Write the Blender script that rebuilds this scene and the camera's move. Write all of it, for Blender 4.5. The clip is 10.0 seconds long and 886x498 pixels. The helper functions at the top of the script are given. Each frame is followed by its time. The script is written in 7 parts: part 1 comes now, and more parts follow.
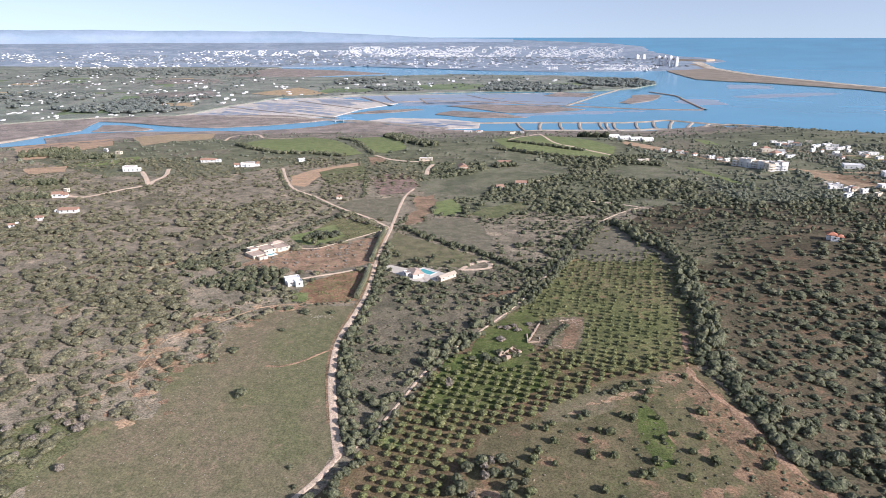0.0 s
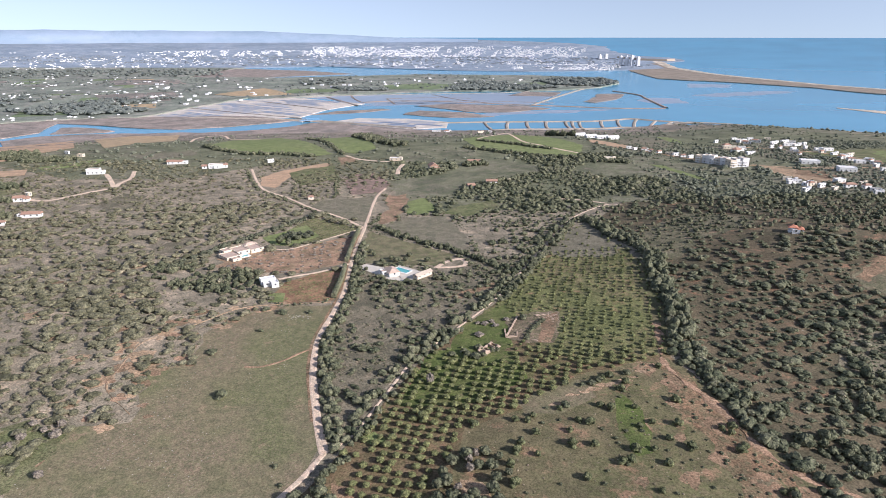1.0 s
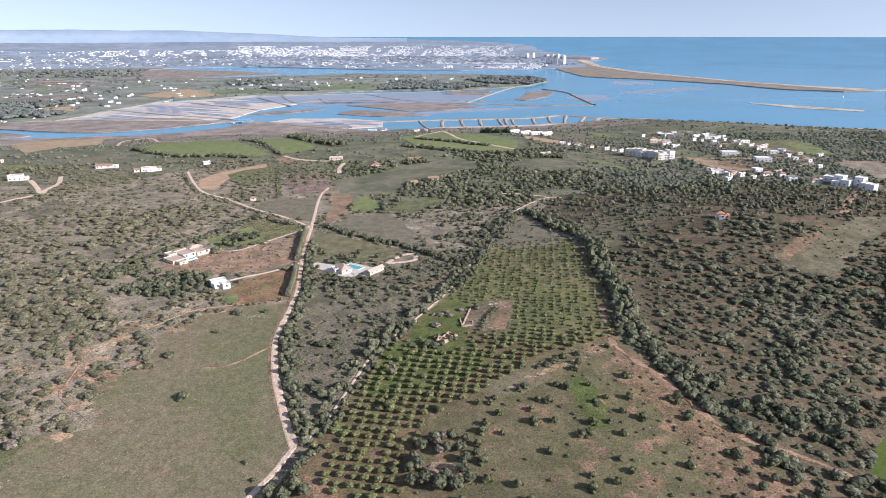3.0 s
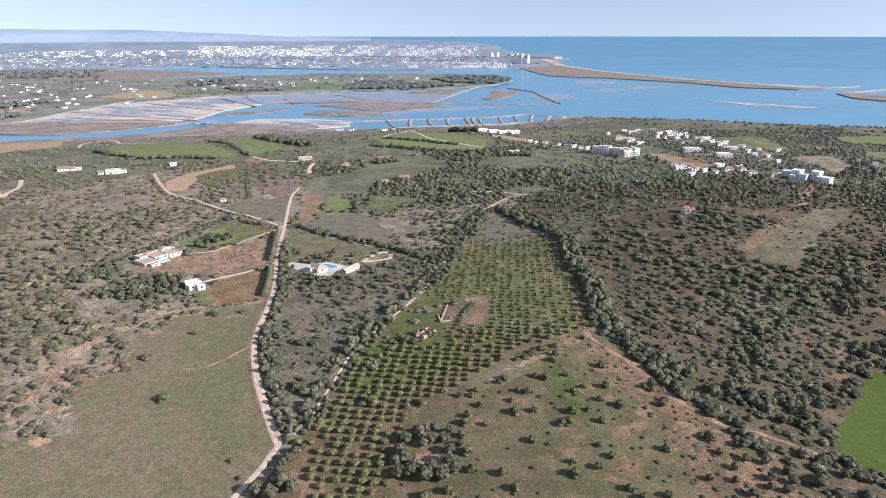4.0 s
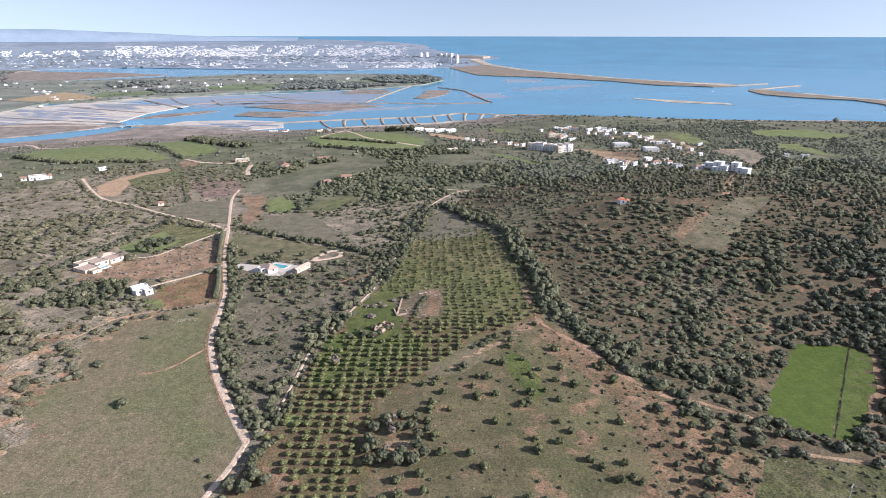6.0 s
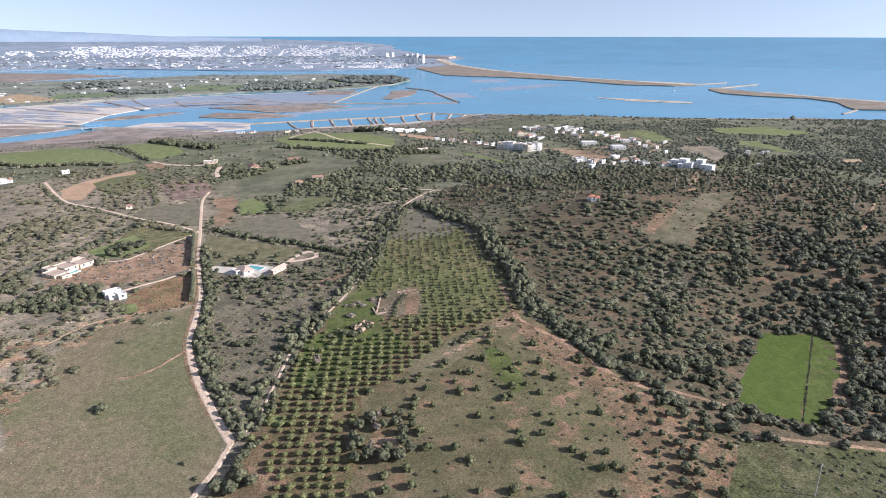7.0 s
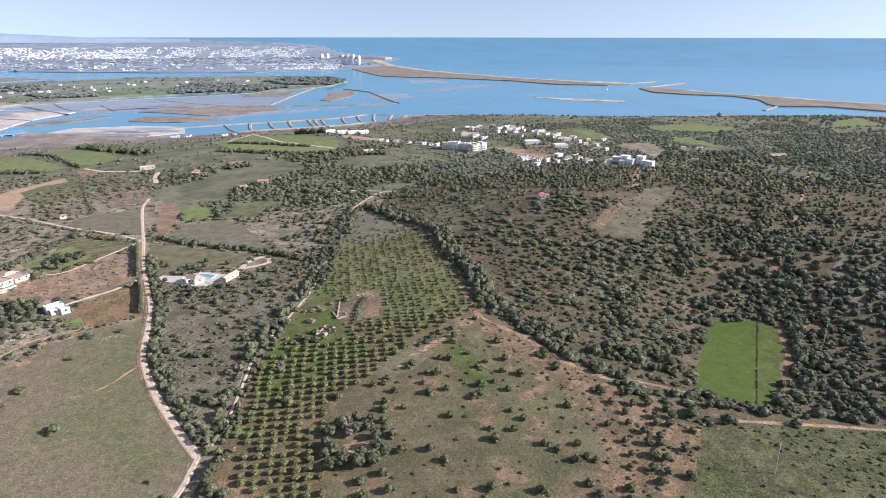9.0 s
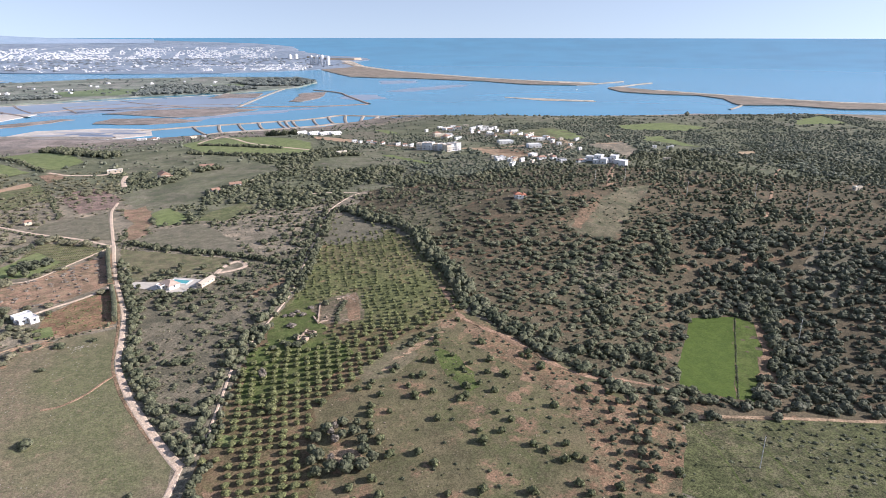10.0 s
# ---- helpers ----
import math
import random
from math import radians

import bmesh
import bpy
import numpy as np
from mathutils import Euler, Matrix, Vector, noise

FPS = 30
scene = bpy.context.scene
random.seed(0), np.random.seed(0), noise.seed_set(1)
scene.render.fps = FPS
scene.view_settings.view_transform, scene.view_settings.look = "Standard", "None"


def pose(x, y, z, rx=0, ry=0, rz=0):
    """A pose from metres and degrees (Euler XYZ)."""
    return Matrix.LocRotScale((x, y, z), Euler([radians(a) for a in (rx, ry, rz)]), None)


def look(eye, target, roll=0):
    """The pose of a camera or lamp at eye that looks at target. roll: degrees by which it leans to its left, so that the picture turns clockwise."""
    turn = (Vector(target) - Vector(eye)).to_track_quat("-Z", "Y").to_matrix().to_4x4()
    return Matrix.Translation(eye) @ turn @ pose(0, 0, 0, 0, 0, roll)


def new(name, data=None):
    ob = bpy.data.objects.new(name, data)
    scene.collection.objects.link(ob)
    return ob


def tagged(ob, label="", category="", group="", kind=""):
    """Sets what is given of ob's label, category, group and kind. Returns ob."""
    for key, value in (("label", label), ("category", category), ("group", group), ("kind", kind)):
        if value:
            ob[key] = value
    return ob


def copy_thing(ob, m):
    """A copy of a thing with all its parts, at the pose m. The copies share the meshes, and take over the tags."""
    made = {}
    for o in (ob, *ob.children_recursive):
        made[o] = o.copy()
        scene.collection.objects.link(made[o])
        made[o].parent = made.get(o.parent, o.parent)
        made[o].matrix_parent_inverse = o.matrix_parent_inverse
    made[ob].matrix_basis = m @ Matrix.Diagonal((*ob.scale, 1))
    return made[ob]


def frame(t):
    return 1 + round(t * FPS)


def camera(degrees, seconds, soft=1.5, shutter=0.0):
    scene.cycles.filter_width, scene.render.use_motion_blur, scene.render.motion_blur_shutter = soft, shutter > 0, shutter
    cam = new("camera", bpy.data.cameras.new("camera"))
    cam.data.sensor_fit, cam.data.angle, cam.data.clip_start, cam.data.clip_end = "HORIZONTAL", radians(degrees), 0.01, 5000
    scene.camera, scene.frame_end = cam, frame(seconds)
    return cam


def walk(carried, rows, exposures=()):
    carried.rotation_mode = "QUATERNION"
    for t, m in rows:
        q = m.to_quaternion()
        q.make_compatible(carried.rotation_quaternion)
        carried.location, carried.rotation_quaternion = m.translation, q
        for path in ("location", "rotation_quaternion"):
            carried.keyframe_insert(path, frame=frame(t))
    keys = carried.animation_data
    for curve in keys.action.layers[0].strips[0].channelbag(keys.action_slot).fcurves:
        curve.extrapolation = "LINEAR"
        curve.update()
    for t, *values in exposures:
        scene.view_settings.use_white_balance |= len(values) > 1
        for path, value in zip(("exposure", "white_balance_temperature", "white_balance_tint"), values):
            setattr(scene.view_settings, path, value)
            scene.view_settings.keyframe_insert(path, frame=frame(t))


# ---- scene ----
# The camera: a drone about 120 m over the fields, sliding to its left while it turns to its right.
cam = camera(69.66, 10.0, 0.88)
ROWS = [
    (0.0, 0.00, 0.00, 147.86, -18.568, 0.027, -0.000),
    (0.5, -2.06, -1.39, 147.83, -18.566, 0.030, -1.520),
    (1.0, -4.13, -2.84, 147.79, -18.568, 0.013, -3.057),
    (1.5, -6.26, -4.42, 147.74, -18.593, 0.044, -4.596),
    (2.0, -8.47, -6.07, 147.70, -18.604, 0.055, -6.139),
    (2.5, -10.72, -7.71, 147.66, -18.610, 0.034, -7.683),
    (4.0, -17.76, -12.16, 147.55, -18.653, 0.032, -12.326),
    (4.5, -20.25, -13.52, 147.51, -18.652, 0.012, -13.895),
    (5.0, -22.71, -14.85, 147.50, -18.657, -0.011, -15.436),
    (5.5, -25.16, -16.08, 147.52, -18.664, -0.028, -16.987),
    (7.0, -32.68, -18.49, 147.68, -18.644, -0.058, -21.539),
    (7.5, -34.85, -18.12, 147.69, -18.633, -0.052, -23.026),
    (8.0, -36.87, -17.40, 147.68, -18.628, -0.031, -24.478),
    (8.5, -38.70, -16.32, 147.65, -18.602, -0.033, -25.834),
    (9.0, -40.30, -14.92, 147.59, -18.576, -0.041, -27.170),
    (9.5, -41.75, -13.25, 147.51, -18.550, -0.041, -28.520),
    (10.0, -43.11, -11.37, 147.44, -18.532, -0.047, -29.846),
]
walk(cam, [(t, pose(x, y, z, 90 + pitch, roll, yaw)) for t, x, y, z, pitch, roll, yaw in ROWS], [(0.0, 0.40, 5820, 17.5), (10.0, 0.48, 5820, 17.5)])

# ---- light: a low winter sun from behind the camera's right shoulder, and the clear sky ----
SUN_EL, SUN_X, SUN_Y = radians(26), 0.86, -0.51
world = bpy.data.worlds.new("sky")
scene.world = world
world.use_nodes = True
wn, wl = world.node_tree.nodes, world.node_tree.links
wn.clear()
sky = wn.new("ShaderNodeTexSky")
sky.sky_type, sky.sun_disc = "NISHITA", False
sky.sun_elevation, sky.sun_rotation = SUN_EL, math.atan2(SUN_X, SUN_Y)
sky.air_density, sky.dust_density, sky.ozone_density = 1.0, 0.4, 1.0
geo = wn.new("ShaderNodeTexCoord")
lift = wn.new("ShaderNodeVectorMath")
lift.operation, lift.inputs[1].default_value = "ADD", (0, 0, 0.13)
flat_out = wn.new("ShaderNodeVectorMath")
flat_out.operation, flat_out.inputs[1].default_value = "MAXIMUM", (-9, -9, 0.11)
bg, wout = wn.new("ShaderNodeBackground"), wn.new("ShaderNodeOutputWorld")
bg.inputs["Strength"].default_value = 0.114
wl.new(geo.outputs["Generated"], lift.inputs[0])
wl.new(lift.outputs[0], flat_out.inputs[0])
wl.new(flat_out.outputs[0], sky.inputs["Vector"])
tint = wn.new("ShaderNodeHueSaturation")
tint.inputs["Saturation"].default_value, tint.inputs["Hue"].default_value = 0.62, 0.5
wl.new(sky.outputs[0], tint.inputs["Color"])
wl.new(tint.outputs[0], bg.inputs[0])
wl.new(bg.outputs[0], wout.inputs[0])
sun_data = bpy.data.lights.new("sun", "SUN")
sun_data.energy, sun_data.angle, sun_data.color = 5.0, radians(0.6), (1.0, 0.92, 0.80)
sun = new("sun", sun_data)
ce = math.cos(SUN_EL) / math.hypot(SUN_X, SUN_Y)
sun.matrix_world = look((SUN_X * ce * 500, SUN_Y * ce * 500, math.sin(SUN_EL) * 500), (0, 0, 0))

# ---- materials ----
def tree_of(name):
    m = bpy.data.materials.new(name)
    m.use_nodes = True
    n, l = m.node_tree.nodes, m.node_tree.links
    return m, n, l, n["Principled BSDF"]


def noise_node(n, l, scale, detail=4.0, rough=0.6, coord=None):
    t = n.new("ShaderNodeTexNoise")
    t.inputs["Scale"].default_value, t.inputs["Detail"].default_value, t.inputs["Roughness"].default_value = scale, detail, rough
    if coord is not None:
        l.new(coord, t.inputs["Vector"])
    return t.outputs["Fac"]


def ramp(n, l, fac, stops):
    r = n.new("ShaderNodeValToRGB")
    while len(r.color_ramp.elements) < len(stops):
        r.color_ramp.elements.new(0.5)
    for e, (p, c) in zip(r.color_ramp.elements, stops):
        e.position, e.color = p, (*c, 1)
    l.new(fac, r.inputs[0])
    return r.outputs[0]


def mix(n, l, fac, a, b, mode="MIX"):
    x = n.new("ShaderNodeMix")
    x.data_type, x.blend_type = "RGBA", mode
    for sock, v in ((x.inputs[0], fac), (x.inputs[6], a), (x.inputs[7], b)):
        if isinstance(v, (int, float)):
            sock.default_value = v
        elif isinstance(v, tuple):
            sock.default_value = (*v, 1)
        else:
            l.new(v, sock)
    return x.outputs[2]


def bump(n, l, b, height, strength, dist):
    k = n.new("ShaderNodeBump")
    k.inputs["Strength"].default_value, k.inputs["Distance"].default_value = strength, dist
    l.new(height, k.inputs["Height"])
    l.new(k.outputs[0], b.inputs["Normal"])


def soil(name, a, b, c, big=0.02, small=0.35, bare=None, bare_at=0.58, relief=0.3, rough=0.95, contrast=1.0):
    """Soil or turf: tones at broad, middle and fine scales, bare patches of another tone, grain and fine relief."""
    m, n, l, p = tree_of(name)
    co = n.new("ShaderNodeTexCoord").outputs["Object"]
    f1, f2, f3 = noise_node(n, l, big, 6, 0.66, co), noise_node(n, l, small, 6, 0.72, co), noise_node(n, l, 1.5, 5, 0.75, co)
    f5 = noise_node(n, l, small * 0.35, 5, 0.7, co)
    broad = ramp(n, l, f1, [(0.43, a), (0.57, b)])
    fine = mix(n, l, ramp(n, l, f2, [(0.45, (0, 0, 0)), (0.58, (1, 1, 1))]), broad, c)
    if bare:
        f4 = noise_node(n, l, big * 4.5, 8, 0.74, co)
        fine = mix(n, l, ramp(n, l, f4, [(bare_at, (0, 0, 0)), (bare_at + 0.09, (1, 1, 1))]), fine, bare)
    lo, hi = 1 - 0.45 * contrast, 1 + 0.38 * contrast
    grain = ramp(n, l, f3, [(0.40, (lo, lo, lo)), (0.60, (hi, hi, hi))])
    lo, hi = 1 - 0.22 * contrast, 1 + 0.22 * contrast
    mid_tone = ramp(n, l, f5, [(0.42, (lo, lo * 1.02, lo)), (0.58, (hi, hi * 0.98, hi * 0.96))])
    l.new(mix(n, l, 1.0, mix(n, l, 1.0, fine, grain, "MULTIPLY"), mid_tone, "MULTIPLY"), p.inputs["Base Color"])
    p.inputs["Roughness"].default_value = rough
    p.inputs["Specular IOR Level"].default_value = 0.15
    bump(n, l, p, f2, relief, 1.0)
    return m


def leafy(name, dark, light, dry=None, dry_share=0.12, fine=3.2):
    """Foliage: a tone for each clump, finer mottling inside it."""
    m, n, l, p = tree_of(name)
    rnd = n.new("ShaderNodeNewGeometry").outputs["Random Per Island"]
    co = n.new("ShaderNodeTexCoord").outputs["Object"]
    stops = [(0.12, dark), (0.88 - (dry_share if dry else 0.0), light)]
    if dry:
        stops.append((1.0, dry))
    own = n.new("ShaderNodeMix")
    own.inputs[0].default_value = 0.55
    l.new(rnd, own.inputs[2])
    spread = n.new("ShaderNodeMapRange")
    spread.inputs["From Min"].default_value, spread.inputs["From Max"].default_value = 0.3, 0.7
    l.new(noise_node(n, l, 0.14, 2, 0.5, co), spread.inputs["Value"])
    l.new(spread.outputs["Result"], own.inputs[3])
    base = ramp(n, l, own.outputs[0], stops)
    f, g = noise_node(n, l, 0.9, 5, 0.75, co), noise_node(n, l, fine, 3, 0.7, co)
    tone = ramp(n, l, f, [(0.38, (0.50, 0.50, 0.52)), (0.62, (1.40, 1.38, 1.30))])
    speck = ramp(n, l, g, [(0.40, (0.62, 0.62, 0.64)), (0.60, (1.35, 1.33, 1.26))])
    l.new(mix(n, l, 1.0, mix(n, l, 1.0, base, tone, "MULTIPLY"), speck, "MULTIPLY"), p.inputs["Base Color"])
    p.inputs["Roughness"].default_value = 0.75
    p.inputs["Specular IOR Level"].default_value = 0.2
    bump(n, l, p, f, 0.6, 0.5)
    return m


def plain(name, col, rough=0.8, var=0.12, scale=0.8, metal=0.0):
    m, n, l, p = tree_of(name)
    co = n.new("ShaderNodeTexCoord").outputs["Object"]
    f = noise_node(n, l, scale, 5, 0.65, co)
    lo, hi = tuple(v * (1 - var) for v in col), tuple(min(1, v * (1 + var)) for v in col)
    l.new(ramp(n, l, f, [(0.3, lo), (0.7, hi)]), p.inputs["Base Color"])
    p.inputs["Roughness"].default_value, p.inputs["Metallic"].default_value = rough, metal
    bump(n, l, p, f, 0.15, 0.1)
    return m


M_SCRUB = soil("scrub_soil", (0.262, 0.226, 0.168), (0.224, 0.198, 0.145), (0.298, 0.248, 0.184), 0.02, 0.22, (0.44, 0.350, 0.255), 0.55)
M_MEADOW = soil("meadow_turf", (0.172, 0.174, 0.088), (0.244, 0.192, 0.132), (0.192, 0.176, 0.104), 0.022, 1.1, (0.310, 0.225, 0.155), 0.585, contrast=0.66)
M_RED = soil("red_soil", (0.355, 0.222, 0.155), (0.300, 0.200, 0.138), (0.262, 0.198, 0.126), 0.03, 0.3, (0.205, 0.192, 0.100), 0.57)
M_GREEN = soil("green_crop", (0.205, 0.240, 0.095), (0.235, 0.255, 0.115), (0.185, 0.215, 0.092), 0.02, 0.4, (0.27, 0.23, 0.14), 0.62, contrast=0.7)
M_TURF = soil("fresh_turf", (0.158, 0.172, 0.080), (0.190, 0.174, 0.102), (0.150, 0.160, 0.080), 0.05, 0.4, (0.22, 0.178, 0.115), 0.55)
M_GARDEN = soil("garden_turf", (0.188, 0.178, 0.102), (0.166, 0.172, 0.086), (0.205, 0.176, 0.112), 0.04, 0.4, (0.24, 0.19, 0.125), 0.57)
M_BRIGHT = soil("bright_crop", (0.084, 0.120, 0.026), (0.074, 0.108, 0.022), (0.092, 0.128, 0.029), 0.03, 0.6, contrast=0.4)
M_ROUGHCROP = soil("rough_crop", (0.092, 0.128, 0.030), (0.106, 0.128, 0.040), (0.084, 0.114, 0.028), 0.05, 0.5, (0.14, 0.13, 0.06), 0.6, contrast=0.7)
M_FALLOW = soil("fallow_soil", (0.202, 0.184, 0.132), (0.182, 0.172, 0.116), (0.222, 0.194, 0.142), 0.03, 0.5, contrast=0.8)
M_ORANGE = soil("orange_soil", (0.50, 0.330, 0.215), (0.44, 0.305, 0.205), (0.48, 0.335, 0.225), 0.02, 0.3, contrast=0.6)
M_TAN = soil("tan_stubble", (0.47, 0.335, 0.215), (0.41, 0.315, 0.205), (0.44, 0.330, 0.205), 0.02, 0.3, contrast=0.6)
M_ORCHARD = soil("orchard_floor", (0.178, 0.140, 0.080), (0.146, 0.140, 0.064), (0.196, 0.140, 0.086), 0.035, 0.4, (0.250, 0.150, 0.096), 0.57, contrast=0.85)
M_ROAD = soil("dirt_road", (0.70, 0.535, 0.405), (0.61, 0.460, 0.345), (0.74, 0.580, 0.450), 0.05, 0.7, contrast=0.45)
M_MARSH = soil("salt_marsh", (0.240, 0.202, 0.168), (0.205, 0.185, 0.145), (0.260, 0.215, 0.180), 0.008, 0.06)
M_SAND = soil("sand", (0.58, 0.50, 0.41), (0.50, 0.43, 0.35), (0.56, 0.485, 0.40), 0.01, 0.08)
M_BUSH = leafy("maquis_leaf", (0.096, 0.096, 0.058), (0.212, 0.202, 0.134), (0.28, 0.245, 0.178))
M_TREE = leafy("carob_leaf", (0.062, 0.074, 0.044), (0.172, 0.176, 0.112), (0.225, 0.205, 0.150), 0.12)
# Mid-distance haze painted into the leaf colour: paler and bluer than M_TREE.
M_HAZE_WOODLAND = leafy("hazed_woodland_leaf", (0.100, 0.116, 0.084), (0.208, 0.220, 0.164), (0.25, 0.24, 0.185), 0.12)
M_DARKLEAF = leafy("dark_evergreen_leaf", (0.058, 0.068, 0.044), (0.146, 0.152, 0.106), (0.19, 0.18, 0.145), 0.1)
M_WILD = leafy("wild_olive_leaf", (0.112, 0.130, 0.052), (0.258, 0.264, 0.120))
M_OLIVE = leafy("olive_leaf", (0.118, 0.132, 0.058), (0.256, 0.262, 0.122))
M_WHITE = plain("white_plaster", (0.80, 0.78, 0.75), 0.8, 0.06)


def water(name, col, rough, wave):
    m, n, l, p = tree_of(name)
    co = n.new("ShaderNodeTexCoord").outputs["Object"]
    f, g = noise_node(n, l, 0.004, 3, 0.5, co), noise_node(n, l, 0.5, 3, 0.5, co)
    l.new(ramp(n, l, f, [(0.35, tuple(v * 0.92 for v in col)), (0.65, tuple(v * 1.08 for v in col))]), p.inputs["Base Color"])
    p.inputs["Roughness"].default_value, p.inputs["IOR"].default_value = rough, 1.33
    bump(n, l, p, g, wave, 0.2)
    return m


M_SEA = water("sea_water", (0.062, 0.282, 0.440), 0.2, 0.03)

# ---- the lie of the land ----
SEA_EYE = 148.0
HILLS = [(280, 340, 100, 4.5), (210, 130, 60, -5.3), (210, 305, 60, 4.9), (-35, 95, 60, -3.9), (70, 200, 60, 3.3), (455, 410, 160, 3.5), (-140, 270, 60, 3.3), (245, 130, 60, -4.0), (350, 340, 100, 4.1), (210, 340, 60, 4.2), (420, 445, 160, 3.4), (210, 95, 60, -3.8), (-70, 130, 60, -2.5)]
SHORE_X = (-6000, -3000, -610, -430, -270, 60, 330, 450, 500, 562, 622, 690, 780, 870, 955, 1032, 1110, 1213, 1270, 2500, 6000)
SHORE_Y = (500, 700, 880, 1000, 1013, 1040, 1035, 1100, 1128, 1096, 1035, 1005, 955, 908, 874, 855, 795, 690, 630, 0, -1500)


def sstep(u):
    u = np.clip(u, 0, 1)
    return u * u * (3 - 2 * u)


def land(x, y):
    """Height of the near land, for numbers or arrays."""
    s = np.interp(x, SHORE_X, SHORE_Y) - y
    z = 27.5 * sstep((s + 10) / 330) + 0.8
    for hx, hy, r, h in HILLS:
        z = z + h * np.exp(-((x - hx) ** 2 + (y - hy) ** 2) / (2 * r * r)) * sstep(s / 150)
    return z - 5 * sstep(-s / 25)


def afar(x, y, z):
    """Brings the distance beyond 3.3 km nearer along its own line of sight, out to 4.8 km, with the earth's curve."""
    r = np.hypot(x, y)
    z = z - r * r / 2.4e8
    k = np.where(r > 3300, (3300 + 1650 * (1 - 4000 / (4000 + np.maximum(r - 3300, 0)))) / np.maximum(r, 1), 1.0)
    return x * k, y * k, SEA_EYE + (z - SEA_EYE) * k


def mesh_of(name, verts, faces, mats, smooth=False):
    """A mesh from arrays: vertices (n, 3) and triangles (m, 3) or quads (m, 4)."""
    me = bpy.data.meshes.new(name)
    verts, faces = np.asarray(verts, dtype=np.float32), np.asarray(faces, dtype=np.int32)
    k = faces.shape[1]
    me.vertices.add(len(verts))
    me.vertices.foreach_set("co", verts.ravel())
    me.loops.add(faces.size)
    me.loops.foreach_set("vertex_index", faces.ravel())
    me.polygons.add(len(faces))
    me.polygons.foreach_set("loop_start", np.arange(0, faces.size, k, dtype=np.int32))
    me.polygons.foreach_set("use_smooth", np.full(len(faces), smooth))
    for m in (mats if isinstance(mats, (list, tuple)) else [mats]):
        me.materials.append(m)
    me.update(calc_edges=True)
    me.validate()
    return me


def polar(name, height, rings, material, front=0.7, warp=True):
    """A round sheet about the origin, fine ahead and coarse behind."""
    ang = np.concatenate([np.arange(-48, 82, front), np.arange(82, 312, 4.0)])
    a = np.radians(ang)
    r = np.asarray(rings)[:, None]
    x, y = r * np.sin(a), r * np.cos(a)
    z = height(x, y)
    if warp:
        x, y, z = afar(x, y, z)
    nr, na = x.shape
    idx = np.arange(nr * na).reshape(nr, na)
    q = np.stack([idx[:-1], np.roll(idx, -1, 1)[:-1], np.roll(idx, -1, 1)[1:], idx[1:]], -1).reshape(-1, 4)[:, ::-1]
    v = np.stack([x, y, z], -1).reshape(-1, 3)
    return new(name, mesh_of(name, v, q, material, True))


ground = tagged(polar("ground", land, np.concatenate([[0.5], np.geomspace(20, 1500, 220), np.geomspace(1560, 44000, 60)]), M_SCRUB),
                "dry scrubland soil with tan bare patches and paths", "ground", kind="structure")
sea = tagged(polar("water", lambda x, y: 0 * x, np.concatenate([[0.5, 200], np.geomspace(500, 44000, 130)]), M_SEA, 1.0),
             "calm blue lagoon and open sea water", "water", kind="structure")


def outline(pts, step=6.0, rough=1.0, seed=0):
    """A closed outline with added points, slightly uneven."""
    out, rng = [], random.Random(seed)
    for (ax, ay), (bx, by) in zip(pts, pts[1:] + pts[:1]):
        n = max(1, int(math.hypot(bx - ax, by - ay) / step))
        for i in range(n):
            t = i / n
            j = min(rough, step * 0.42) if i else rough * 0.2
            out.append((ax + (bx - ax) * t + rng.uniform(-j, j), ay + (by - ay) * t + rng.uniform(-j, j)))
    return out


def patch(name, pts, material, label, category="field", dz=0.12, cell=9.0, height=land, rough=1.0, step=6.0, warp=False, skirt=False):
    """A piece of ground with its own cover, laid over the land."""
    if cell <= 9 and dz <= 0.3 and not warp and sum(p[1] for p in pts) / len(pts) < 430:
        dz *= 0.4
    bm = bmesh.new()
    pts = outline(list(pts), step, rough, len(name) * 7 + int(abs(pts[0][0])))
    f = bm.faces.new([bm.verts.new((x, y, 0)) for x, y in pts])
    xs, ys = [p[0] for p in pts], [p[1] for p in pts]
    for lo, hi, no in ((min(xs), max(xs), (1, 0, 0)), (min(ys), max(ys), (0, 1, 0))):
        v = math.ceil(lo / cell) * cell
        while v < hi:
            bmesh.ops.bisect_plane(bm, geom=bm.verts[:] + bm.edges[:] + bm.faces[:], plane_co=(v * no[0], v * no[1], 0), plane_no=no)
            v += cell
    bmesh.ops.triangulate(bm, faces=bm.faces[:])
    tops = set(bm.verts)
    if skirt:
        out = bmesh.ops.extrude_edge_only(bm, edges=[e for e in bm.edges if e.is_boundary])
        tops -= {g for g in out["geom"] if isinstance(g, bmesh.types.BMVert)}
    for v in bm.verts:
        z = float(height(v.co.x, v.co.y)) + dz if v in tops else -1.0
        v.co.z = z
        if warp:
            v.co = Vector([float(c) for c in afar(v.co.x, v.co.y, z)])
    bmesh.ops.recalc_face_normals(bm, faces=bm.faces[:])
    if sum(f.normal.z for f in bm.faces) < 0:
        bmesh.ops.reverse_faces(bm, faces=bm.faces[:])
    me = bpy.data.meshes.new(name)
    bm.to_mesh(me)
    bm.free()
    for p in me.polygons:
        p.use_smooth = not skirt
    me.materials.append(material)
    return tagged(new(name, me), label, category, kind="structure")


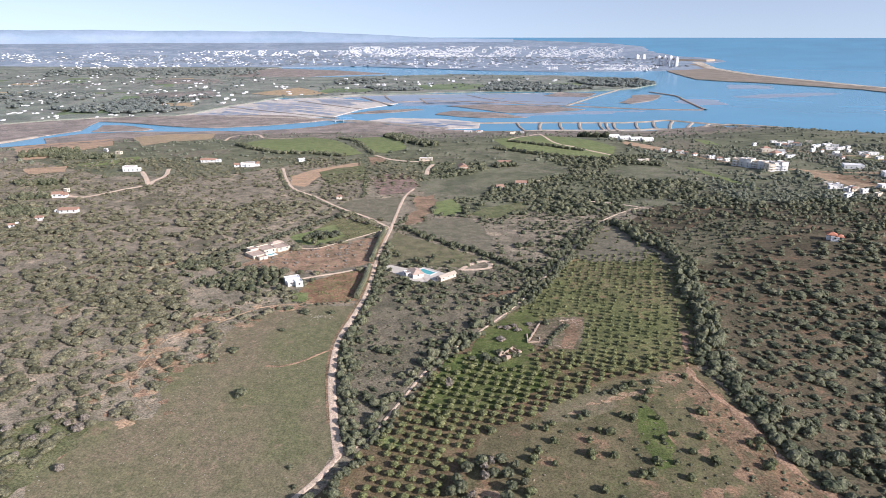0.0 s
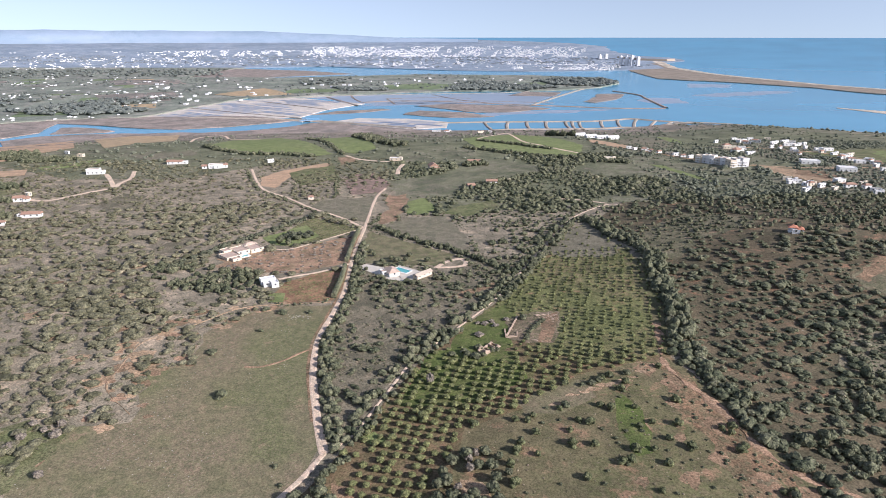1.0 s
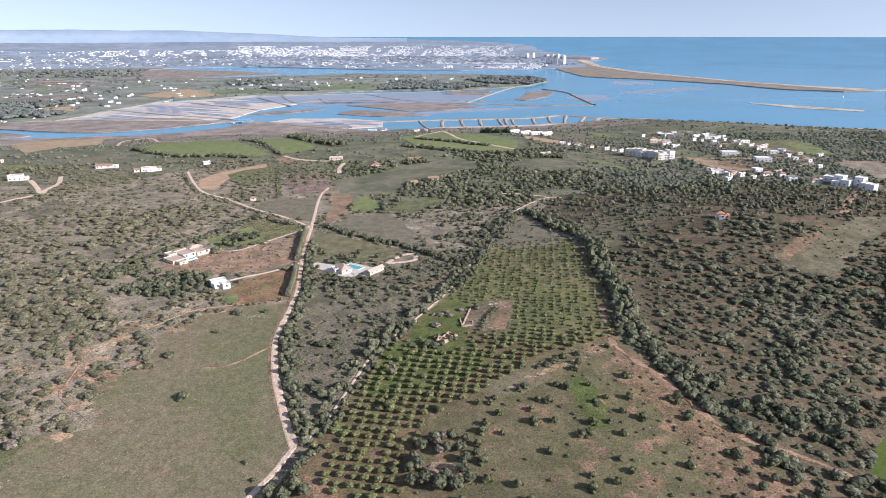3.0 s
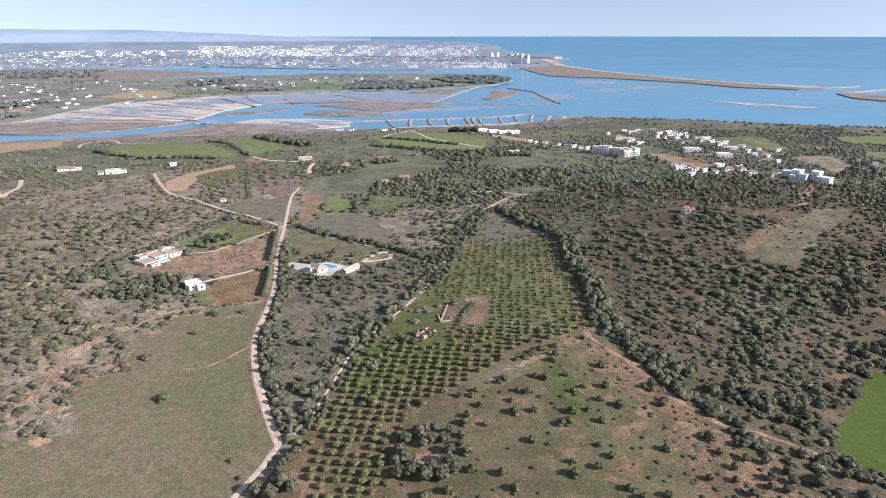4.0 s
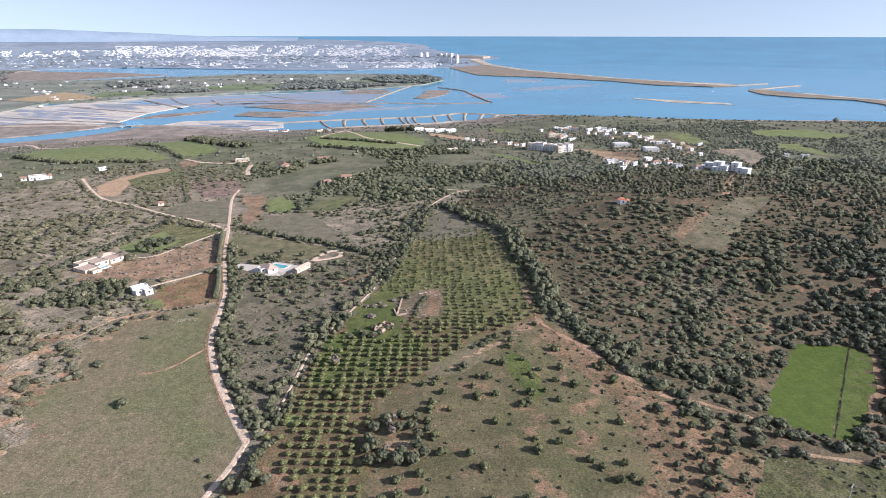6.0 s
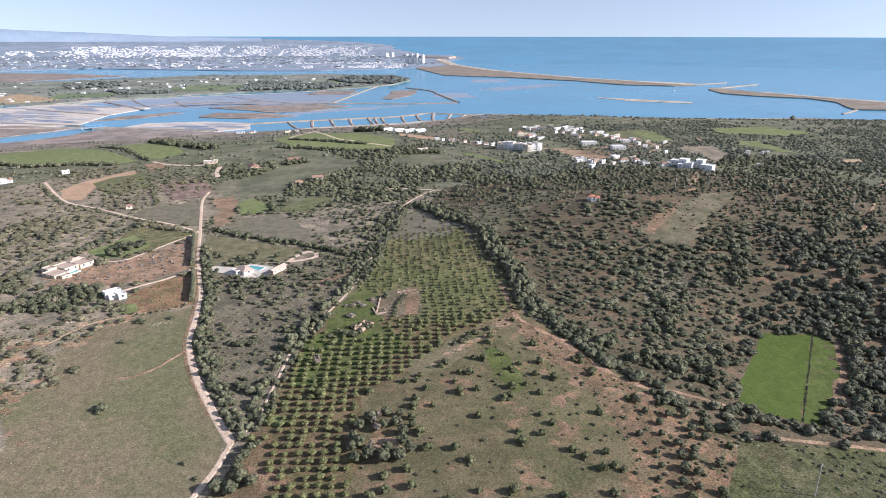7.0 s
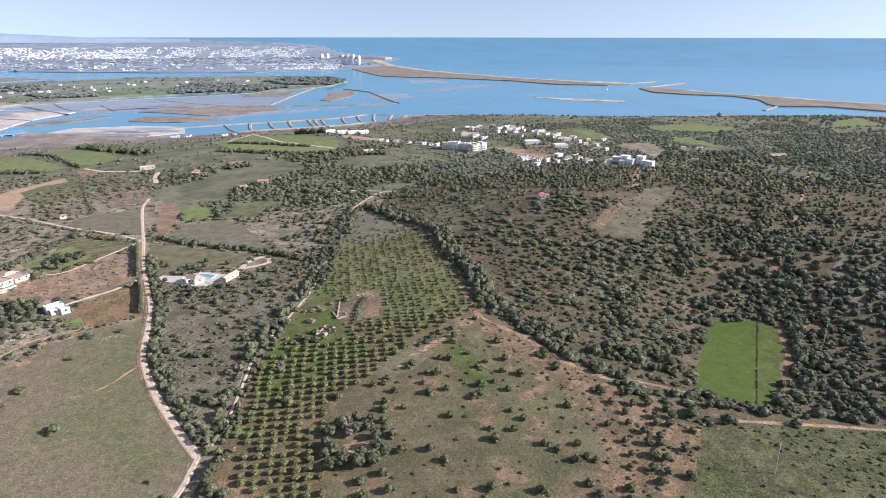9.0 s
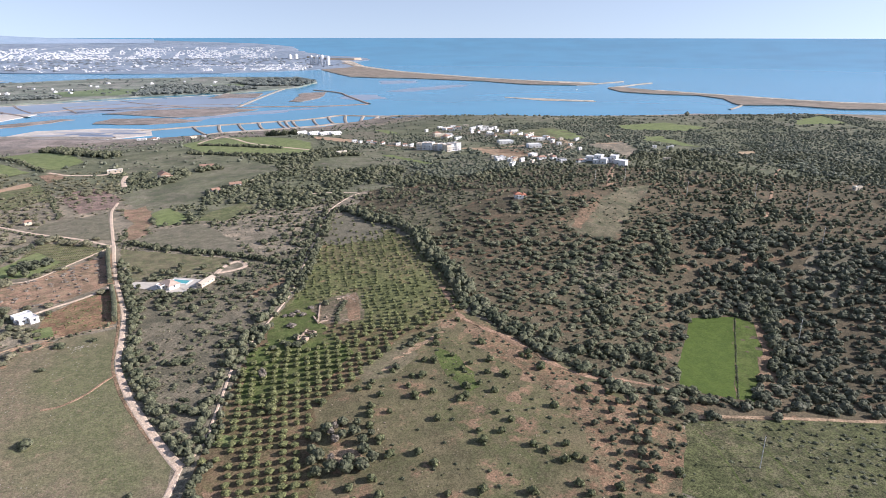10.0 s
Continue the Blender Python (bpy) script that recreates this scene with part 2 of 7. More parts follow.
def spline(pts, step=2.0):
    """Points along a smooth line through pts."""
    p = [Vector((*q, 0)) for q in pts]
    p = [2 * p[0] - p[1]] + p + [2 * p[-1] - p[-2]]
    out = []
    for a, b, c, d in zip(p, p[1:], p[2:], p[3:]):
        n = max(2, int((c - b).length / step))
        for i in range(n):
            t = i / n
            out.append(0.5 * ((2 * b) + (c - a) * t + (2 * a - 5 * b + 4 * c - d) * t * t + (3 * b - a - 3 * c + d) * t ** 3))
    return out + [p[-2]]


def road(name, pts, width, material, label, dz=0.22, category="dirt road", wobble=0.25, height=land, step=2.0, end=None):
    """A strip along a line, with a raised crown, two worn ruts and uneven edges."""
    line = spline(pts, step)
    prof = ((-0.5, -0.16), (-0.32, 0.03), (-0.2, -0.03), (0, 0.05), (0.2, -0.03), (0.32, 0.03), (0.5, -0.16))
    rng, v, q = random.Random(len(pts)), [], []
    for i, c in enumerate(line):
        d = (line[min(i + 1, len(line) - 1)] - line[max(i - 1, 0)]).normalized()
        s = Vector((d.y, -d.x, 0))
        w = (width + ((end or width) - width) * min(1, 3.0 * i / len(line))) * (1 + wobble * (noise.noise(Vector((c.x * 0.15, c.y * 0.15, 3))) + 0.12 * rng.uniform(-1, 1)))
        for u, h in prof:
            x, y = c.x + s.x * u * w, c.y + s.y * u * w
            v.append((x, y, float(height(x, y)) + dz + h))
        if i:
            k = 7 * i
            q += [(k - 7 + j, k - 6 + j, k + 1 + j, k + j) for j in range(6)]
    return tagged(new(name, mesh_of(name, v, np.array(q)[:, ::-1], material, True)), label, category, kind="structure")


ROAD_A = [(-55, 128), (-41, 149), (-37, 155), (-32, 165), (-36, 181), (-40, 201), (-42, 215), (-43, 236), (-40, 259), (-37, 289), (-37, 326), (-36, 362), (-34, 397), (-33, 424), (-30, 481), (-24, 510)]
ROAD_B = [(-34, 397), (-52, 424), (-76, 451), (-98, 482), (-122, 511), (-137, 548), (-152, 597)]
TRACK_C = [(-32, 165), (-26, 170), (-22, 176), (-18, 185), (-13, 196), (-5, 214), (4, 227), (16, 243), (34, 270), (51, 303), (73, 346), (103, 403), (136, 436), (148, 432)]
DRIVE_D = [(-38, 327), (-52, 315), (-63, 309), (-73, 303)]
DRIVE_E = [(-35, 397), (-57, 373), (-74, 355), (-86, 355)]
road("road_1", ROAD_A[3:], 3.1, M_ROAD, "pale pink dirt road with worn wheel ruts", wobble=0.2, step=1.5, end=2.1)
road("road_16", ROAD_A[:4], 2.0, M_ROAD, "narrow end of the dirt road under trees", wobble=0.3, dz=0.2, step=1.5)
road("road_2", ROAD_B, 2.3, M_ROAD, "pale dirt lane climbing between scrub", dz=0.2)
road("road_3", TRACK_C, 1.05, M_ROAD, "narrow pale dirt track along a hedge", dz=0.18)
road("road_4", DRIVE_D, 1.8, M_ROAD, "narrow dirt drive across red soil", dz=0.26)
road("road_5", DRIVE_E, 0.9, M_ROAD, "thin dirt path beside a vineyard", dz=0.26)

MEADOW = [(-37.5, 272), (-42.5, 238), (-40, 201), (-33.5, 168), (-42, 149), (-57, 110), (-130, 110), (-117, 146), (-120, 168), (-113, 181), (-97, 183), (-102, 211), (-88, 219), (-91, 242), (-71, 268)]
RED_1 = [(-34, 385), (-35, 331), (-66, 312), (-85, 315), (-111, 323), (-101, 341), (-83, 350), (-74, 355), (-56, 369)]
RED_2 = [(-35, 322), (-41, 276), (-59, 272), (-70, 274), (-68, 299), (-55, 313)]
VINE = [(-72, 425), (-36, 394), (-75, 359), (-91, 372)]
GARDEN = [(-30, 389), (21, 340), (11, 322), (-29, 329), (-35, 356)]
FALLOW_1 = [(-24, 401), (-5, 420), (18, 424), (33, 366), (27, 350), (5, 362)]
GREEN_1 = [(-6, 457), (-1, 470), (6, 476), (12, 458), (14, 440), (8, 428), (-6, 430)]
RED_3 = [(-22, 487), (-14, 483), (-7, 490), (-4, 472), (-9, 452), (-8, 436), (-13, 428), (-14, 414), (-24, 403), (-25, 425), (-19, 450), (-23, 470)]
FALLOW_2 = [(-71, 473), (-32, 481), (-34, 411), (-57, 429), (-77, 455)]
ORANGE_1 = [(-135, 560), (-123, 587), (-84, 624), (-80, 607), (-110, 558), (-115, 517), (-129, 526)]
GREEN_A = [(-235, 735), (-237, 860), (-190, 936), (-136, 800), (-85, 672), (-106, 660), (-141, 677), (-174, 678), (-214, 706)]
GREEN_C = [(-128, 868), (-78, 948), (-40, 705), (-62, 674), (-80, 690)]
GREEN_B = [(60, 786), (148, 948), (193, 709), (167, 630), (115, 657), (72, 699)]
RED_FAR = [(-593, 874), (-511, 991), (-384, 741), (-408, 644), (-426, 635)]
TAN_FAR = [(-490, 1010), (-362, 1020), (-325, 890), (-346, 730)]
TAN_2 = [(-396, 593), (-361, 606), (-349, 580), (-375, 567)]
ORCHARD = [(-25, 169), (-18, 182), (1, 218), (16, 241), (35, 267), (83, 361), (111, 393), (118, 306), (108, 252), (94, 209), (55, 198), (32, 179), (12, 172), (6, 146), (-8, 118), (-48, 128), (-36, 149)]
STRIP = [(225, 590), (237, 579), (244, 523), (247, 481), (240, 507), (231, 556)]
BRIGHT = [(192, 167), (215, 160), (149, 110), (135, 123), (146, 134), (161, 145)]
BRIGHT_2 = [(215.3, 160.3), (219, 152), (197, 132), (154, 106), (149.4, 110.3)]
patch("meadow", MEADOW, M_MEADOW, "olive-green dry grass meadow with stones", rough=2.4, step=6)
M_REDPLOT = soil("ploughed_red_soil", (0.385, 0.242, 0.165), (0.330, 0.218, 0.148), (0.288, 0.210, 0.135), 0.03, 0.3, (0.225, 0.200, 0.112), 0.57)
M_REDDARK = soil("dark_red_soil", (0.310, 0.172, 0.112), (0.265, 0.158, 0.100), (0.225, 0.172, 0.094), 0.03, 0.3, (0.188, 0.182, 0.085), 0.56)
patch("field_1", RED_1, M_REDPLOT, "ploughed red soil field with green weeds")
patch("field_2", RED_2, M_REDDARK, "red soil plot with rows of seedlings")
patch("field_3", VINE, M_GARDEN, "small vineyard plot with green rows")
GREEN_2 = [(-96, 378), (-73, 406), (-61, 381), (-74, 362), (-86, 363)]
patch("field_20", GREEN_2, M_GREEN, "green lawn with trees above the farmhouse", dz=0.18)
patch("field_4", GARDEN, M_GARDEN, "green garden plot beside the pool house")
patch("field_5", FALLOW_1, M_FALLOW, "grey-brown fallow field")
patch("field_6", GREEN_1, M_GREEN, "small bright green grass field", rough=2.5)
patch("field_7", RED_3, M_RED, "irregular plot of bare red earth", rough=2.2)
patch("field_8", FALLOW_2, M_FALLOW, "grey fallow plot with dry weeds")
patch("field_9", ORANGE_1, M_ORANGE, "bare orange earth plot")
patch("field_10", GREEN_A, M_GREEN, "wide green field near the marsh", dz=0.3)
patch("field_24", GREEN_C, M_GREEN, "green field beyond a hedge", dz=0.3)
patch("field_25", [(-78, 652), (-61, 656), (-57, 631), (-70, 612)], M_RED, "small plot of red soil", dz=0.3)
patch("field_11", GREEN_B, M_GREEN, "wide green field with thin hedges", dz=0.3)
patch("field_12", RED_FAR, M_ORANGE, "ploughed orange field by the river", dz=0.3)
patch("field_13", TAN_FAR, M_TAN, "tan stubble field by the river", dz=0.3)
patch("field_26", [(-356, 614), (-316, 658), (-302, 635), (-344, 599)], M_GREEN, "narrow green field beside a grove", dz=0.3)
patch("field_27", [(-359, 545), (-343, 553), (-315, 514), (-323, 499)], M_TURF, "green garden plot behind the houses", dz=0.3)
patch("field_28", [(-298, 675), (-235, 701), (-227, 675), (-265, 646)], M_FALLOW, "brown fallow field near the marsh", dz=0.3)
patch("field_14", TAN_2, M_ORANGE, "small orange field", dz=0.3)
patch("orchard_floor", ORCHARD, M_ORCHARD, "grassy orchard floor with reddish bare soil")
patch("field_15", STRIP, M_GREEN, "long narrow green strip in the scrub", dz=0.2)
patch("field_16", BRIGHT, M_BRIGHT, "bright green mown crop field", dz=0.12, cell=4, rough=0.6)
patch("field_19", BRIGHT_2, M_ROUGHCROP, "rough green strip beside the mown crop", dz=0.12, cell=4, rough=0.6)

patch("field_21", [(-114, 577), (-102, 594), (-76, 609), (-65, 555), (-80, 537), (-96, 524)], M_TURF, "grey-green grassy plot with young trees", dz=0.2)
M_PINK = soil("pink_scrub_soil", (0.265, 0.190, 0.160), (0.225, 0.172, 0.140), (0.300, 0.205, 0.170), 0.03, 0.3)
patch("field_22", [(-62, 548), (-54, 567), (-37, 573), (-20, 530), (-26, 496), (-50, 490)], M_PINK, "brown plot of dry pinkish scrub", dz=0.2)
GREEN_3 = [(19, 429), (30, 448), (60, 465), (62, 444), (36, 420)]
patch("field_23", GREEN_3, M_TURF, "small green meadow among trees", dz=0.2)

# ---- small builders ----
def part(name, bm, material, parent, label="", kind=""):
    """Links a bmesh as one mesh under a thing or a part."""
    me = bpy.data.meshes.new(name)
    bm.to_mesh(me)
    bm.free()
    me.materials.append(material)
    ob = new(name, me)
    ob.parent = parent
    return tagged(ob, label, kind=kind)


def share(name, me, parent, m, label=""):
    """A part on a mesh that others use too, at the pose m in its parent."""
    ob = new(name, me)
    ob.parent = parent
    ob.matrix_local = m
    return tagged(ob, label)


def box(bm, x0, x1, y0, y1, z0, z1, bevel=0.0):
    v = [bm.verts.new(p) for p in ((x0, y0, z0), (x1, y0, z0), (x1, y1, z0), (x0, y1, z0), (x0, y0, z1), (x1, y0, z1), (x1, y1, z1), (x0, y1, z1))]
    fs = [bm.faces.new([v[i] for i in q]) for q in ((3, 2, 1, 0), (4, 5, 6, 7), (0, 1, 5, 4), (1, 2, 6, 5), (2, 3, 7, 6), (3, 0, 4, 7))]
    if bevel:
        bmesh.ops.bevel(bm, geom=list({e for f in fs for e in f.edges}), offset=bevel, segments=1, affect="EDGES")
    return v


def thing(name, x, y, rot, label, category, group="", z=None):
    e = new(name)
    e.empty_display_size = 0.5
    e.matrix_world = pose(x, y, float(land(x, y)) if z is None else z, 0, 0, rot)
    return tagged(e, label, category, group)


def window_mesh():
    bm = bmesh.new()
    box(bm, -0.45, 0.45, -0.05, 0.03, -0.5, 0.5)
    me = bpy.data.meshes.new("pane")
    bm.to_mesh(me)
    bm.free()
    me.materials.append(M_GLASS)
    return me


def frame_mesh():
    bm = bmesh.new()
    for a in ((-0.55, -0.45, -0.6, 0.6), (0.45, 0.55, -0.6, 0.6), (-0.45, 0.45, 0.5, 0.6), (-0.45, 0.45, -0.6, -0.5)):
        box(bm, a[0], a[1], -0.09, 0.03, a[2], a[3])
    me = bpy.data.meshes.new("window_frame")
    bm.to_mesh(me)
    bm.free()
    me.materials.append(M_TRIM)
    return me


def wing(root, x0, x1, y0, y1, h, roof, wall_m, roof_m, windows=True, base=0.0):
    """One block of a house: walls with a plinth, its roof, and windows set in its walls."""
    bm = bmesh.new()
    box(bm, x0, x1, y0, y1, base - 1.5, base + h)
    if roof == "flat":
        for a in ((x0 - 0.05, x1 + 0.05, y0 - 0.05, y0 + 0.25), (x0 - 0.05, x1 + 0.05, y1 - 0.25, y1 + 0.05), (x0 - 0.05, x0 + 0.25, y0 + 0.25, y1 - 0.25), (x1 - 0.25, x1 + 0.05, y0 + 0.25, y1 - 0.25)):
            box(bm, a[0], a[1], a[2], a[3], base + h - 0.02, base + h + 0.45)
    part("wall", bm, wall_m, root)
    bm = bmesh.new()
    if roof == "flat":
        box(bm, x0 + 0.26, x1 - 0.26, y0 + 0.26, y1 - 0.26, base + h + 0.005, base + h + 0.12)
    else:
        o, z0 = 0.45, base + h + 0.004
        w, d = x1 - x0 + 2 * o, y1 - y0 + 2 * o
        rise = 0.26 * min(w, d)
        along = w >= d
        inset = (min(w, d) / 2 if roof == "hip" else 0.0)
        xa, xb, ya, yb = x0 - o, x1 + o, y0 - o, y1 + o
        xm, ym = (x0 + x1) / 2, (y0 + y1) / 2
        r = [(xa + inset, ym), (xb - inset, ym)] if along else [(xm, ya + inset), (xm, yb - inset)]
        low_v = [bm.verts.new((x, y, z0)) for x, y in ((xa, ya), (xb, ya), (xb, yb), (xa, yb))]
        eav_v = [bm.verts.new((x, y, z0 + 0.18)) for x, y in ((xa, ya), (xb, ya), (xb, yb), (xa, yb))]
        rid = [bm.verts.new((x, y, z0 + 0.18 + rise)) for x, y in r]
        bm.faces.new(low_v[::-1])
        for i in range(4):
            bm.faces.new((low_v[i], low_v[(i + 1) % 4], eav_v[(i + 1) % 4], eav_v[i]))
        e = eav_v
        if along:
            for q in ((e[0], e[1], rid[1], rid[0]), (e[2], e[3], rid[0], rid[1]), (e[1], e[2], rid[1]), (e[3], e[0], rid[0])):
                bm.faces.new(q)
        else:
            for q in ((e[1], e[2], rid[1], rid[0]), (e[3], e[0], rid[0], rid[1]), (e[0], e[1], rid[0]), (e[2], e[3], rid[1])):
                bm.faces.new(q)
    part("roof", bm, roof_m, root)
    if not windows:
        return
    floors = max(1, int(h / 2.9))
    for f in range(floors):
        z = base + 1.6 + f * 2.9
        for n, a, b, fixed, rot in ((max(1, int((x1 - x0) / 3.4)), x0, x1, y0, 0), (max(1, int((x1 - x0) / 3.4)), x0, x1, y1, 180), (max(1, int((y1 - y0) / 3.8)), y0, y1, x0, -90), (max(1, int((y1 - y0) / 3.8)), y0, y1, x1, 90)):
            for i in range(n):
                c = a + (b - a) * (i + 0.5) / n
                m = pose(c, fixed, z, 0, 0, rot) if rot in (0, 180) else pose(fixed, c, z, 0, 0, rot)
                w = share("window", WIN_FRAME, root, m)
                share("pane", WIN_PANE, w, Matrix.Identity(4))


M_GLASS = plain("window_glass", (0.07, 0.08, 0.09), 0.15, 0.1)
M_TRIM = plain("painted_trim", (0.62, 0.60, 0.56), 0.6)
M_TERRA = plain("terracotta_tiles", (0.37, 0.225, 0.160), 0.85, 0.35, 1.5)
M_REDTILE = plain("red_tiles", (0.48, 0.20, 0.120), 0.85, 0.3, 1.5)
M_BEIGE = plain("beige_roof", (0.52, 0.43, 0.34), 0.85, 0.15, 0.6)
M_PINKROOF = plain("pinkish_roof", (0.52, 0.39, 0.31), 0.85, 0.2, 0.5)
M_CREAM = plain("cream_plaster", (0.66, 0.57, 0.44), 0.85, 0.1)
M_PAVE = plain("pale_paving", (0.60, 0.54, 0.46), 0.8, 0.12, 0.4)
M_STONE = plain("rubble_stone", (0.42, 0.315, 0.235), 0.95, 0.35, 1.2)
M_ROCK = plain("limestone_rock", (0.40, 0.36, 0.30), 0.95, 0.25, 1.5)
M_WOOD = plain("grey_wood", (0.30, 0.27, 0.23), 0.9, 0.2, 2.0)
M_CONCRETE = plain("concrete", (0.52, 0.51, 0.48), 0.9, 0.1)
M_BARK = plain("bark", (0.12, 0.09, 0.065), 0.95, 0.3, 3.0)
M_POOL = water("pool_water", (0.12, 0.42, 0.43), 0.08, 0.1)
WIN_PANE, WIN_FRAME = window_mesh(), frame_mesh()

# ---- more ground: zones, paths and bare soil ----
M_HILL = soil("hill_soil", (0.141, 0.113, 0.074), (0.115, 0.102, 0.065), (0.134, 0.109, 0.071), 0.018, 0.2, (0.265, 0.160, 0.102), 0.555)
M_GREY = soil("grey_scrub_soil", (0.186, 0.164, 0.118), (0.160, 0.147, 0.102), (0.206, 0.176, 0.126), 0.03, 0.3, (0.285, 0.215, 0.150), 0.60)
M_PASTURE = soil("pasture_turf", (0.178, 0.150, 0.088), (0.140, 0.138, 0.068), (0.166, 0.143, 0.083), 0.022, 0.35, (0.30, 0.195, 0.125), 0.55, contrast=0.75)
M_REDBARE = soil("bare_red_earth", (0.37, 0.235, 0.155), (0.31, 0.200, 0.132), (0.39, 0.265, 0.180), 0.05, 0.5)
M_TANBARE = soil("bare_tan_earth", (0.415, 0.295, 0.190), (0.36, 0.245, 0.155), (0.40, 0.290, 0.195), 0.05, 0.5)
M_CLEAR = soil("clearing_turf", (0.176, 0.160, 0.102), (0.152, 0.148, 0.088), (0.190, 0.166, 0.112), 0.03, 0.3, (0.27, 0.190, 0.130), 0.555)
HILLSIDE = [(106, 250), (130, 330), (118, 395), (150, 440), (330, 430), (480, 330), (560, 240), (330, 60), (240, 20), (150, 60), (150, 92), (116, 105), (107, 120), (101, 145), (98, 190)]
WEDGE = [(-31, 168), (-36, 185), (-39, 215), (-39, 240), (-36, 262), (-33, 292), (-33, 325), (-26, 326), (10, 300), (28, 338), (60, 330), (31, 272), (14, 246), (2, 229), (-7, 215), (-15, 197), (-21, 184)]
PASTURE = [(8, 171), (32, 180), (55, 198), (94, 209), (98, 190), (106, 150), (112, 118), (116, 106), (87, 82), (60, 40), (-12, 90), (-13, 118), (1, 146)]
RED_SLOPE = [(88, 204), (93, 196), (101, 170), (103, 140), (108, 118), (115, 106), (92, 80), (62, 95), (79, 108), (86, 129), (87, 157), (82, 180)]
BOTTOM = [(117, 106), (148, 95), (184, 79), (230, 60), (200, 20), (110, 40), (87, 82)]
CLEARING = [(324, 315), (297, 317), (253, 296), (226, 283), (204, 268), (205, 256), (221, 246), (250, 264), (290, 292)]
patch("hillside", HILLSIDE, M_HILL, "grey-brown hillside soil between dark bushes", "ground", 0.06, 7)
patch("wedge", WEDGE, M_GREY, "grey-brown scrub soil between two tracks", "ground", 0.06)
patch("pasture", PASTURE, M_PASTURE, "rough dry pasture with red bare spots", "ground", 0.1)
patch("clearing", CLEARING, M_CLEAR, "dry grass clearing on the hill", "ground", 0.12, rough=4, step=3)
CLEARING_2 = [(147, 370), (175, 391), (194, 378), (204, 350), (174, 337), (159, 332), (137, 309), (129, 310), (128, 349)]
patch("clearing_2", CLEARING_2, M_CLEAR, "tan grassy clearing with bushes", "ground", 0.14, 8, rough=5, step=4)
M_ROUGH = soil("rough_grass", (0.108, 0.114, 0.052), (0.132, 0.122, 0.070), (0.098, 0.106, 0.046), 0.03, 0.5, (0.175, 0.142, 0.090), 0.57, contrast=1.2)
patch("field_17", BOTTOM, M_ROUGH, "rough green grass plot below the farm track", "field", 0.14, 5)
M_SLOPE = soil("red_slope_soil", (0.212, 0.148, 0.092), (0.262, 0.166, 0.104), (0.172, 0.144, 0.086), 0.05, 0.35, (0.355, 0.215, 0.135), 0.54)
patch("red_slope", RED_SLOPE, M_SLOPE, "reddish bare slope between pasture and hedge", "ground", 0.122, 6, rough=2.2, step=4)
M_HEATH = soil("heath_soil", (0.118, 0.098, 0.070), (0.092, 0.082, 0.055), (0.150, 0.118, 0.084), 0.06, 0.8, (0.19, 0.145, 0.10), 0.57, contrast=1.2)
M_HILLBARE = soil("bare_hill_earth", (0.275, 0.182, 0.118), (0.225, 0.160, 0.104), (0.295, 0.194, 0.126), 0.08, 0.5, (0.17, 0.15, 0.095), 0.53)
HEATH = [(182, 250), (204, 238), (209, 222), (201, 204), (179, 197), (164, 201), (162, 218)]
patch("heath", HEATH, M_HEATH, "dark dry heath in a treeless gully", "ground", 0.16, 6, rough=3.0, step=4)
for pts in ([(234, 199), (246, 198), (237, 188), (227, 189)], [(276, 203), (291, 205), (275, 188), (253, 174), (241, 167), (240, 171), (258, 185)], [(181, 191), (199, 180), (190, 174), (177, 182)]):
    patch("bare_soil", pts, M_HILLBARE, "bare reddish soil between hill bushes", "ground", 0.18, 4, rough=1.8, step=2.5)
patch("red_bank", [(206, 268), (209, 263), (222, 272), (240, 284), (264, 304), (256, 304), (229, 286)], M_HILLBARE, "bare red earth bank", "ground", 0.18, rough=2.2, step=3)
RED_BAND = [(99, 238), (95, 222), (90, 207), (91, 194), (95, 184), (98, 171), (100, 158), (104, 147), (110, 141), (118, 135), (125, 129), (131, 122)]
road("verge", [(x - 1.9, y) for x, y in ROAD_A[4:12]], 1.3, M_HILLBARE, "worn earth verge beside the road", 0.12, "verge", 0.8, step=1.2)
road("path_1", RED_BAND, 2.2, M_REDBARE, "bare red earth track beside a hedge", 0.2, "dirt track", 1.7, step=1.2)
rng_w = random.Random(8)
for k, (wx, wy) in enumerate(((50, 185.5), (55, 187), (59, 188.6), (63, 190.5), (67, 191.6), (71, 193), (75, 195), (80, 199), (44, 181))):
    wr = rng_w.uniform(1.4, 2.6)
    patch("bare_soil", [(wx + wr * math.cos(u * 0.9) * rng_w.uniform(1.0, 2.0), wy + wr * 0.6 * math.sin(u * 0.9) * rng_w.uniform(0.5, 1.2)) for u in range(7)], M_TANBARE, "worn tan earth along the orchard edge", "ground", 0.17, 4, rough=0.5, step=0.9)
road("path_2", [(-44, 229), (-49, 225), (-54, 220), (-59, 217), (-63, 215.5), (-68, 216)], 0.9, M_REDBARE, "faint reddish footpath across grass", 0.2, "footpath", 1.2, step=1.5)
PATH_3 = [(-42, 274), (-69, 271), (-83, 266), (-96, 251), (-105, 242), (-113, 234), (-114, 216), (-113, 202), (-99, 187)]
road("path_3", PATH_3, 0.55, M_TANBARE, "tan footpath worn through scrub", 0.17, "footpath", 1.3, step=1.5)
road("path_4", [(119, 106), (126, 106), (147, 97), (165, 88.5), (184, 78), (230, 58)], 2.0, M_TANBARE, "tan farm track below the green field", 0.22, "footpath", 0.5)
road("path_5", [(333, 231), (349, 237), (464, 308), (493, 323)], 2.0, M_REDBARE, "reddish track through trees", 0.3, "footpath", 0.5)
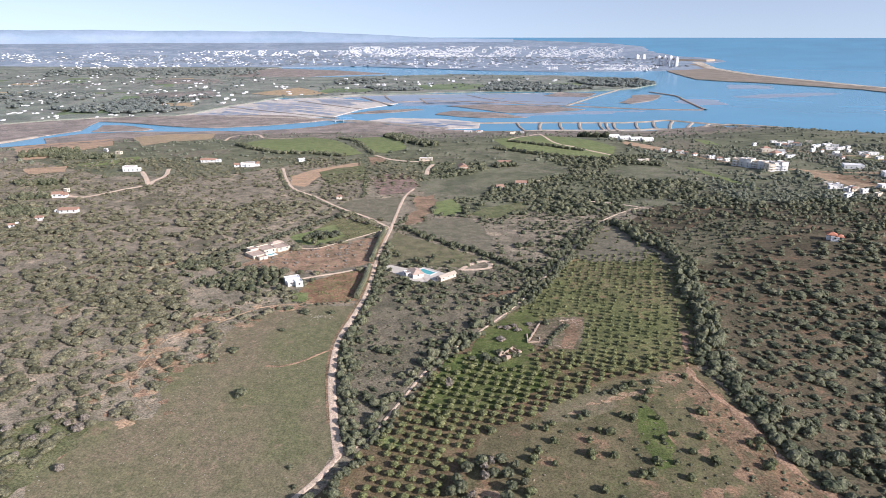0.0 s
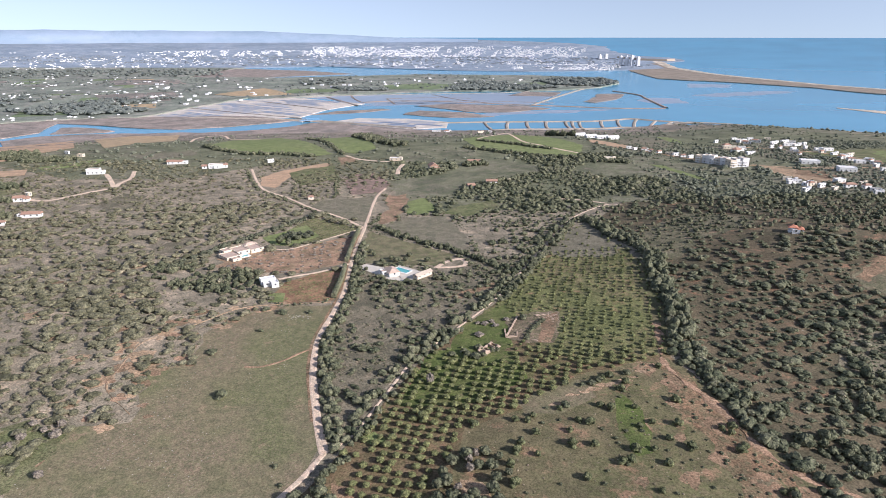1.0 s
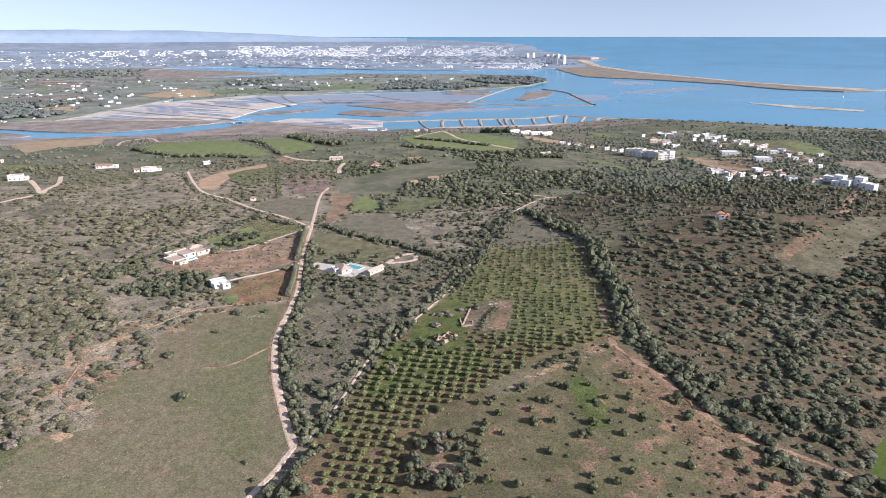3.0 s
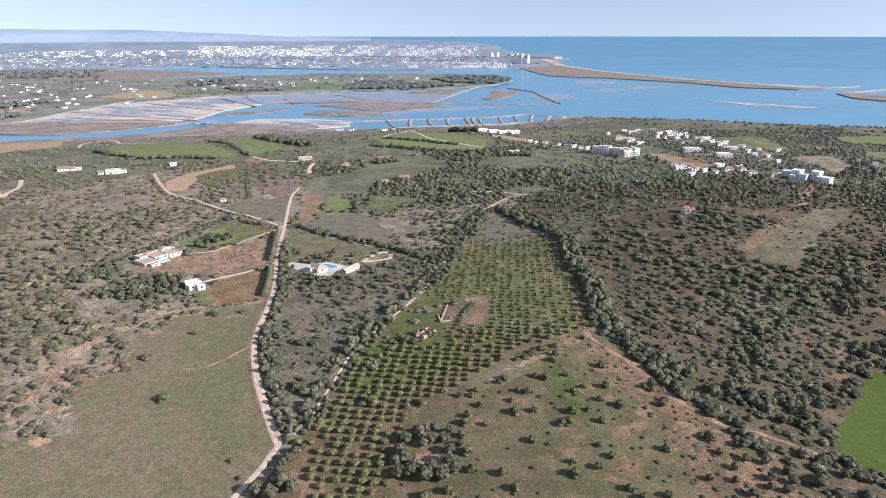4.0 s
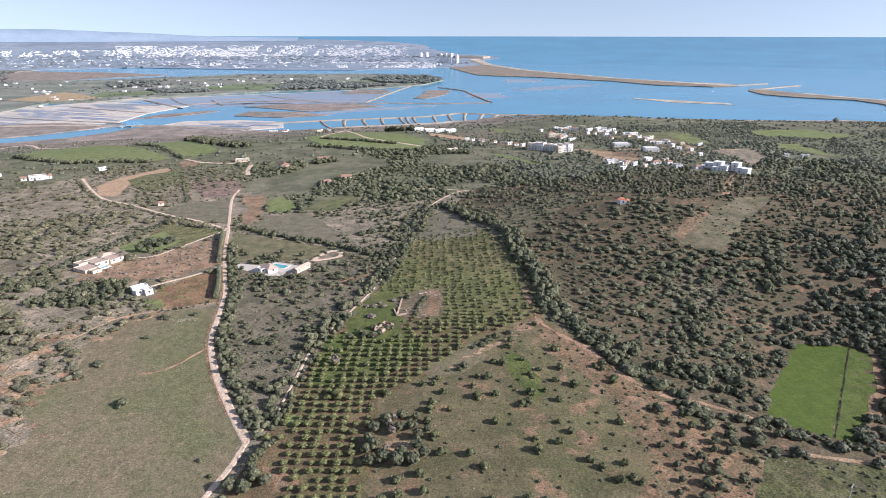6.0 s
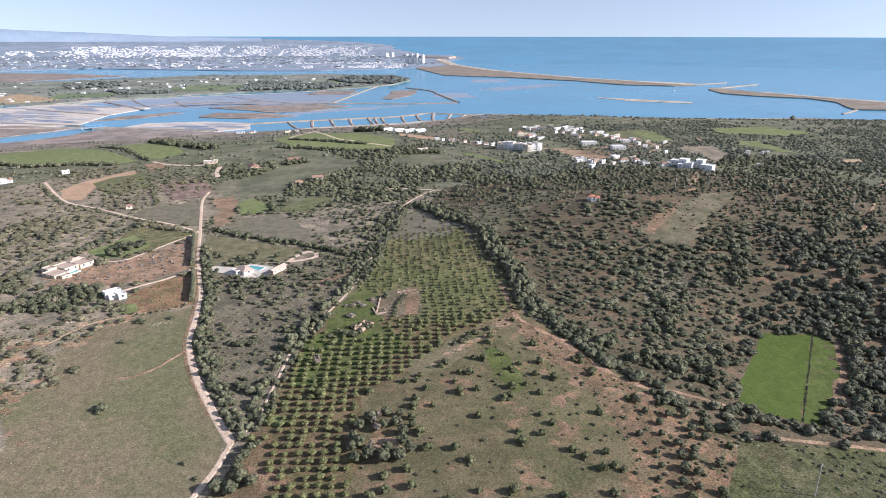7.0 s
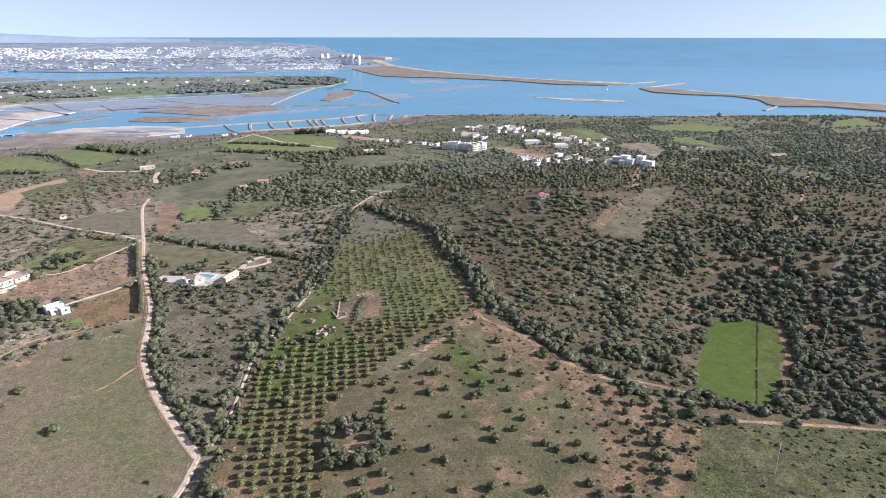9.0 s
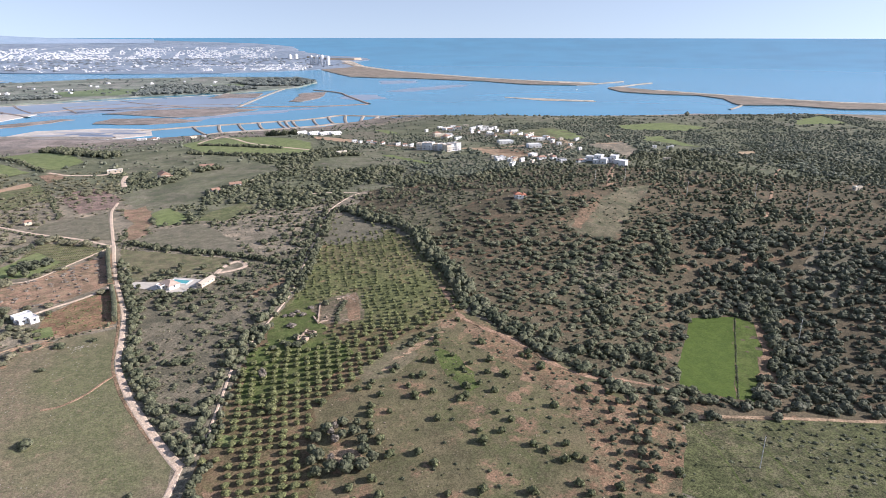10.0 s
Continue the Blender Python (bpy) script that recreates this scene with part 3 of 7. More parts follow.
road("path_6", [(289, 322), (310, 345), (329, 363), (362, 392), (385, 399)], 4.5, M_REDBARE, "reddish earth drive to the white villas", 0.3, "dirt track", 0.5)
patch("red_strip", [(219, 152), (224, 149), (240, 172), (262, 196), (272, 192), (232, 146), (178, 110), (157, 100), (155, 105), (197, 132)], M_HILLBARE, "strip of reddish soil with bushes", "ground", 0.2, 7, rough=2.0)
patch("grey_clearing", [(281, 168), (317, 187), (346, 181), (300, 146), (262, 142)], M_GREY, "grey grassy clearing on the hill", "ground", 0.2, 8, rough=3)
patch("grey_clearing", [(157, 204), (163, 190), (192, 214), (196, 226), (186, 230)], M_GREY, "grey stony slope between bushes", "ground", 0.2, 8, rough=3)
TRACKS = [[(81, 786), (146, 981), (130, 770), (149, 710), (175, 662)], [(-279, 814), (-316, 956), (-288, 993), (-255, 918), (-206, 882)],
          [(-258, 592), (-249, 562), (-250, 539), (-248, 525), (-262, 507), (-279, 483), (-298, 488)], [(-248, 525), (-263, 554), (-278, 580)],
          [(-70, 663), (-54, 641), (-28, 628), (-14, 634)], [(-15, 565), (-14, 591), (-10, 613)], [(110, 461), (123, 455), (139, 440)]]
for i, t in enumerate(TRACKS):
    road("road_%d" % (6 + i), t, 4.0 if i != 6 else 2.2, M_ROAD, "pale dirt track among fields and scrub", 0.4, wobble=0.3, step=4)
road("road_14", [(236, 690), (262, 640), (285, 600), (330, 560), (372, 545), (420, 540), (470, 500)], 6, M_TANBARE, "pale earth road past a row of houses", 0.4, step=4)
road("road_15", [(300, 484), (330, 470), (400, 500), (440, 560), (420, 640), (345, 690)], 5, M_TANBARE, "pale village road", 0.4, step=4)
patch("yard", [(-34, 323), (-29, 327), (-19, 321), (-12, 315), (2, 309), (-3, 302), (-10, 300), (-16, 303), (-23, 311)], M_PAVE, "pale paved yard round the pool", "paving", 0.2, 4, rough=0.3)
road("road_17", [(9, 318), (13, 325), (18, 330), (23, 332.5), (26, 328), (25, 322), (20, 319.5), (15, 319), (11, 319)], 2.6, M_ROAD, "pale gravel loop in front of the annex", 0.2, "driveway", 0.3, step=1.0)
patch("village_ground", [(330, 690), (400, 740), (450, 690), (450, 560), (400, 500), (340, 430), (295, 460), (330, 500), (370, 560)], M_FALLOW, "dry village ground with gardens", "ground", 0.1, 15)
patch("field_29", [(236, 738), (281, 786), (317, 739), (287, 690), (250, 694)], M_FALLOW, "dry fallow field beside houses", "field", 0.3)
patch("field_30", [(308, 799), (320, 781), (313, 712), (298, 705)], M_GREEN, "narrow green field by the shore", "field", 0.34)
patch("field_31", [(339, 538), (357, 528), (355, 500), (338, 476), (334, 502), (326, 516)], M_HILLBARE, "bare brown ground below the village", "field", 0.3)
patch("field_18", [(215, 768), (242, 706), (247, 672), (228, 690), (208, 735)], M_ORANGE, "bare orange building plot", "field", 0.3)
patch("golf_green", [(597, 640), (691, 634), (697, 560), (642, 551), (583, 592)], M_GREEN, "mown green golf fairway", "field", 0.25, 15, rough=9, step=14)
patch("golf_green", [(550, 541), (556, 497), (535, 443), (522, 457), (531, 505)], M_GREEN, "mown green golf fairway", "field", 0.25, 15, rough=5, step=14)
patch("golf_green", [(884, 556), (980, 575), (918, 501), (842, 525)], M_GREEN, "mown green golf fairway", "field", 0.25, 15, rough=9, step=14)
patch("golf_green", [(402, 640), (458, 657), (515, 662), (490, 586), (433, 571)], M_TURF, "dry green fairway behind the village", "field", 0.25, 15, rough=9, step=14)
VILLAGE_FIELDS = [
    [(489, 652), (511, 634), (475, 555), (448, 558)],
    [(321, 574), (343, 541), (343, 483), (316, 473), (312, 526)],
    [(434, 509), (490, 513), (458, 457), (394, 408), (418, 447)],
    [(538, 530), (573, 528), (550, 499), (520, 500)],
    [(542, 402), (567, 402), (553, 389), (531, 388)],
]
for pts, mat, lab in zip(VILLAGE_FIELDS, (M_GREEN, M_TANBARE, M_SCRUB, M_GREEN, M_TAN), ("green field behind the village", "pale bare ground between the village houses", "bare brown ground at the village edge", "small mown green", "small tan field in the wood")):
    patch("village_field", pts, mat, lab, "field", 0.25, 12, rough=5, step=10)
road("path_8", [(521, 570), (490, 523), (486, 497)], 4, M_TANBARE, "pale earth path across open ground", 0.3, "footpath", 0.5, step=4)
patch("marsh", [(-590, 885), (-420, 998), (-270, 1010), (60, 1036), (330, 1032), (450, 1096), (500, 1124), (562, 1092), (622, 1031), (690, 1001), (780, 951), (870, 904), (955, 870), (1032, 850), (1080, 800), (960, 820), (830, 860), (700, 930), (580, 985), (470, 1010), (330, 930), (100, 900), (-60, 880), (-270, 910), (-400, 890), (-560, 810)],
      M_MARSH, "brown salt marsh along the lagoon shore", "marsh", 0.2, 25, rough=3)

for pts in ([(476, 1092), (495, 1088), (490, 1056), (470, 1055)], [(502, 1084), (545, 1063), (534, 1041), (494, 1050)], [(591, 997), (625, 987), (644, 955), (590, 978)], [(688, 948), (730, 912), (721, 898), (684, 926)], [(770, 905), (815, 880), (806, 868), (765, 890)]):
    patch("shore_pond", pts, M_SEA, "long narrow tidal pond behind the shore", "water", 0.3, 12, rough=2, step=8)
road("shore_track", [(440, 1080), (500, 1112), (562, 1080), (622, 1020), (690, 992), (780, 942), (870, 895), (955, 862), (1032, 842)], 5, M_SAND, "pale sandy track along the shore", 0.5, "track", 0.5, step=8)
M_WOODFLOOR = soil("woodland_floor", (0.168, 0.172, 0.108), (0.205, 0.190, 0.136), (0.152, 0.158, 0.098), 0.012, 0.1, (0.265, 0.225, 0.170), 0.60)
patch("woodland_floor", [(-20, 515), (-8, 440), (40, 430), (110, 440), (180, 440), (300, 420), (420, 330), (520, 250), (760, 120), (1000, 300), (1000, 640), (830, 780), (640, 860), (470, 940), (330, 900), (100, 870), (-60, 850), (-120, 640), (-60, 560)], M_WOODFLOOR, "olive-green ground under open woodland", "ground", 0.06, 20, rough=6)
patch("woodland_floor", [(-150, 610), (-100, 640), (-60, 860), (-270, 880), (-400, 860), (-420, 640), (-300, 560), (-200, 560)], M_WOODFLOOR, "olive-green farmland by the river", "ground", 0.06, 20, rough=6)

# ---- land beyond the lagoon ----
# Aerial haze is painted into this foliage as pale, bluish base tones.
M_HAZEWOOD = leafy("hazed_far_leaf", (0.128, 0.150, 0.145), (0.205, 0.222, 0.205))
# The blue-grey of the town land is distance haze put into its colour.
M_HAZETOWN = soil("hazed_town_land", (0.275, 0.325, 0.395), (0.315, 0.355, 0.415), (0.245, 0.295, 0.370), 0.004, 0.02, contrast=0.6)
# Far greens are greyed and lightened: the haze over them is in the colour.
M_HAZEGREEN = soil("hazed_far_green", (0.236, 0.256, 0.206), (0.292, 0.280, 0.248), (0.214, 0.236, 0.194), 0.006, 0.03, (0.35, 0.315, 0.275), 0.57)
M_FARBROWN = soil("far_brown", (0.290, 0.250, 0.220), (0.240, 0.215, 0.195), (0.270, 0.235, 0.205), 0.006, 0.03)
M_MUD = soil("mud_bank", (0.310, 0.256, 0.226), (0.268, 0.236, 0.212), (0.332, 0.275, 0.243), 0.01, 0.08)
M_DIKE = soil("dike_earth", (0.385, 0.330, 0.275), (0.32, 0.275, 0.230), (0.43, 0.375, 0.320), 0.02, 0.1, contrast=0.5)


def low(h):
    return lambda x, y: h + 0 * x


def far_patch(name, pts, material, label, category, h, rough=10.0, cell=140.0, step=50.0):
    return patch(name, pts, material, label, category, 0.0, cell, low(h), rough, step, True, True)


SPIT_1 = [(938, 2700), (880, 2290), (950, 2185), (1035, 2110), (1110, 1985), (1188, 1850), (1200, 1750), (1226, 1645), (1334, 1552), (1423, 1557), (1431, 1615), (1353, 1735), (1270, 1960), (1218, 2300), (1200, 2560), (1240, 3050), (1440, 3800), (1200, 4000)]
BEACH_1 = [(1380, 1570), (1423, 1557), (1455, 1615), (1368, 1740), (1286, 1962), (1236, 2300), (1216, 2560), (1262, 3050), (1480, 3800), (1420, 3800), (1218, 3050), (1180, 2560), (1200, 2300), (1255, 1955), (1336, 1730)]
SPIT_2 = [(1335, 1418), (1280, 1306), (1300, 1221), (1372, 1127), (1350, 1033), (1278, 954), (1252, 912), (1340, 862), (1365, 748), (1690, 495), (2100, 250), (2200, 330), (1800, 560), (1500, 820), (1462, 915), (1440, 1050), (1411, 1158), (1396, 1291), (1398, 1420), (1359, 1438)]
BEACH_2 = [(1382, 1291), (1396, 1158), (1426, 1048), (1448, 912), (1486, 815), (1790, 553), (1810, 566), (1508, 828), (1472, 918), (1450, 1053), (1421, 1160), (1406, 1291)]
PENINSULA = [(665, 2051), (560, 1900), (511, 1865), (430, 1820), (333, 1781), (102, 1782), (-124, 1713), (-208, 1690), (-300, 1620), (-420, 1625), (-570, 1760), (-730, 2060), (-420, 2400), (35, 2562), (461, 2487), (671, 2322)]
M_DUNE = soil("dune_grass", (0.300, 0.248, 0.200), (0.255, 0.220, 0.180), (0.320, 0.265, 0.215), 0.01, 0.06, contrast=0.7)
far_patch("sand_spit", SPIT_1, M_DUNE, "long dune spit between lagoon and sea", "beach", 2.0, 5)
far_patch("beach", BEACH_1, M_SAND, "pale sand beach along the sea", "beach", 2.5, 3)
far_patch("sand_spit_2", SPIT_2, M_DUNE, "low dune spit with grass", "beach", 2.0, 4)
far_patch("beach_2", BEACH_2, M_SAND, "pale sand strip of the second spit", "beach", 2.5, 2)
far_patch("peninsula", PENINSULA, M_HAZEGREEN, "low green wooded peninsula in the lagoon", "land", 3.4)
TOWN_LAND = [(-6000, 3500), (-767, 3161), (-402, 3273), (164, 2895), (510, 2758), (940, 2840), (1180, 3000), (1300, 3500), (1640, 3850), (1760, 4300), (1700, 4900), (2000, 6500), (2700, 9000), (3100, 12500), (2900, 16000), (2000, 24000), (-30000, 40000), (-30000, 5000)]
far_patch("town_land", TOWN_LAND, M_HAZETOWN, "far land of the town with blue-grey haze in its colour", "land", 2.2, 25, 700, 200)
WEST_LAND = [(-766, 1112), (-714, 1157), (-621, 1214), (-511, 1236), (-469, 1402), (-423, 1552), (-391, 1640), (-521, 1750), (-681, 2060), (-378, 2392), (-803, 2437), (-844, 2868), (-767, 3161), (-6000, 3500), (-6000, 1000), (-2500, 900), (-1100, 960)]
far_patch("inland_fields", WEST_LAND, M_HAZEGREEN, "green fields and villages inland of the river", "land", 3.0)
far_patch("salt_marsh", [(-641, 930), (-621, 975), (-592, 1048), (-621, 1162), (-573, 1150), (-485, 1106), (-384, 1078), (-308, 1104), (-234, 1156), (-205, 1188), (-240, 1200), (-308, 1250), (-467, 1250), (-621, 1240), (-800, 1190), (-1100, 1120), (-1500, 1000), (-1100, 860), (-800, 850)], M_MUD, "brown tidal salt marsh by the river", "marsh", 1.2, 6, 80, 40)
far_patch("salt_marsh", [(-600, 960), (-568, 1006), (-456, 1033), (-330, 1034), (-256, 1058), (-203, 1100), (-178, 1140), (-150, 1146), (-86, 1104), (-4, 1056), (60, 1038), (-60, 1005), (-270, 985), (-420, 970), (-560, 900)], M_MUD, "brown salt marsh on the south river bank", "marsh", 1.0, 5, 80, 40)
far_patch("marsh_island", [(-566, 1032), (-585, 1105), (-545, 1104), (-478, 1060), (-490, 1046)], M_MUD, "brown marsh islet in a river bend", "marsh", 1.0, 4, 60, 20)
for pts in ([(-15, 1266), (19, 1334), (109, 1294), (161, 1220), (70, 1211)], [(8, 1423), (97, 1458), (253, 1415), (297, 1354), (199, 1293), (131, 1294), (78, 1355)], [(254, 1668), (315, 1769), (411, 1751), (363, 1636)], [(404, 1495), (502, 1699), (571, 1699), (499, 1548), (423, 1469)],
            [(-803, 2437), (-844, 2868), (-809, 3117), (-458, 2911), (-213, 2650), (-400, 2538), (-585, 2402)], [(-200, 1270), (-150, 1330), (-60, 1370), (-40, 1350), (-120, 1290)]):
    far_patch("mud_bank", pts, M_MUD, "brown mud bank in the shallow lagoon", "mud bank", 0.7, 5, 70, 25)
M_SHOAL = water("shoal_water", (0.285, 0.335, 0.410), 0.3, 0.1)
for pts in ([(720, 1640), (800, 1600), (1000, 1690), (1080, 1760), (950, 1750), (800, 1690)], [(560, 1440), (640, 1450), (660, 1560), (600, 1590), (540, 1520)], [(830, 1900), (960, 1900), (1010, 2000), (900, 2060)], [(-100, 1560), (60, 1560), (240, 1640), (100, 1700), (-150, 1640)]):
    far_patch("shoal", pts, M_SHOAL, "pale shallow water over sand", "water", 0.08, 14, 80, 30)
for pts in ([(-285, 1660), (-215, 1750), (-60, 1712), (24, 1702), (252, 1735), (360, 1630), (262, 1434), (150, 1470), (0, 1480), (-98, 1478)], [(-110, 1440), (0, 1450), (130, 1420), (250, 1385), (200, 1440), (80, 1490), (-40, 1510)], [(120, 1230), (300, 1270), (420, 1330), (300, 1330), (150, 1280)]):
    far_patch("tidal_flat", pts, M_SHOAL, "wet grey tidal flat under thin water", "water", 0.1, 12, 80, 30)
far_patch("sand_bar", [(905, 1330), (913, 1338), (966, 1268), (1046, 1162), (1030, 1136), (940, 1218)], M_SAND, "thin pale sand bar in the lagoon", "beach", 0.5, 2, 50, 20)


def dike(name, pts, width, h, label, material=None, category="dike", step=8.0, side=3.5):
    """An earth bank with sloping sides."""
    line, v, q = spline(pts, step), [], []
    for i, c in enumerate(line):
        d = (line[min(i + 1, len(line) - 1)] - line[max(i - 1, 0)]).normalized()
        s = Vector((d.y, -d.x, 0))
        w = width * (0.5 + 0.12 * noise.noise(c * 0.03))
        for u, z in ((-w - side, -0.5), (-w, h), (w, h), (w + side, -0.5)):
            v.append((c.x + s.x * u, c.y + s.y * u, z + 0.2 * noise.noise(c * 0.1)))
        if i:
            q += [(4 * i - 4 + j, 4 * i - 3 + j, 4 * i + 1 + j, 4 * i + j) for j in range(3)]
    return tagged(new(name, mesh_of(name, v, np.array(q)[:, ::-1], material or M_DIKE)), label, category, kind="structure")


OUTER = [(51, 1135), (136, 1142), (217, 1142), (277, 1142), (317, 1141), (371, 1157), (407, 1173), (447, 1141), (501, 1103), (545, 1075), (599, 1035), (635, 1004), (676, 986), (760, 935)]
dike("dike", OUTER, 3.6, 1.6, "pale earth sea dike of the fish ponds")
TEETH = [((131, 1142), (133, 1037)), ((174, 1142), (158, 1045)), ((207, 1142), (196, 1046)), ((242, 1142), (226, 1046)), ((277, 1142), (263, 1045)), ((289, 1141), (270, 1036)), ((302, 1141), (283, 1040)), ((344, 1149), (321, 1050)),
         ((377, 1157), (353, 1060)), ((415, 1165), (375, 1060)), ((442, 1141), (399, 1050)), ((466, 1126), (421, 1049)), ((501, 1103), (462, 1036)), ((550, 1075), (512, 1017)), ((604, 1029), (568, 980))]
dike("dike", [(133, 1037), (158, 1045), (196, 1046), (226, 1046), (263, 1045), (321, 1050), (353, 1060), (399, 1050), (421, 1049), (462, 1036), (512, 1017), (568, 980), (650, 930)], 4.0, 1.6, "inner earth bank of the fish ponds")
dike("dike", [(760, 935), (840, 880), (930, 826), (1010, 775)], 3.5, 1.4, "pale earth bank along the shore")
dike("dike", [(650, 930), (740, 880), (830, 830), (900, 790)], 3.0, 1.4, "pale earth bank along the shore")
for a, b in TEETH:
    m = ((a[0] + b[0]) / 2 - 2, (a[1] + b[1]) / 2)
    dike("dike", [a, m, b], 3.0, 1.4, "earth bank between two fish ponds", side=2.0)
dike("dike", [(-110, 1510), (0, 1537), (150, 1483), (267, 1422), (336, 1398), (432, 1354), (540, 1343)], 4, 1.4, "low earth bank across the lagoon", M_MUD)
dike("dike", [(267, 1422), (377, 1636), (511, 1882)], 4.5, 1.4, "pale causeway to the peninsula")
dike("dike", [(-302, 1552), (-208, 1665), (24, 1719), (252, 1752), (511, 1875)], 2.2, 1.0, "pale shore path of the peninsula", side=2.0)
dike("dike", [(-204, 1639), (-117, 1435)], 6, 1.4, "low earth bank in the ponds", M_MUD)
dike("dike", [(-415, 1236), (-256, 1200), (-168, 1167), (-83, 1120), (6, 1063)], 7, 2.4, "pale embankment of the river crossing")
for pts in ([(-157, 1740), (-140, 1620), (-113, 1511)], [(-57, 1598), (-34, 1465)], [(-57, 1598), (47, 1615), (150, 1600)], [(60, 1700), (120, 1560), (190, 1470)], [(-20, 1530), (160, 1530), (330, 1470)]):
    dike("dike", pts, 4, 0.7, "thin brown mud bank between flooded flats", M_MUD, side=2.0)
dike("dike", [(-504, 1429), (-316, 1289), (-196, 1207)], 4, 1.8, "pale track across the salt pans", M_DIKE, side=1.5)
dike("dike", [(-337, 1524), (-172, 1359)], 4, 1.8, "pale track across the salt pans", M_DIKE, side=1.5)
dike("breakwater", [(563, 1780), (592, 1661), (575, 1551), (545, 1350)], 3.5, 2.0, "dark stone breakwater in the lagoon", M_STONE, "breakwater")
dike("breakwater", [(1405, 1575), (1474, 1584), (1584, 1606)], 5, 2.4, "stone jetty at the river mouth", M_DIKE, "breakwater")
dike("breakwater", [(1362, 1430), (1432, 1452), (1527, 1486), (1618, 1512)], 5, 2.4, "stone jetty at the river mouth", M_DIKE, "breakwater")
dike("dike", [(1160, 872), (1205, 890), (1258, 915)], 3, 1.4, "narrow causeway to the spit", M_DIKE)
dike("dike", [(-1500, 990), (-1100, 880), (-800, 870), (-660, 900), (-620, 975)], 4, 2.2, "pale earth river bank")

def boat(x, y, rot, label):
    """A small motor boat: a pointed hull, its deck and a cabin."""
    root = thing("motor_boat", x, y, rot, label, "boat", z=0.0)
    bm = bmesh.new()
    low_v = [bm.verts.new((px, py, -0.3)) for px, py in ((-3.4, -1.0), (1.6, -1.0), (3.6, 0), (1.6, 1.0), (-3.4, 1.0))]
    top_v = [bm.verts.new((px, py, 1.0)) for px, py in ((-3.8, -1.4), (1.8, -1.4), (4.4, 0), (1.8, 1.4), (-3.8, 1.4))]
    bm.faces.new(low_v[::-1])
    bm.faces.new(top_v)
    for i in range(5):
        bm.faces.new((low_v[i], low_v[(i + 1) % 5], top_v[(i + 1) % 5], top_v[i]))
    part("hull", bm, M_WHITE, root, "white pointed hull")
    bm = bmesh.new()
    box(bm, -1.6, 0.9, -0.9, 0.9, 1.0, 2.3, 0.15)
    part("cabin", bm, M_WHITE, root)
    bm = bmesh.new()
    box(bm, 0.9, 0.96, -0.75, 0.75, 1.6, 2.15)
    part("windscreen", bm, M_GLASS, root, "dark windscreen")


boat(1227, 1429, 25, "small white motor boat on the lagoon")

# The small road bridge over the river: a deck, two blue truss sides and piers.
M_BLUE = plain("blue_paint", (0.16, 0.34, 0.55), 0.6, 0.1)
bridge = thing("truss_bridge", -180, 1167, 16.5, "short blue steel truss bridge over the river", "bridge", z=0.0)
bm = bmesh.new()
box(bm, -20, 20, -3, 3, 2.0, 2.6)
part("deck", bm, M_CONCRETE, bridge)
for side in (-3.1, 3.1):
    bm = bmesh.new()
    box(bm, -20, 20, side - 0.15, side + 0.15, 2.6, 3.0)
    box(bm, -15, 15, side - 0.15, side + 0.15, 6.0, 6.4)
    for k in range(7):
        box(bm, -15.2 + 5 * k, -14.8 + 5 * k, side - 0.15, side + 0.15, 3.0, 6.0)
    part("truss", bm, M_BLUE, bridge)
for u in (-15, 0, 15):
    bm = bmesh.new()
    box(bm, u - 0.8, u + 0.8, -2.6, 2.6, -1.5, 2.0)
    part("pier", bm, M_CONCRETE, bridge)

# Salt pans: long shallow basins between low banks.
M_POND, n_, l_, p_ = tree_of("salt_pan_water")
l_.new(ramp(n_, l_, n_.new("ShaderNodeObjectInfo").outputs["Random"], [(0.0, (0.09, 0.14, 0.24)), (0.4, (0.18, 0.21, 0.29)), (0.7, (0.34, 0.33, 0.35)), (1.0, (0.46, 0.42, 0.41))]), p_.inputs["Base Color"])
p_.inputs["Roughness"].default_value = 0.3


M_BANK = soil("salt_bank", (0.60, 0.540, 0.490), (0.54, 0.480, 0.430), (0.65, 0.590, 0.540), 0.02, 0.1, contrast=0.4)


def salt_pans(name, poly, a, wide, long, label):
    base = far_patch(name, poly, M_BANK, label, "salt pan", 0.9, 3, 90, 40)
    b = Vector((a.y, -a.x))
    xs, ys = [p[0] for p in poly], [p[1] for p in poly]
    c0 = Vector((sum(xs) / len(xs), sum(ys) / len(ys)))
    rng = random.Random(len(poly))
    for i in range(-30, 31):
        for j in range(-6, 7):
            c = c0 + b * i * (wide + 4) + a * (j * (long + 7) + 30 * math.sin(i * 0.9))
            w, ll = wide * rng.uniform(0.75, 1.1), long * rng.uniform(0.85, 1.04)
            q = [c + b * s * w / 2 + a * t * ll / 2 for s, t in ((-1, -1), (1, -1), (1, 1), (-1, 1))]
            if rng.random() < 0.06 or not inside(np.array([k.x for k in q]), np.array([k.y for k in q]), poly).all():
                continue
            o = new("pond", mesh_of("pond", [(k.x, k.y, 1.02) for k in q], [[0, 1, 2, 3]], M_POND))
            o.parent = base


def inside(x, y, poly):
    x, y = np.asarray(x, float), np.asarray(y, float)
    hit = np.zeros(x.shape, bool)
    for (ax, ay), (bx, by) in zip(poly, poly[1:] + poly[:1]):
        if ay != by:
            hit ^= ((ay > y) != (by > y)) & (x < (bx - ax) * (y - ay) / (by - ay) + ax)
    return hit


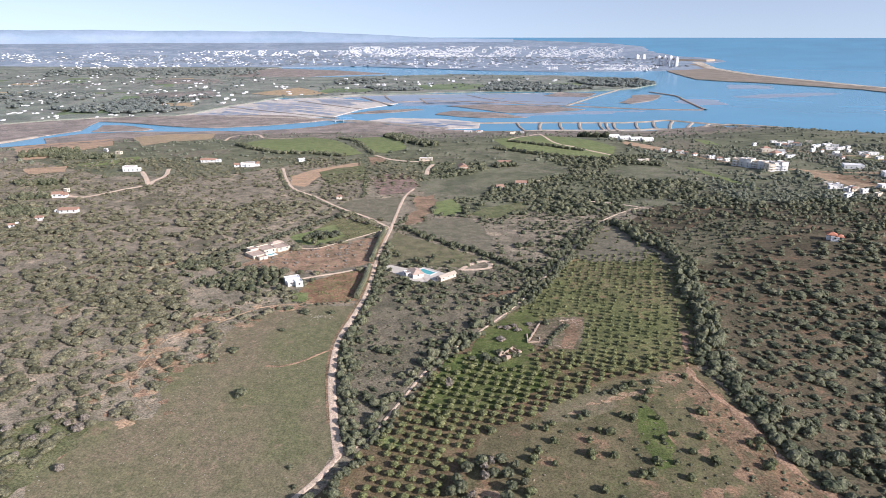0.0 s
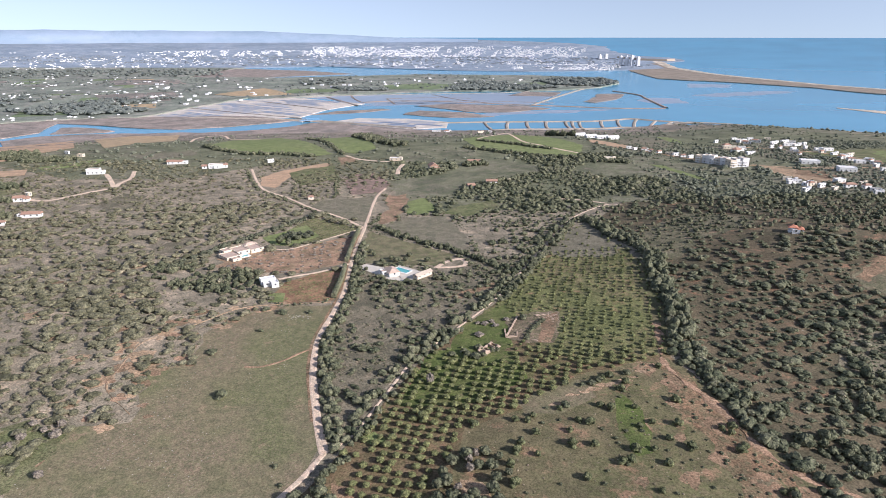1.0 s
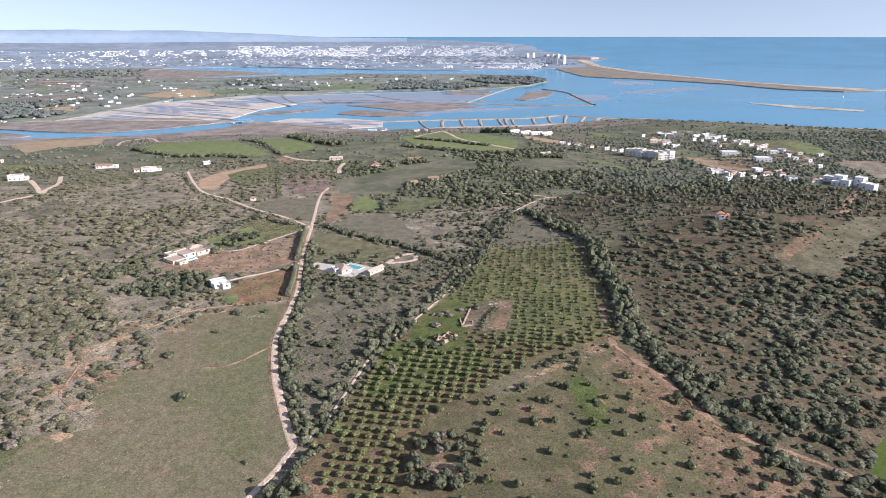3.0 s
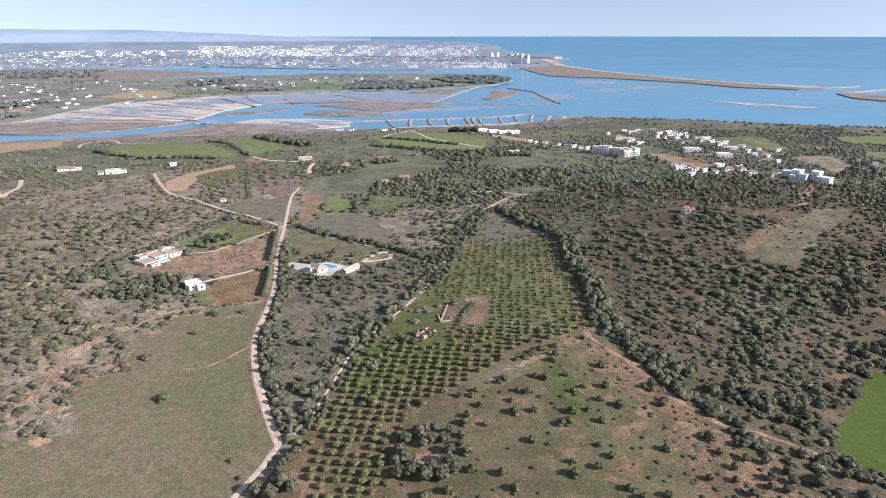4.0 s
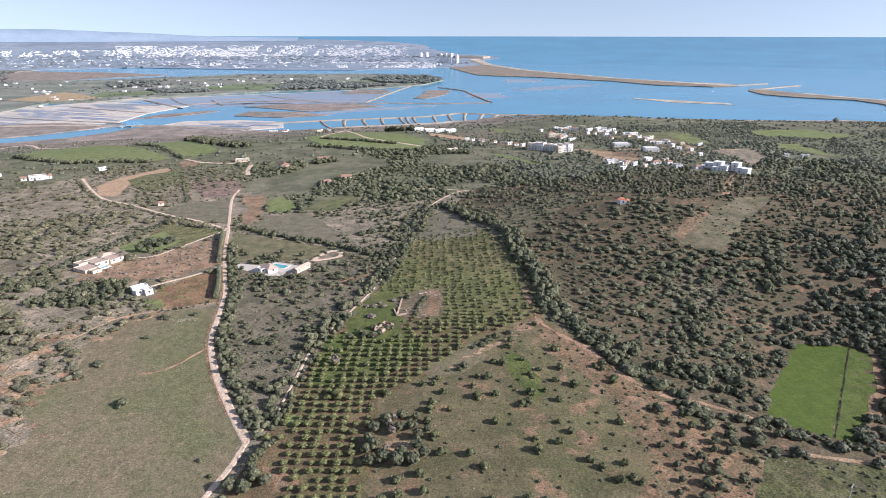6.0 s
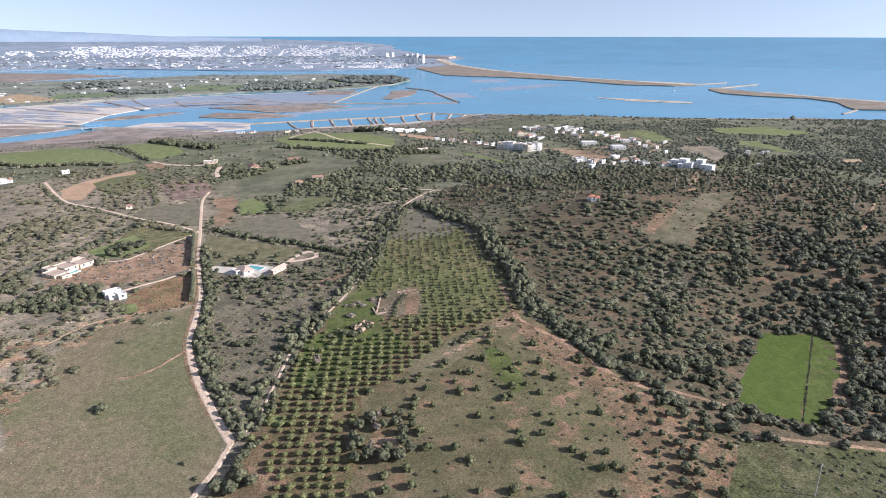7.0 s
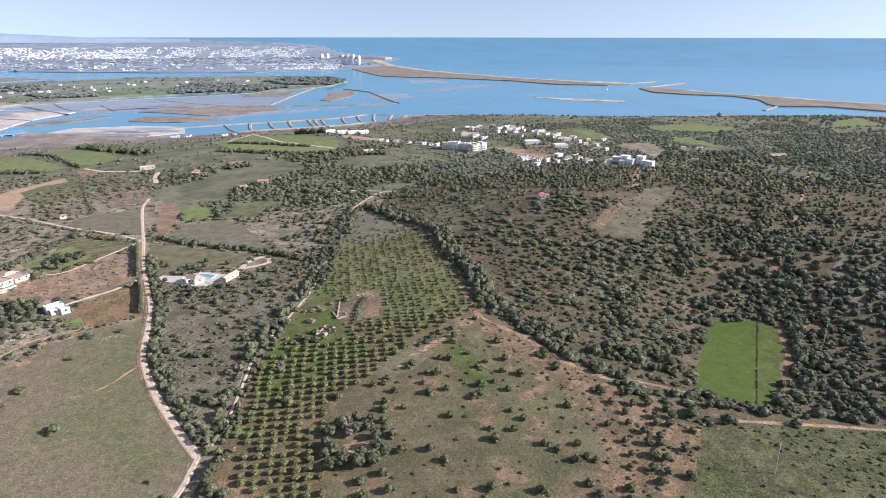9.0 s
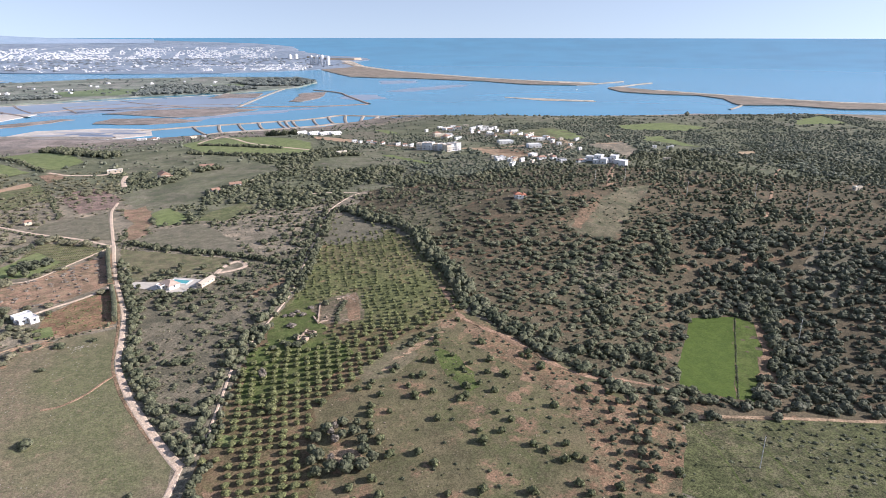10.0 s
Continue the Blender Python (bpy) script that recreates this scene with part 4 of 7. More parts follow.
salt_pans("salt_pans", [(-560, 1300), (-506, 1418), (-437, 1549), (-297, 1636), (-102, 1476), (-172, 1359), (-209, 1228), (-300, 1215), (-427, 1210), (-529, 1222)], Vector((0.80, -0.60)), 8.5, 118, "grid of shallow salt pans with pale banks")
salt_pans("salt_pans", [(-146, 1155), (-99, 1210), (-4, 1195), (66, 1145), (60, 1075), (-4, 1060), (-82, 1110)], Vector((0.90, -0.43)), 13, 60, "grid of narrow salt pans by the river")

# ---- scrub and trees: shapes ----
def near_line(x, y, pts, d):
    best = np.full(np.shape(x), 1e9)
    for (ax, ay), (bx, by) in zip(pts, pts[1:]):
        ll = (bx - ax) ** 2 + (by - ay) ** 2
        t = np.clip(((x - ax) * (bx - ax) + (y - ay) * (by - ay)) / ll, 0, 1)
        best = np.minimum(best, np.hypot(x - ax - t * (bx - ax), y - ay - t * (by - ay)))
    return best < d


ICO = {}


def ico(sub):
    if sub not in ICO:
        bm = bmesh.new()
        bmesh.ops.create_icosphere(bm, subdivisions=sub, radius=1)
        ICO[sub] = (np.array([v.co[:] for v in bm.verts]), np.array([[v.index for v in f.verts] for f in bm.faces]))
        bm.free()
    return ICO[sub]


def crown(seed, lumps, sub, leaves, spread=0.6, leaf=0.09, flat=0.8, rise=0.0, down=0.25):
    """A crown about 1 m in radius: an uneven dome, smaller lumps sunk into its skin and loose leaf clumps round them. Vertices and triangles."""
    rng = np.random.RandomState(seed)
    V, F, n, cs = [], [], 0, []
    squash = np.array([1, 1, flat])
    for i in range(lumps):
        bv, bf = ico(sub if i == 0 else 1)
        u = (i + rng.uniform(-0.3, 0.3)) / max(1, lumps - 1)
        a, up = i * 2.4 + rng.uniform(-0.4, 0.4), down + (1 - down) * u
        size = rng.uniform(0.26, 0.44) if i else 0.74
        out = spread * math.sqrt(max(0.05, 1.08 - up * up)) if i else 0
        c = np.array([out * math.cos(a), out * math.sin(a), flat * (up * 0.95 if i else 0.55) + rise])
        v = bv * (1 + rng.uniform(-0.2, 0.2, (len(bv), 1))) * size * squash + c
        V.append(v)
        F.append(bf + n)
        n += len(v)
        cs.append((c, size))
    for i in range(leaves):
        c, size = cs[rng.randint(len(cs))]
        d = rng.normal(size=3)
        d[2] = abs(d[2]) * 0.9 - 0.2
        d /= np.linalg.norm(d)
        o = c + d * size * rng.uniform(0.9, 1.14) * squash
        t = rng.normal(size=(3, 3)) * leaf
        t -= np.outer(t @ d, d) * 0.45
        V.append(o + t - t.mean(0) * 0.8)
        F.append(np.array([[0, 1, 2]]) + n)
        n += 3
    return np.concatenate(V), np.concatenate(F)


def scatter(name, protos, x, y, r, h, material, label, category, seed=0, dz=-0.1, height=None, far=False):
    """One joined mesh of many plants, each a turned and scaled copy of a shape."""
    rng = np.random.RandomState(seed)
    z, V, F, n = (height or land)(x, y) + dz, [], [], 0
    which, turn = rng.randint(len(protos), size=len(x)), rng.uniform(0, 6.283, len(x))
    for k, (pv, pf) in enumerate(protos):
        i = np.where(which == k)[0]
        c, s = np.cos(turn[i])[:, None], np.sin(turn[i])[:, None]
        ex = rng.uniform(0.8, 1.25, len(i))[:, None]
        v = np.stack([(pv[:, 0] * c - pv[:, 1] * s * ex) * r[i][:, None] + x[i][:, None],
                      (pv[:, 0] * s + pv[:, 1] * c * ex) * r[i][:, None] + y[i][:, None],
                      pv[:, 2] * h[i][:, None] + z[i][:, None]], -1)
        F.append((pf[None] + (np.arange(len(i)) * len(pv))[:, None, None]).reshape(-1, 3) + n)
        V.append(v.reshape(-1, 3))
        n += len(i) * len(pv)
    V = np.concatenate(V)
    if far:
        V = np.stack(afar(V[:, 0], V[:, 1], V[:, 2]), -1)
    return tagged(new(name, mesh_of(name, V, np.concatenate(F), material)), label, category, kind="stuff")


def jitter(x0, x1, y0, y1, s, seed, loose=0.45):
    rng = np.random.RandomState(seed)
    gx, gy = np.meshgrid(np.arange(x0, x1, s), np.arange(y0, y1, s * 0.87))
    gx = gx + (np.arange(gx.shape[0]) % 2)[:, None] * s / 2
    return (gx + rng.uniform(-loose, loose, gx.shape) * s).ravel(), (gy + rng.uniform(-loose, loose, gy.shape) * s).ravel(), rng


def clumpy(x, y, scale, seed):
    """A soft random field between about 0 and 1."""
    out = np.zeros(len(x))
    rng = np.random.RandomState(seed)
    for k in range(14):
        a, ph, f = rng.uniform(0, 6.28), rng.uniform(0, 6.28), scale * rng.uniform(0.5, 2.2)
        out += np.sin((x * math.cos(a) + y * math.sin(a)) * f + ph)
    return 0.5 + out / 8.5


HOUSE_SPOTS, GROVES = [], []


def free(x, y, margin=0.0):
    ok = np.ones(len(x), bool)
    for f in FIELDS:
        ok &= ~inside(x, y, f)
    for p, d in LINES:
        ok &= ~near_line(x, y, p, d + margin)
    for hx, hy, hr in HOUSE_SPOTS:
        ok &= np.hypot(x - hx, y - hy) > hr
    a = np.degrees(np.arctan2(x + 20, y + 10))
    return ok & (a > -40) & (a < 70)


FIELDS = [[(116, 110), (126, 116), (146, 103), (182, 83), (180, 79), (148, 96)], BOTTOM, GREEN_C, MEADOW, GREEN_2, RED_1, RED_2, VINE, GARDEN, FALLOW_1, GREEN_1, RED_3, FALLOW_2, ORANGE_1, GREEN_A, GREEN_B, RED_FAR, TAN_FAR, TAN_2, ORCHARD, STRIP, BRIGHT, BRIGHT_2, GREEN_3,
          [(-34, 325), (-26, 327), (-12, 321), (5, 312), (9, 305), (-7, 299), (-20, 306)], [(9, 317), (21, 331), (28, 327), (24, 319), (14, 314)], [(215, 768), (242, 706), (247, 672), (228, 690), (208, 735)],
          [(597, 640), (691, 634), (697, 560), (642, 551), (583, 592)], [(550, 541), (556, 497), (535, 443), (522, 457), (531, 505)], [(884, 556), (980, 575), (918, 501), (842, 525)], [(402, 640), (458, 657), (515, 662), (490, 586), (433, 571)]]
FIELDS += VILLAGE_FIELDS
LINES = [(ROAD_A, 2.8), (ROAD_B, 2.6), (TRACK_C, 2.4), (DRIVE_D, 2.5), (DRIVE_E, 2.0), (RED_BAND, 2.2), (PATH_3, 1.8), ([(148, 107), (217, 162)], 3.0), ([(197, 130), (222, 152)], 2.5)] + [(t, 3.5) for t in TRACKS]

patch("grass_patch", [(-150, 140), (-122, 140), (-116, 160), (-114, 176), (-130, 184), (-150, 172)], M_TURF, "green grass below the maquis", "ground", 0.17, 6, rough=2.5, step=4)

# ---- houses ----
def villa(name, x, y, rot, wings, label, category="house", group="", wall=None, roof=None, radius=None):
    root = thing(name, x, y, rot, label, category, group)
    for w in wings:
        x0, x1, y0, y1, h, kind = w[:6]
        wing(root, x0, x1, y0, y1, h, kind, wall or M_WHITE, (M_TERRA if kind in ("gable", "hip") else M_BEIGE) if roof is None else roof)
    HOUSE_SPOTS.append((x, y, radius or max(max(abs(v) for v in w[:4]) for w in wings) + 0.4))
    return root


villa("pool_house", -14.5, 310.5, 25, [(-2.8, 2.8, -4.2, 4.0, 2.2, "hip"), (-5.4, -2.8, -1, 3.4, 2.1, "flat")], "low white house with a pinkish roof beside a pool", roof=M_PINKROOF)
villa("annex", 1.8, 306, 45, [(-5.4, 5.4, -1.5, 1.5, 1.8, "gable")], "long low annex with a pale roof near the pool", "outbuilding", roof=M_BEIGE, wall=M_CREAM)
villa("farmhouse", -100, 346, 43, [(-12.5, -4, -6, 4, 1.7, "flat"), (-4, 4, -2, 8, 2.2, "flat"), (4, 12, -3, 6.5, 1.8, "flat"), (-11, -6, -10, -6, 1.6, "flat"), (-9, -4, 4, 9.5, 2.4, "flat"), (6, 13, 6.5, 10, 1.8, "hip")], "sprawling one-storey cream house with flat roofs", wall=M_CREAM, roof=M_PINKROOF, radius=15)
villa("white_house", -75, 296, 25, [(-3.6, 3.6, 0, 3.8, 2.9, "flat"), (0.4, 4.0, -5, 0, 2.2, "flat"), (-3.0, 0.4, -2.6, 0, 1.9, "flat")], "cubic white house with stepped terraces", roof=M_WHITE)

# The pools: a white coping with water set into it.
def pool(name, x, y, rot, w, d, label):
    root = thing(name, x, y, rot, label, "pool")
    bm = bmesh.new()
    for a in ((-w / 2 - 0.7, w / 2 + 0.7, -d / 2 - 0.7, -d / 2), (-w / 2 - 0.7, w / 2 + 0.7, d / 2, d / 2 + 0.7), (-w / 2 - 0.7, -w / 2, -d / 2, d / 2), (w / 2, w / 2 + 0.7, -d / 2, d / 2)):
        box(bm, *a, -0.6, 0.55)
    part("coping", bm, M_WHITE, root, "white stone coping")
    bm = bmesh.new()
    box(bm, -w / 2, w / 2, -d / 2, d / 2, -0.6, 0.42)
    part("water_surface", bm, M_POOL, root, "clear turquoise water")
    HOUSE_SPOTS.append((x, y, w / 2 + 2))


pool("swimming_pool", -9, 315, -41, 9.2, 4.4, "turquoise swimming pool with a white surround")
pool("swimming_pool", -97.5, 341.5, 43, 4.0, 2.4, "small blue swimming pool beside the farmhouse")
patch("terrace", [(-15, 320), (-10, 323.5), (2, 312), (-3, 305.5), (-9, 303)], M_PAVE, "pale terrace round the pool", "paving", 0.32, 4, rough=0.1)
patch("terrace", [(-112, 336), (-104, 330), (-90, 341), (-86, 352), (-93, 360), (-101, 352)], M_TANBARE, "pale earth terrace round the farmhouse", "paving", 0.2, 4, rough=0.4)
patch("lawn", [(-73, 285), (-65, 285), (-64, 274), (-71, 274)], M_GREEN, "small green lawn below the white house", "lawn", 0.22, 4, rough=0.4)

def plain_house(x, y, w, i, far=False):
    """A village house, white, of one or two storeys; roof and proportions vary from one to the next."""
    rng = random.Random(i * 13 + int(x))
    w = max(4.2, w * (0.66 if x < 200 else 0.6))
    d, h = min(w * rng.uniform(0.45, 0.7), 9), rng.choice((2.2, 2.4, 2.6, 2.9))
    kind = rng.choice(("flat", "flat", "flat", "flat", "hip") if x > -100 else ("flat", "flat", "flat", "flat", "gable"))
    wings = [(-w / 2, w / 2, -d / 2, d / 2, h, kind)]
    if rng.random() < 0.5:
        wings.append((w / 2, w / 2 + w * 0.4, -d / 2, d / 4, 3.0, "flat"))
    colour = "flat-roofed" if kind == "flat" else "tile-roofed"
    villa("house", x, y, rng.uniform(-35, 35), wings, "white %s house of %s among gardens" % (colour, "one storey" if h < 4 else "two storeys"), "house", "scattered houses",
          wall=rng.choice((M_WHITE, M_WHITE, M_WHITE, M_WHITE, M_CREAM)), roof=rng.choice((M_WHITE, M_WHITE, M_BEIGE)) if kind == "flat" else None)


villa("farmhouse", -187, 606, 12, [(-7, 6, -3, 3.5, 3.4, "flat"), (-2, 4, -4.5, -3, 2.4, "flat"), (6, 10, -2, 2.5, 2.8, "gable"), (-13, -8.5, -2, 2, 2.3, "gable")], "white farmhouse with a flat roof and tiled annexes", radius=13)
villa("farmhouse", -230, 628, 4, [(-10, -3, -2.5, 2.5, 2.6, "gable"), (-2.6, 4, -2, 2.5, 2.4, "gable"), (4.4, 9, -2, 2, 2.3, "flat")], "row of low white cottages with orange roofs", radius=11)
villa("house", -266, 438, 6, [(-6, 6, -2.2, 2.4, 2.4, "gable"), (-9, -6, -1.8, 1.8, 2.0, "flat")], "long white cottage with a red tiled roof", radius=8)
villa("house", -300, 484, 12, [(-4, 3, -2.4, 2.4, 2.8, "gable"), (3, 7, -3.2, 1.0, 2.2, "gable"), (-6.5, -4, -1.5, 2, 2.0, "flat")], "white house with low red-tiled wings", radius=8)
villa("house", -290, 584, 4, [(-6, 5, -3.4, 3.4, 4.4, "flat"), (5, 9, -3, 2, 2.6, "flat")], "bright white two-storey house beside a dirt lane", radius=10)
for x, y, w, n in ((-293, 432, 12, 61), (-316, 479, 11, 62), (-303, 440, 10, 63), (-341, 529, 16, 64), (-365, 650, 22, 65), (-388, 656, 14, 66)):
    GROVES.append((x, y, w, n))
LEFT = [(-275, 418, 7), (-282, 400, 8), (-303, 501, 6), (-367, 691, 8), (-344, 673, 14), (-142, 631, 10)]
MIDDLE = [(106, 992, 11), (124, 1003, 9), (195, 621, 12), (-80, 477, 4), (-19, 636, 14), (38, 1020, 14), (56, 1015, 12)]
VILLAGE = [(343, 673, 18), (350, 657, 15), (381, 720, 15), (397, 717, 11), (429, 714, 11), (428, 688, 12), (405, 655, 10), (426, 637, 12), (429, 623, 9), (421, 585, 11), (436, 582, 15), (431, 562, 9), (439, 557, 8),
           (298, 477, 10), (304, 467, 11), (309, 457, 7), (330, 454, 14), (338, 447, 9), (412, 528, 8), (401, 493, 7), (345, 418, 10), (492, 447, 8), (421, 388, 6), (479, 455, 6), (350, 717, 7), (392, 674, 7)]
VILLAGE_2 = [(417, 688, 10), (438, 649, 13), (387, 632, 8), (392, 621, 8), (408, 700, 7), (477, 249, 8)]
rng_v = random.Random(77)
VILLAGE_3 = [(x + rng_v.uniform(-9, 9), y + rng_v.uniform(10, 22), w * rng_v.uniform(0.7, 1.0)) for x, y, w in VILLAGE[:18]] + [(x + rng_v.uniform(-16, 16), y - rng_v.uniform(10, 24), w * rng_v.uniform(0.7, 1.0)) for x, y, w in VILLAGE[:20]]
ROW = [(236, 683, 7), (241, 676, 8), (248, 668, 9), (253, 661, 6), (259, 653, 10), (264, 642, 9), (269, 636, 7), (273, 625, 9), (277, 618, 6), (281, 608, 7)]
for i, (x, y, w) in enumerate([(x, y, w * 0.68) for x, y, w in LEFT] + MIDDLE + VILLAGE + VILLAGE_2 + VILLAGE_3 + ROW):
    plain_house(x, y, w, i)
villa("house", 18, 582, 10, [(-4, 4, -4, 5, 4.6, "gable"), (0, 5, -7, -4, 2.8, "gable")], "tall pinkish house with a terracotta roof", wall=M_CREAM, radius=5)
villa("house", 59, 612, -10, [(-6, 6, -3, 3, 2.6, "gable")], "long house with a red tiled roof", radius=5)
villa("house", 46, 507, 15, [(-3, 3, -2.4, 2.4, 2.5, "gable")], "small cottage with a bright red roof", radius=3)
villa("house", 65, 522, -5, [(-4.5, 4.5, -2.4, 2.4, 2.5, "gable")], "low cottage with a red tiled roof", radius=4)
villa("house", 210, 325, -25, [(-4, 0.4, -2.2, 2.2, 2.6, "hip"), (0.4, 3.4, -2.8, 1.6, 2.1, "hip"), (-2.4, 1.5, -3.8, -2.8, 1.8, "flat")], "white house with an orange tiled roof among trees", radius=3.0, roof=M_REDTILE)
for x, y, w in ((225, 845, 14), (226, 796, 14), (234, 776, 15), (245, 767, 14)):
    villa("shed", x, y, 12, [(-w / 2, w / 2, -3.5, 3.5, 2.4, "gable")], "long white shed near the ponds", "shed", "farm sheds", roof=M_WHITE)
villa("warehouse", 372, 572, -18, [(-8, 8, -5, 5, 3.4, "flat")], "white flat-roofed warehouse beside a track", "warehouse", roof=M_WHITE)
villa("warehouse", 378, 528, -18, [(-7, 7, -5, 5, 3.6, "flat")], "white flat-roofed warehouse beside a track", "warehouse", roof=M_WHITE)
villa("villas", 362, 403, -62, [(-20, -11, 2, 9, 3.4, "flat"), (-10.5, -4, -3, 5, 6.0, "flat"), (-3.5, 2.5, -8, 1, 4.4, "flat"), (3, 9, -1, 7, 6.6, "flat"), (9.5, 15, -7, 1, 4.2, "flat"), (15.5, 21, -14, -6, 5.4, "flat"), (-9, -4, -10, -4, 3.0, "flat")], "stepped terrace of modern white cubic villas", "villa", roof=M_WHITE, radius=22)


def flats(x, y, rot, bays, label):
    """A three-storey block with balconies and a stepped front."""
    root = thing("apartment_block", x, y, rot, label, "apartment block", "apartment blocks")
    for i in range(bays):
        x0, s = i * 6.0, (i % 2) * 1.6
        wing(root, x0, x0 + 6, -4 + s, 5 + s, 6.6 + (i % 3) * 0.7, "flat", M_WHITE if i % 3 else M_CREAM, M_BEIGE)
        for f in range(3):
            bm = bmesh.new()
            box(bm, x0 + 0.8, x0 + 5.2, -5.3 + s, -4 + s, 2.2 * f + 0.4, 2.2 * f + 0.55)
            box(bm, x0 + 0.8, x0 + 5.2, -5.3 + s, -5.15 + s, 2.2 * f + 0.55, 2.2 * f + 1.3)
            part("balcony", bm, M_WHITE, root)
    HOUSE_SPOTS.append((x + bays * 3.5 * math.cos(radians(rot)), y + bays * 3.5 * math.sin(radians(rot)), bays * 3.6))


flats(275, 598, -48, 5, "long white three-storey apartment block")
flats(290, 565, 4, 3, "short cream three-storey apartment block")

# The ruin: roofless rubble walls with gaps, and a walled court beside it.
def rubble(root, ax, ay, bx, by, h, t=0.55, seed=0):
    rng, bm = random.Random(seed), bmesh.new()
    n = max(2, int(math.hypot(bx - ax, by - ay) / 1.1))
    d = Vector((bx - ax, by - ay)).normalized()
    s = Vector((d.y, -d.x)) * t / 2
    tops = [h * rng.uniform(0.12, 1.0) for _ in range(n + 1)]
    rows = []
    for i in range(n + 1):
        p = Vector((ax, ay)) + d * math.hypot(bx - ax, by - ay) * i / n
        rows.append([bm.verts.new((p.x + k * s.x, p.y + k * s.y, z)) for k, z in ((-1, -0.6), (-1, tops[i]), (1, tops[i] * rng.uniform(0.85, 1)), (1, -0.6))])
    for a, b in zip(rows, rows[1:]):
        for j in range(3):
            bm.faces.new((a[j], b[j], b[j + 1], a[j + 1]))
    bm.faces.new(rows[0])
    bm.faces.new(rows[-1][::-1])
    bmesh.ops.recalc_face_normals(bm, faces=bm.faces[:])
    return part("wall", bm, M_STONE, root)


M_RUBBLE = soil("rubble_soil", (0.205, 0.165, 0.115), (0.160, 0.146, 0.085), (0.240, 0.185, 0.132), 0.12, 0.6, (0.13, 0.145, 0.06), 0.55)
RUBBLE = [(37, 249), (49, 254), (61, 254), (58, 238), (52, 223), (41, 225), (35, 229)]
ruin = thing("ruin", 26, 221, 42, "roofless ruined farmhouse of tan rubble stone", "ruin")
for i, w in enumerate(((-7, -2.5, 7, -2.5, 3.2), (-7, 2.5, 6, 2.5, 2.8), (-7, -2.5, -7, 2.5, 3.4), (7, -2.5, 6, 2.5, 3.0), (-1, -2.5, -1, 2.5, 2.6), (3, -2.5, 3, 2.5, 2.2))):
    rubble(ruin, w[0] * 0.62, w[1] * 0.8, w[2] * 0.62, w[3] * 0.8, w[4] * 0.62, 0.42, seed=i)
HOUSE_SPOTS.append((26, 220, 8))
court = thing("walled_court", 38, 236, 0, "low broken stone walls round an old court", "ruin")
for i, w in enumerate(((-4, -6, 3.6, 13, 1.0), (-4, -6, 0.7, -5.4, 1.0), (0.7, -5.4, 1.4, -1, 0.9), (-4, -6, -3.4, 2, 1.0), (12, 14, 19, 15.5, 0.9), (6, -9, 12, -12, 0.7))):
    rubble(court, *w, seed=20 + i)
patch("rubble_ground", RUBBLE, M_RUBBLE, "brown rubble-strewn ground by the ruin", "ground", 0.24, 4, rough=2.0, step=2)
patch("rubble_ground", [(53, 250), (60, 253), (57, 240), (51, 224), (46, 224), (50, 236)], M_HILLBARE, "reddish rubble heap by the ruin", "ground", 0.3, 4)


def pole(x, y, h=10.0):
    root = thing("power_pole", x, y, 20, "pale concrete power pole with a crossarm", "power pole", "power poles")
    bm = bmesh.new()
    bmesh.ops.create_cone(bm, cap_ends=True, segments=8, radius1=0.15, radius2=0.10, depth=h + 1, matrix=Matrix.Translation((0, 0, h / 2 - 0.5)))
    part("mast", bm, M_CONCRETE, root)
    bm = bmesh.new()
    box(bm, -1.2, 1.2, -0.09, 0.09, h - 0.9, h - 0.7)
    part("crossarm", bm, M_WOOD, root)
    for u in (-1.05, 0, 1.05):
        bm = bmesh.new()
        bmesh.ops.create_cone(bm, cap_ends=True, segments=6, radius1=0.1, radius2=0.06, depth=0.3, matrix=Matrix.Translation((u, 0, h - 0.55)))
        part("insulator", bm, M_GLASS, root)


for x, y in ((117, 79), (224, 133), (312, 331), (323, 282), (327, 186), (282, 331), (385, 232), (371, 262)):
    pole(x, y, 11)

# ---- trees that stand singly ----
def tree_shape(kind, seed):
    """A tree 1 m in crown radius: a tapered, forking trunk and a crown."""
    rng, bm = random.Random(seed), bmesh.new()
    rise = {"olive": 0.30, "carob": 0.25, "bush": 0.05}[kind]

    def limb(a, b, r0, r1):
        d = (b - a)
        m = Matrix.Translation((a + b) / 2) @ d.to_track_quat("Z", "Y").to_matrix().to_4x4()
        bmesh.ops.create_cone(bm, cap_ends=True, segments=6, radius1=r0, radius2=r1, depth=d.length, matrix=m)

    fork = Vector((rng.uniform(-0.06, 0.06), rng.uniform(-0.06, 0.06), rise + 0.12))
    limb(Vector((0, 0, -0.2)), fork, 0.11, 0.08)
    for i in range(4):
        a = i * 1.57 + rng.uniform(-0.5, 0.5)
        limb(fork, fork + Vector((math.cos(a) * 0.42, math.sin(a) * 0.42, 0.45)), 0.06, 0.025)
    trunk = bpy.data.meshes.new("trunk")
    bm.to_mesh(trunk)
    bm.free()
    trunk.materials.append(M_BARK)
    v, f = crown(seed, 8, 1, 220, 0.66, 0.085, 0.8 if kind != "olive" else 0.7, rise, 0.1 if kind == "bush" else 0.45)
    return trunk, v, f


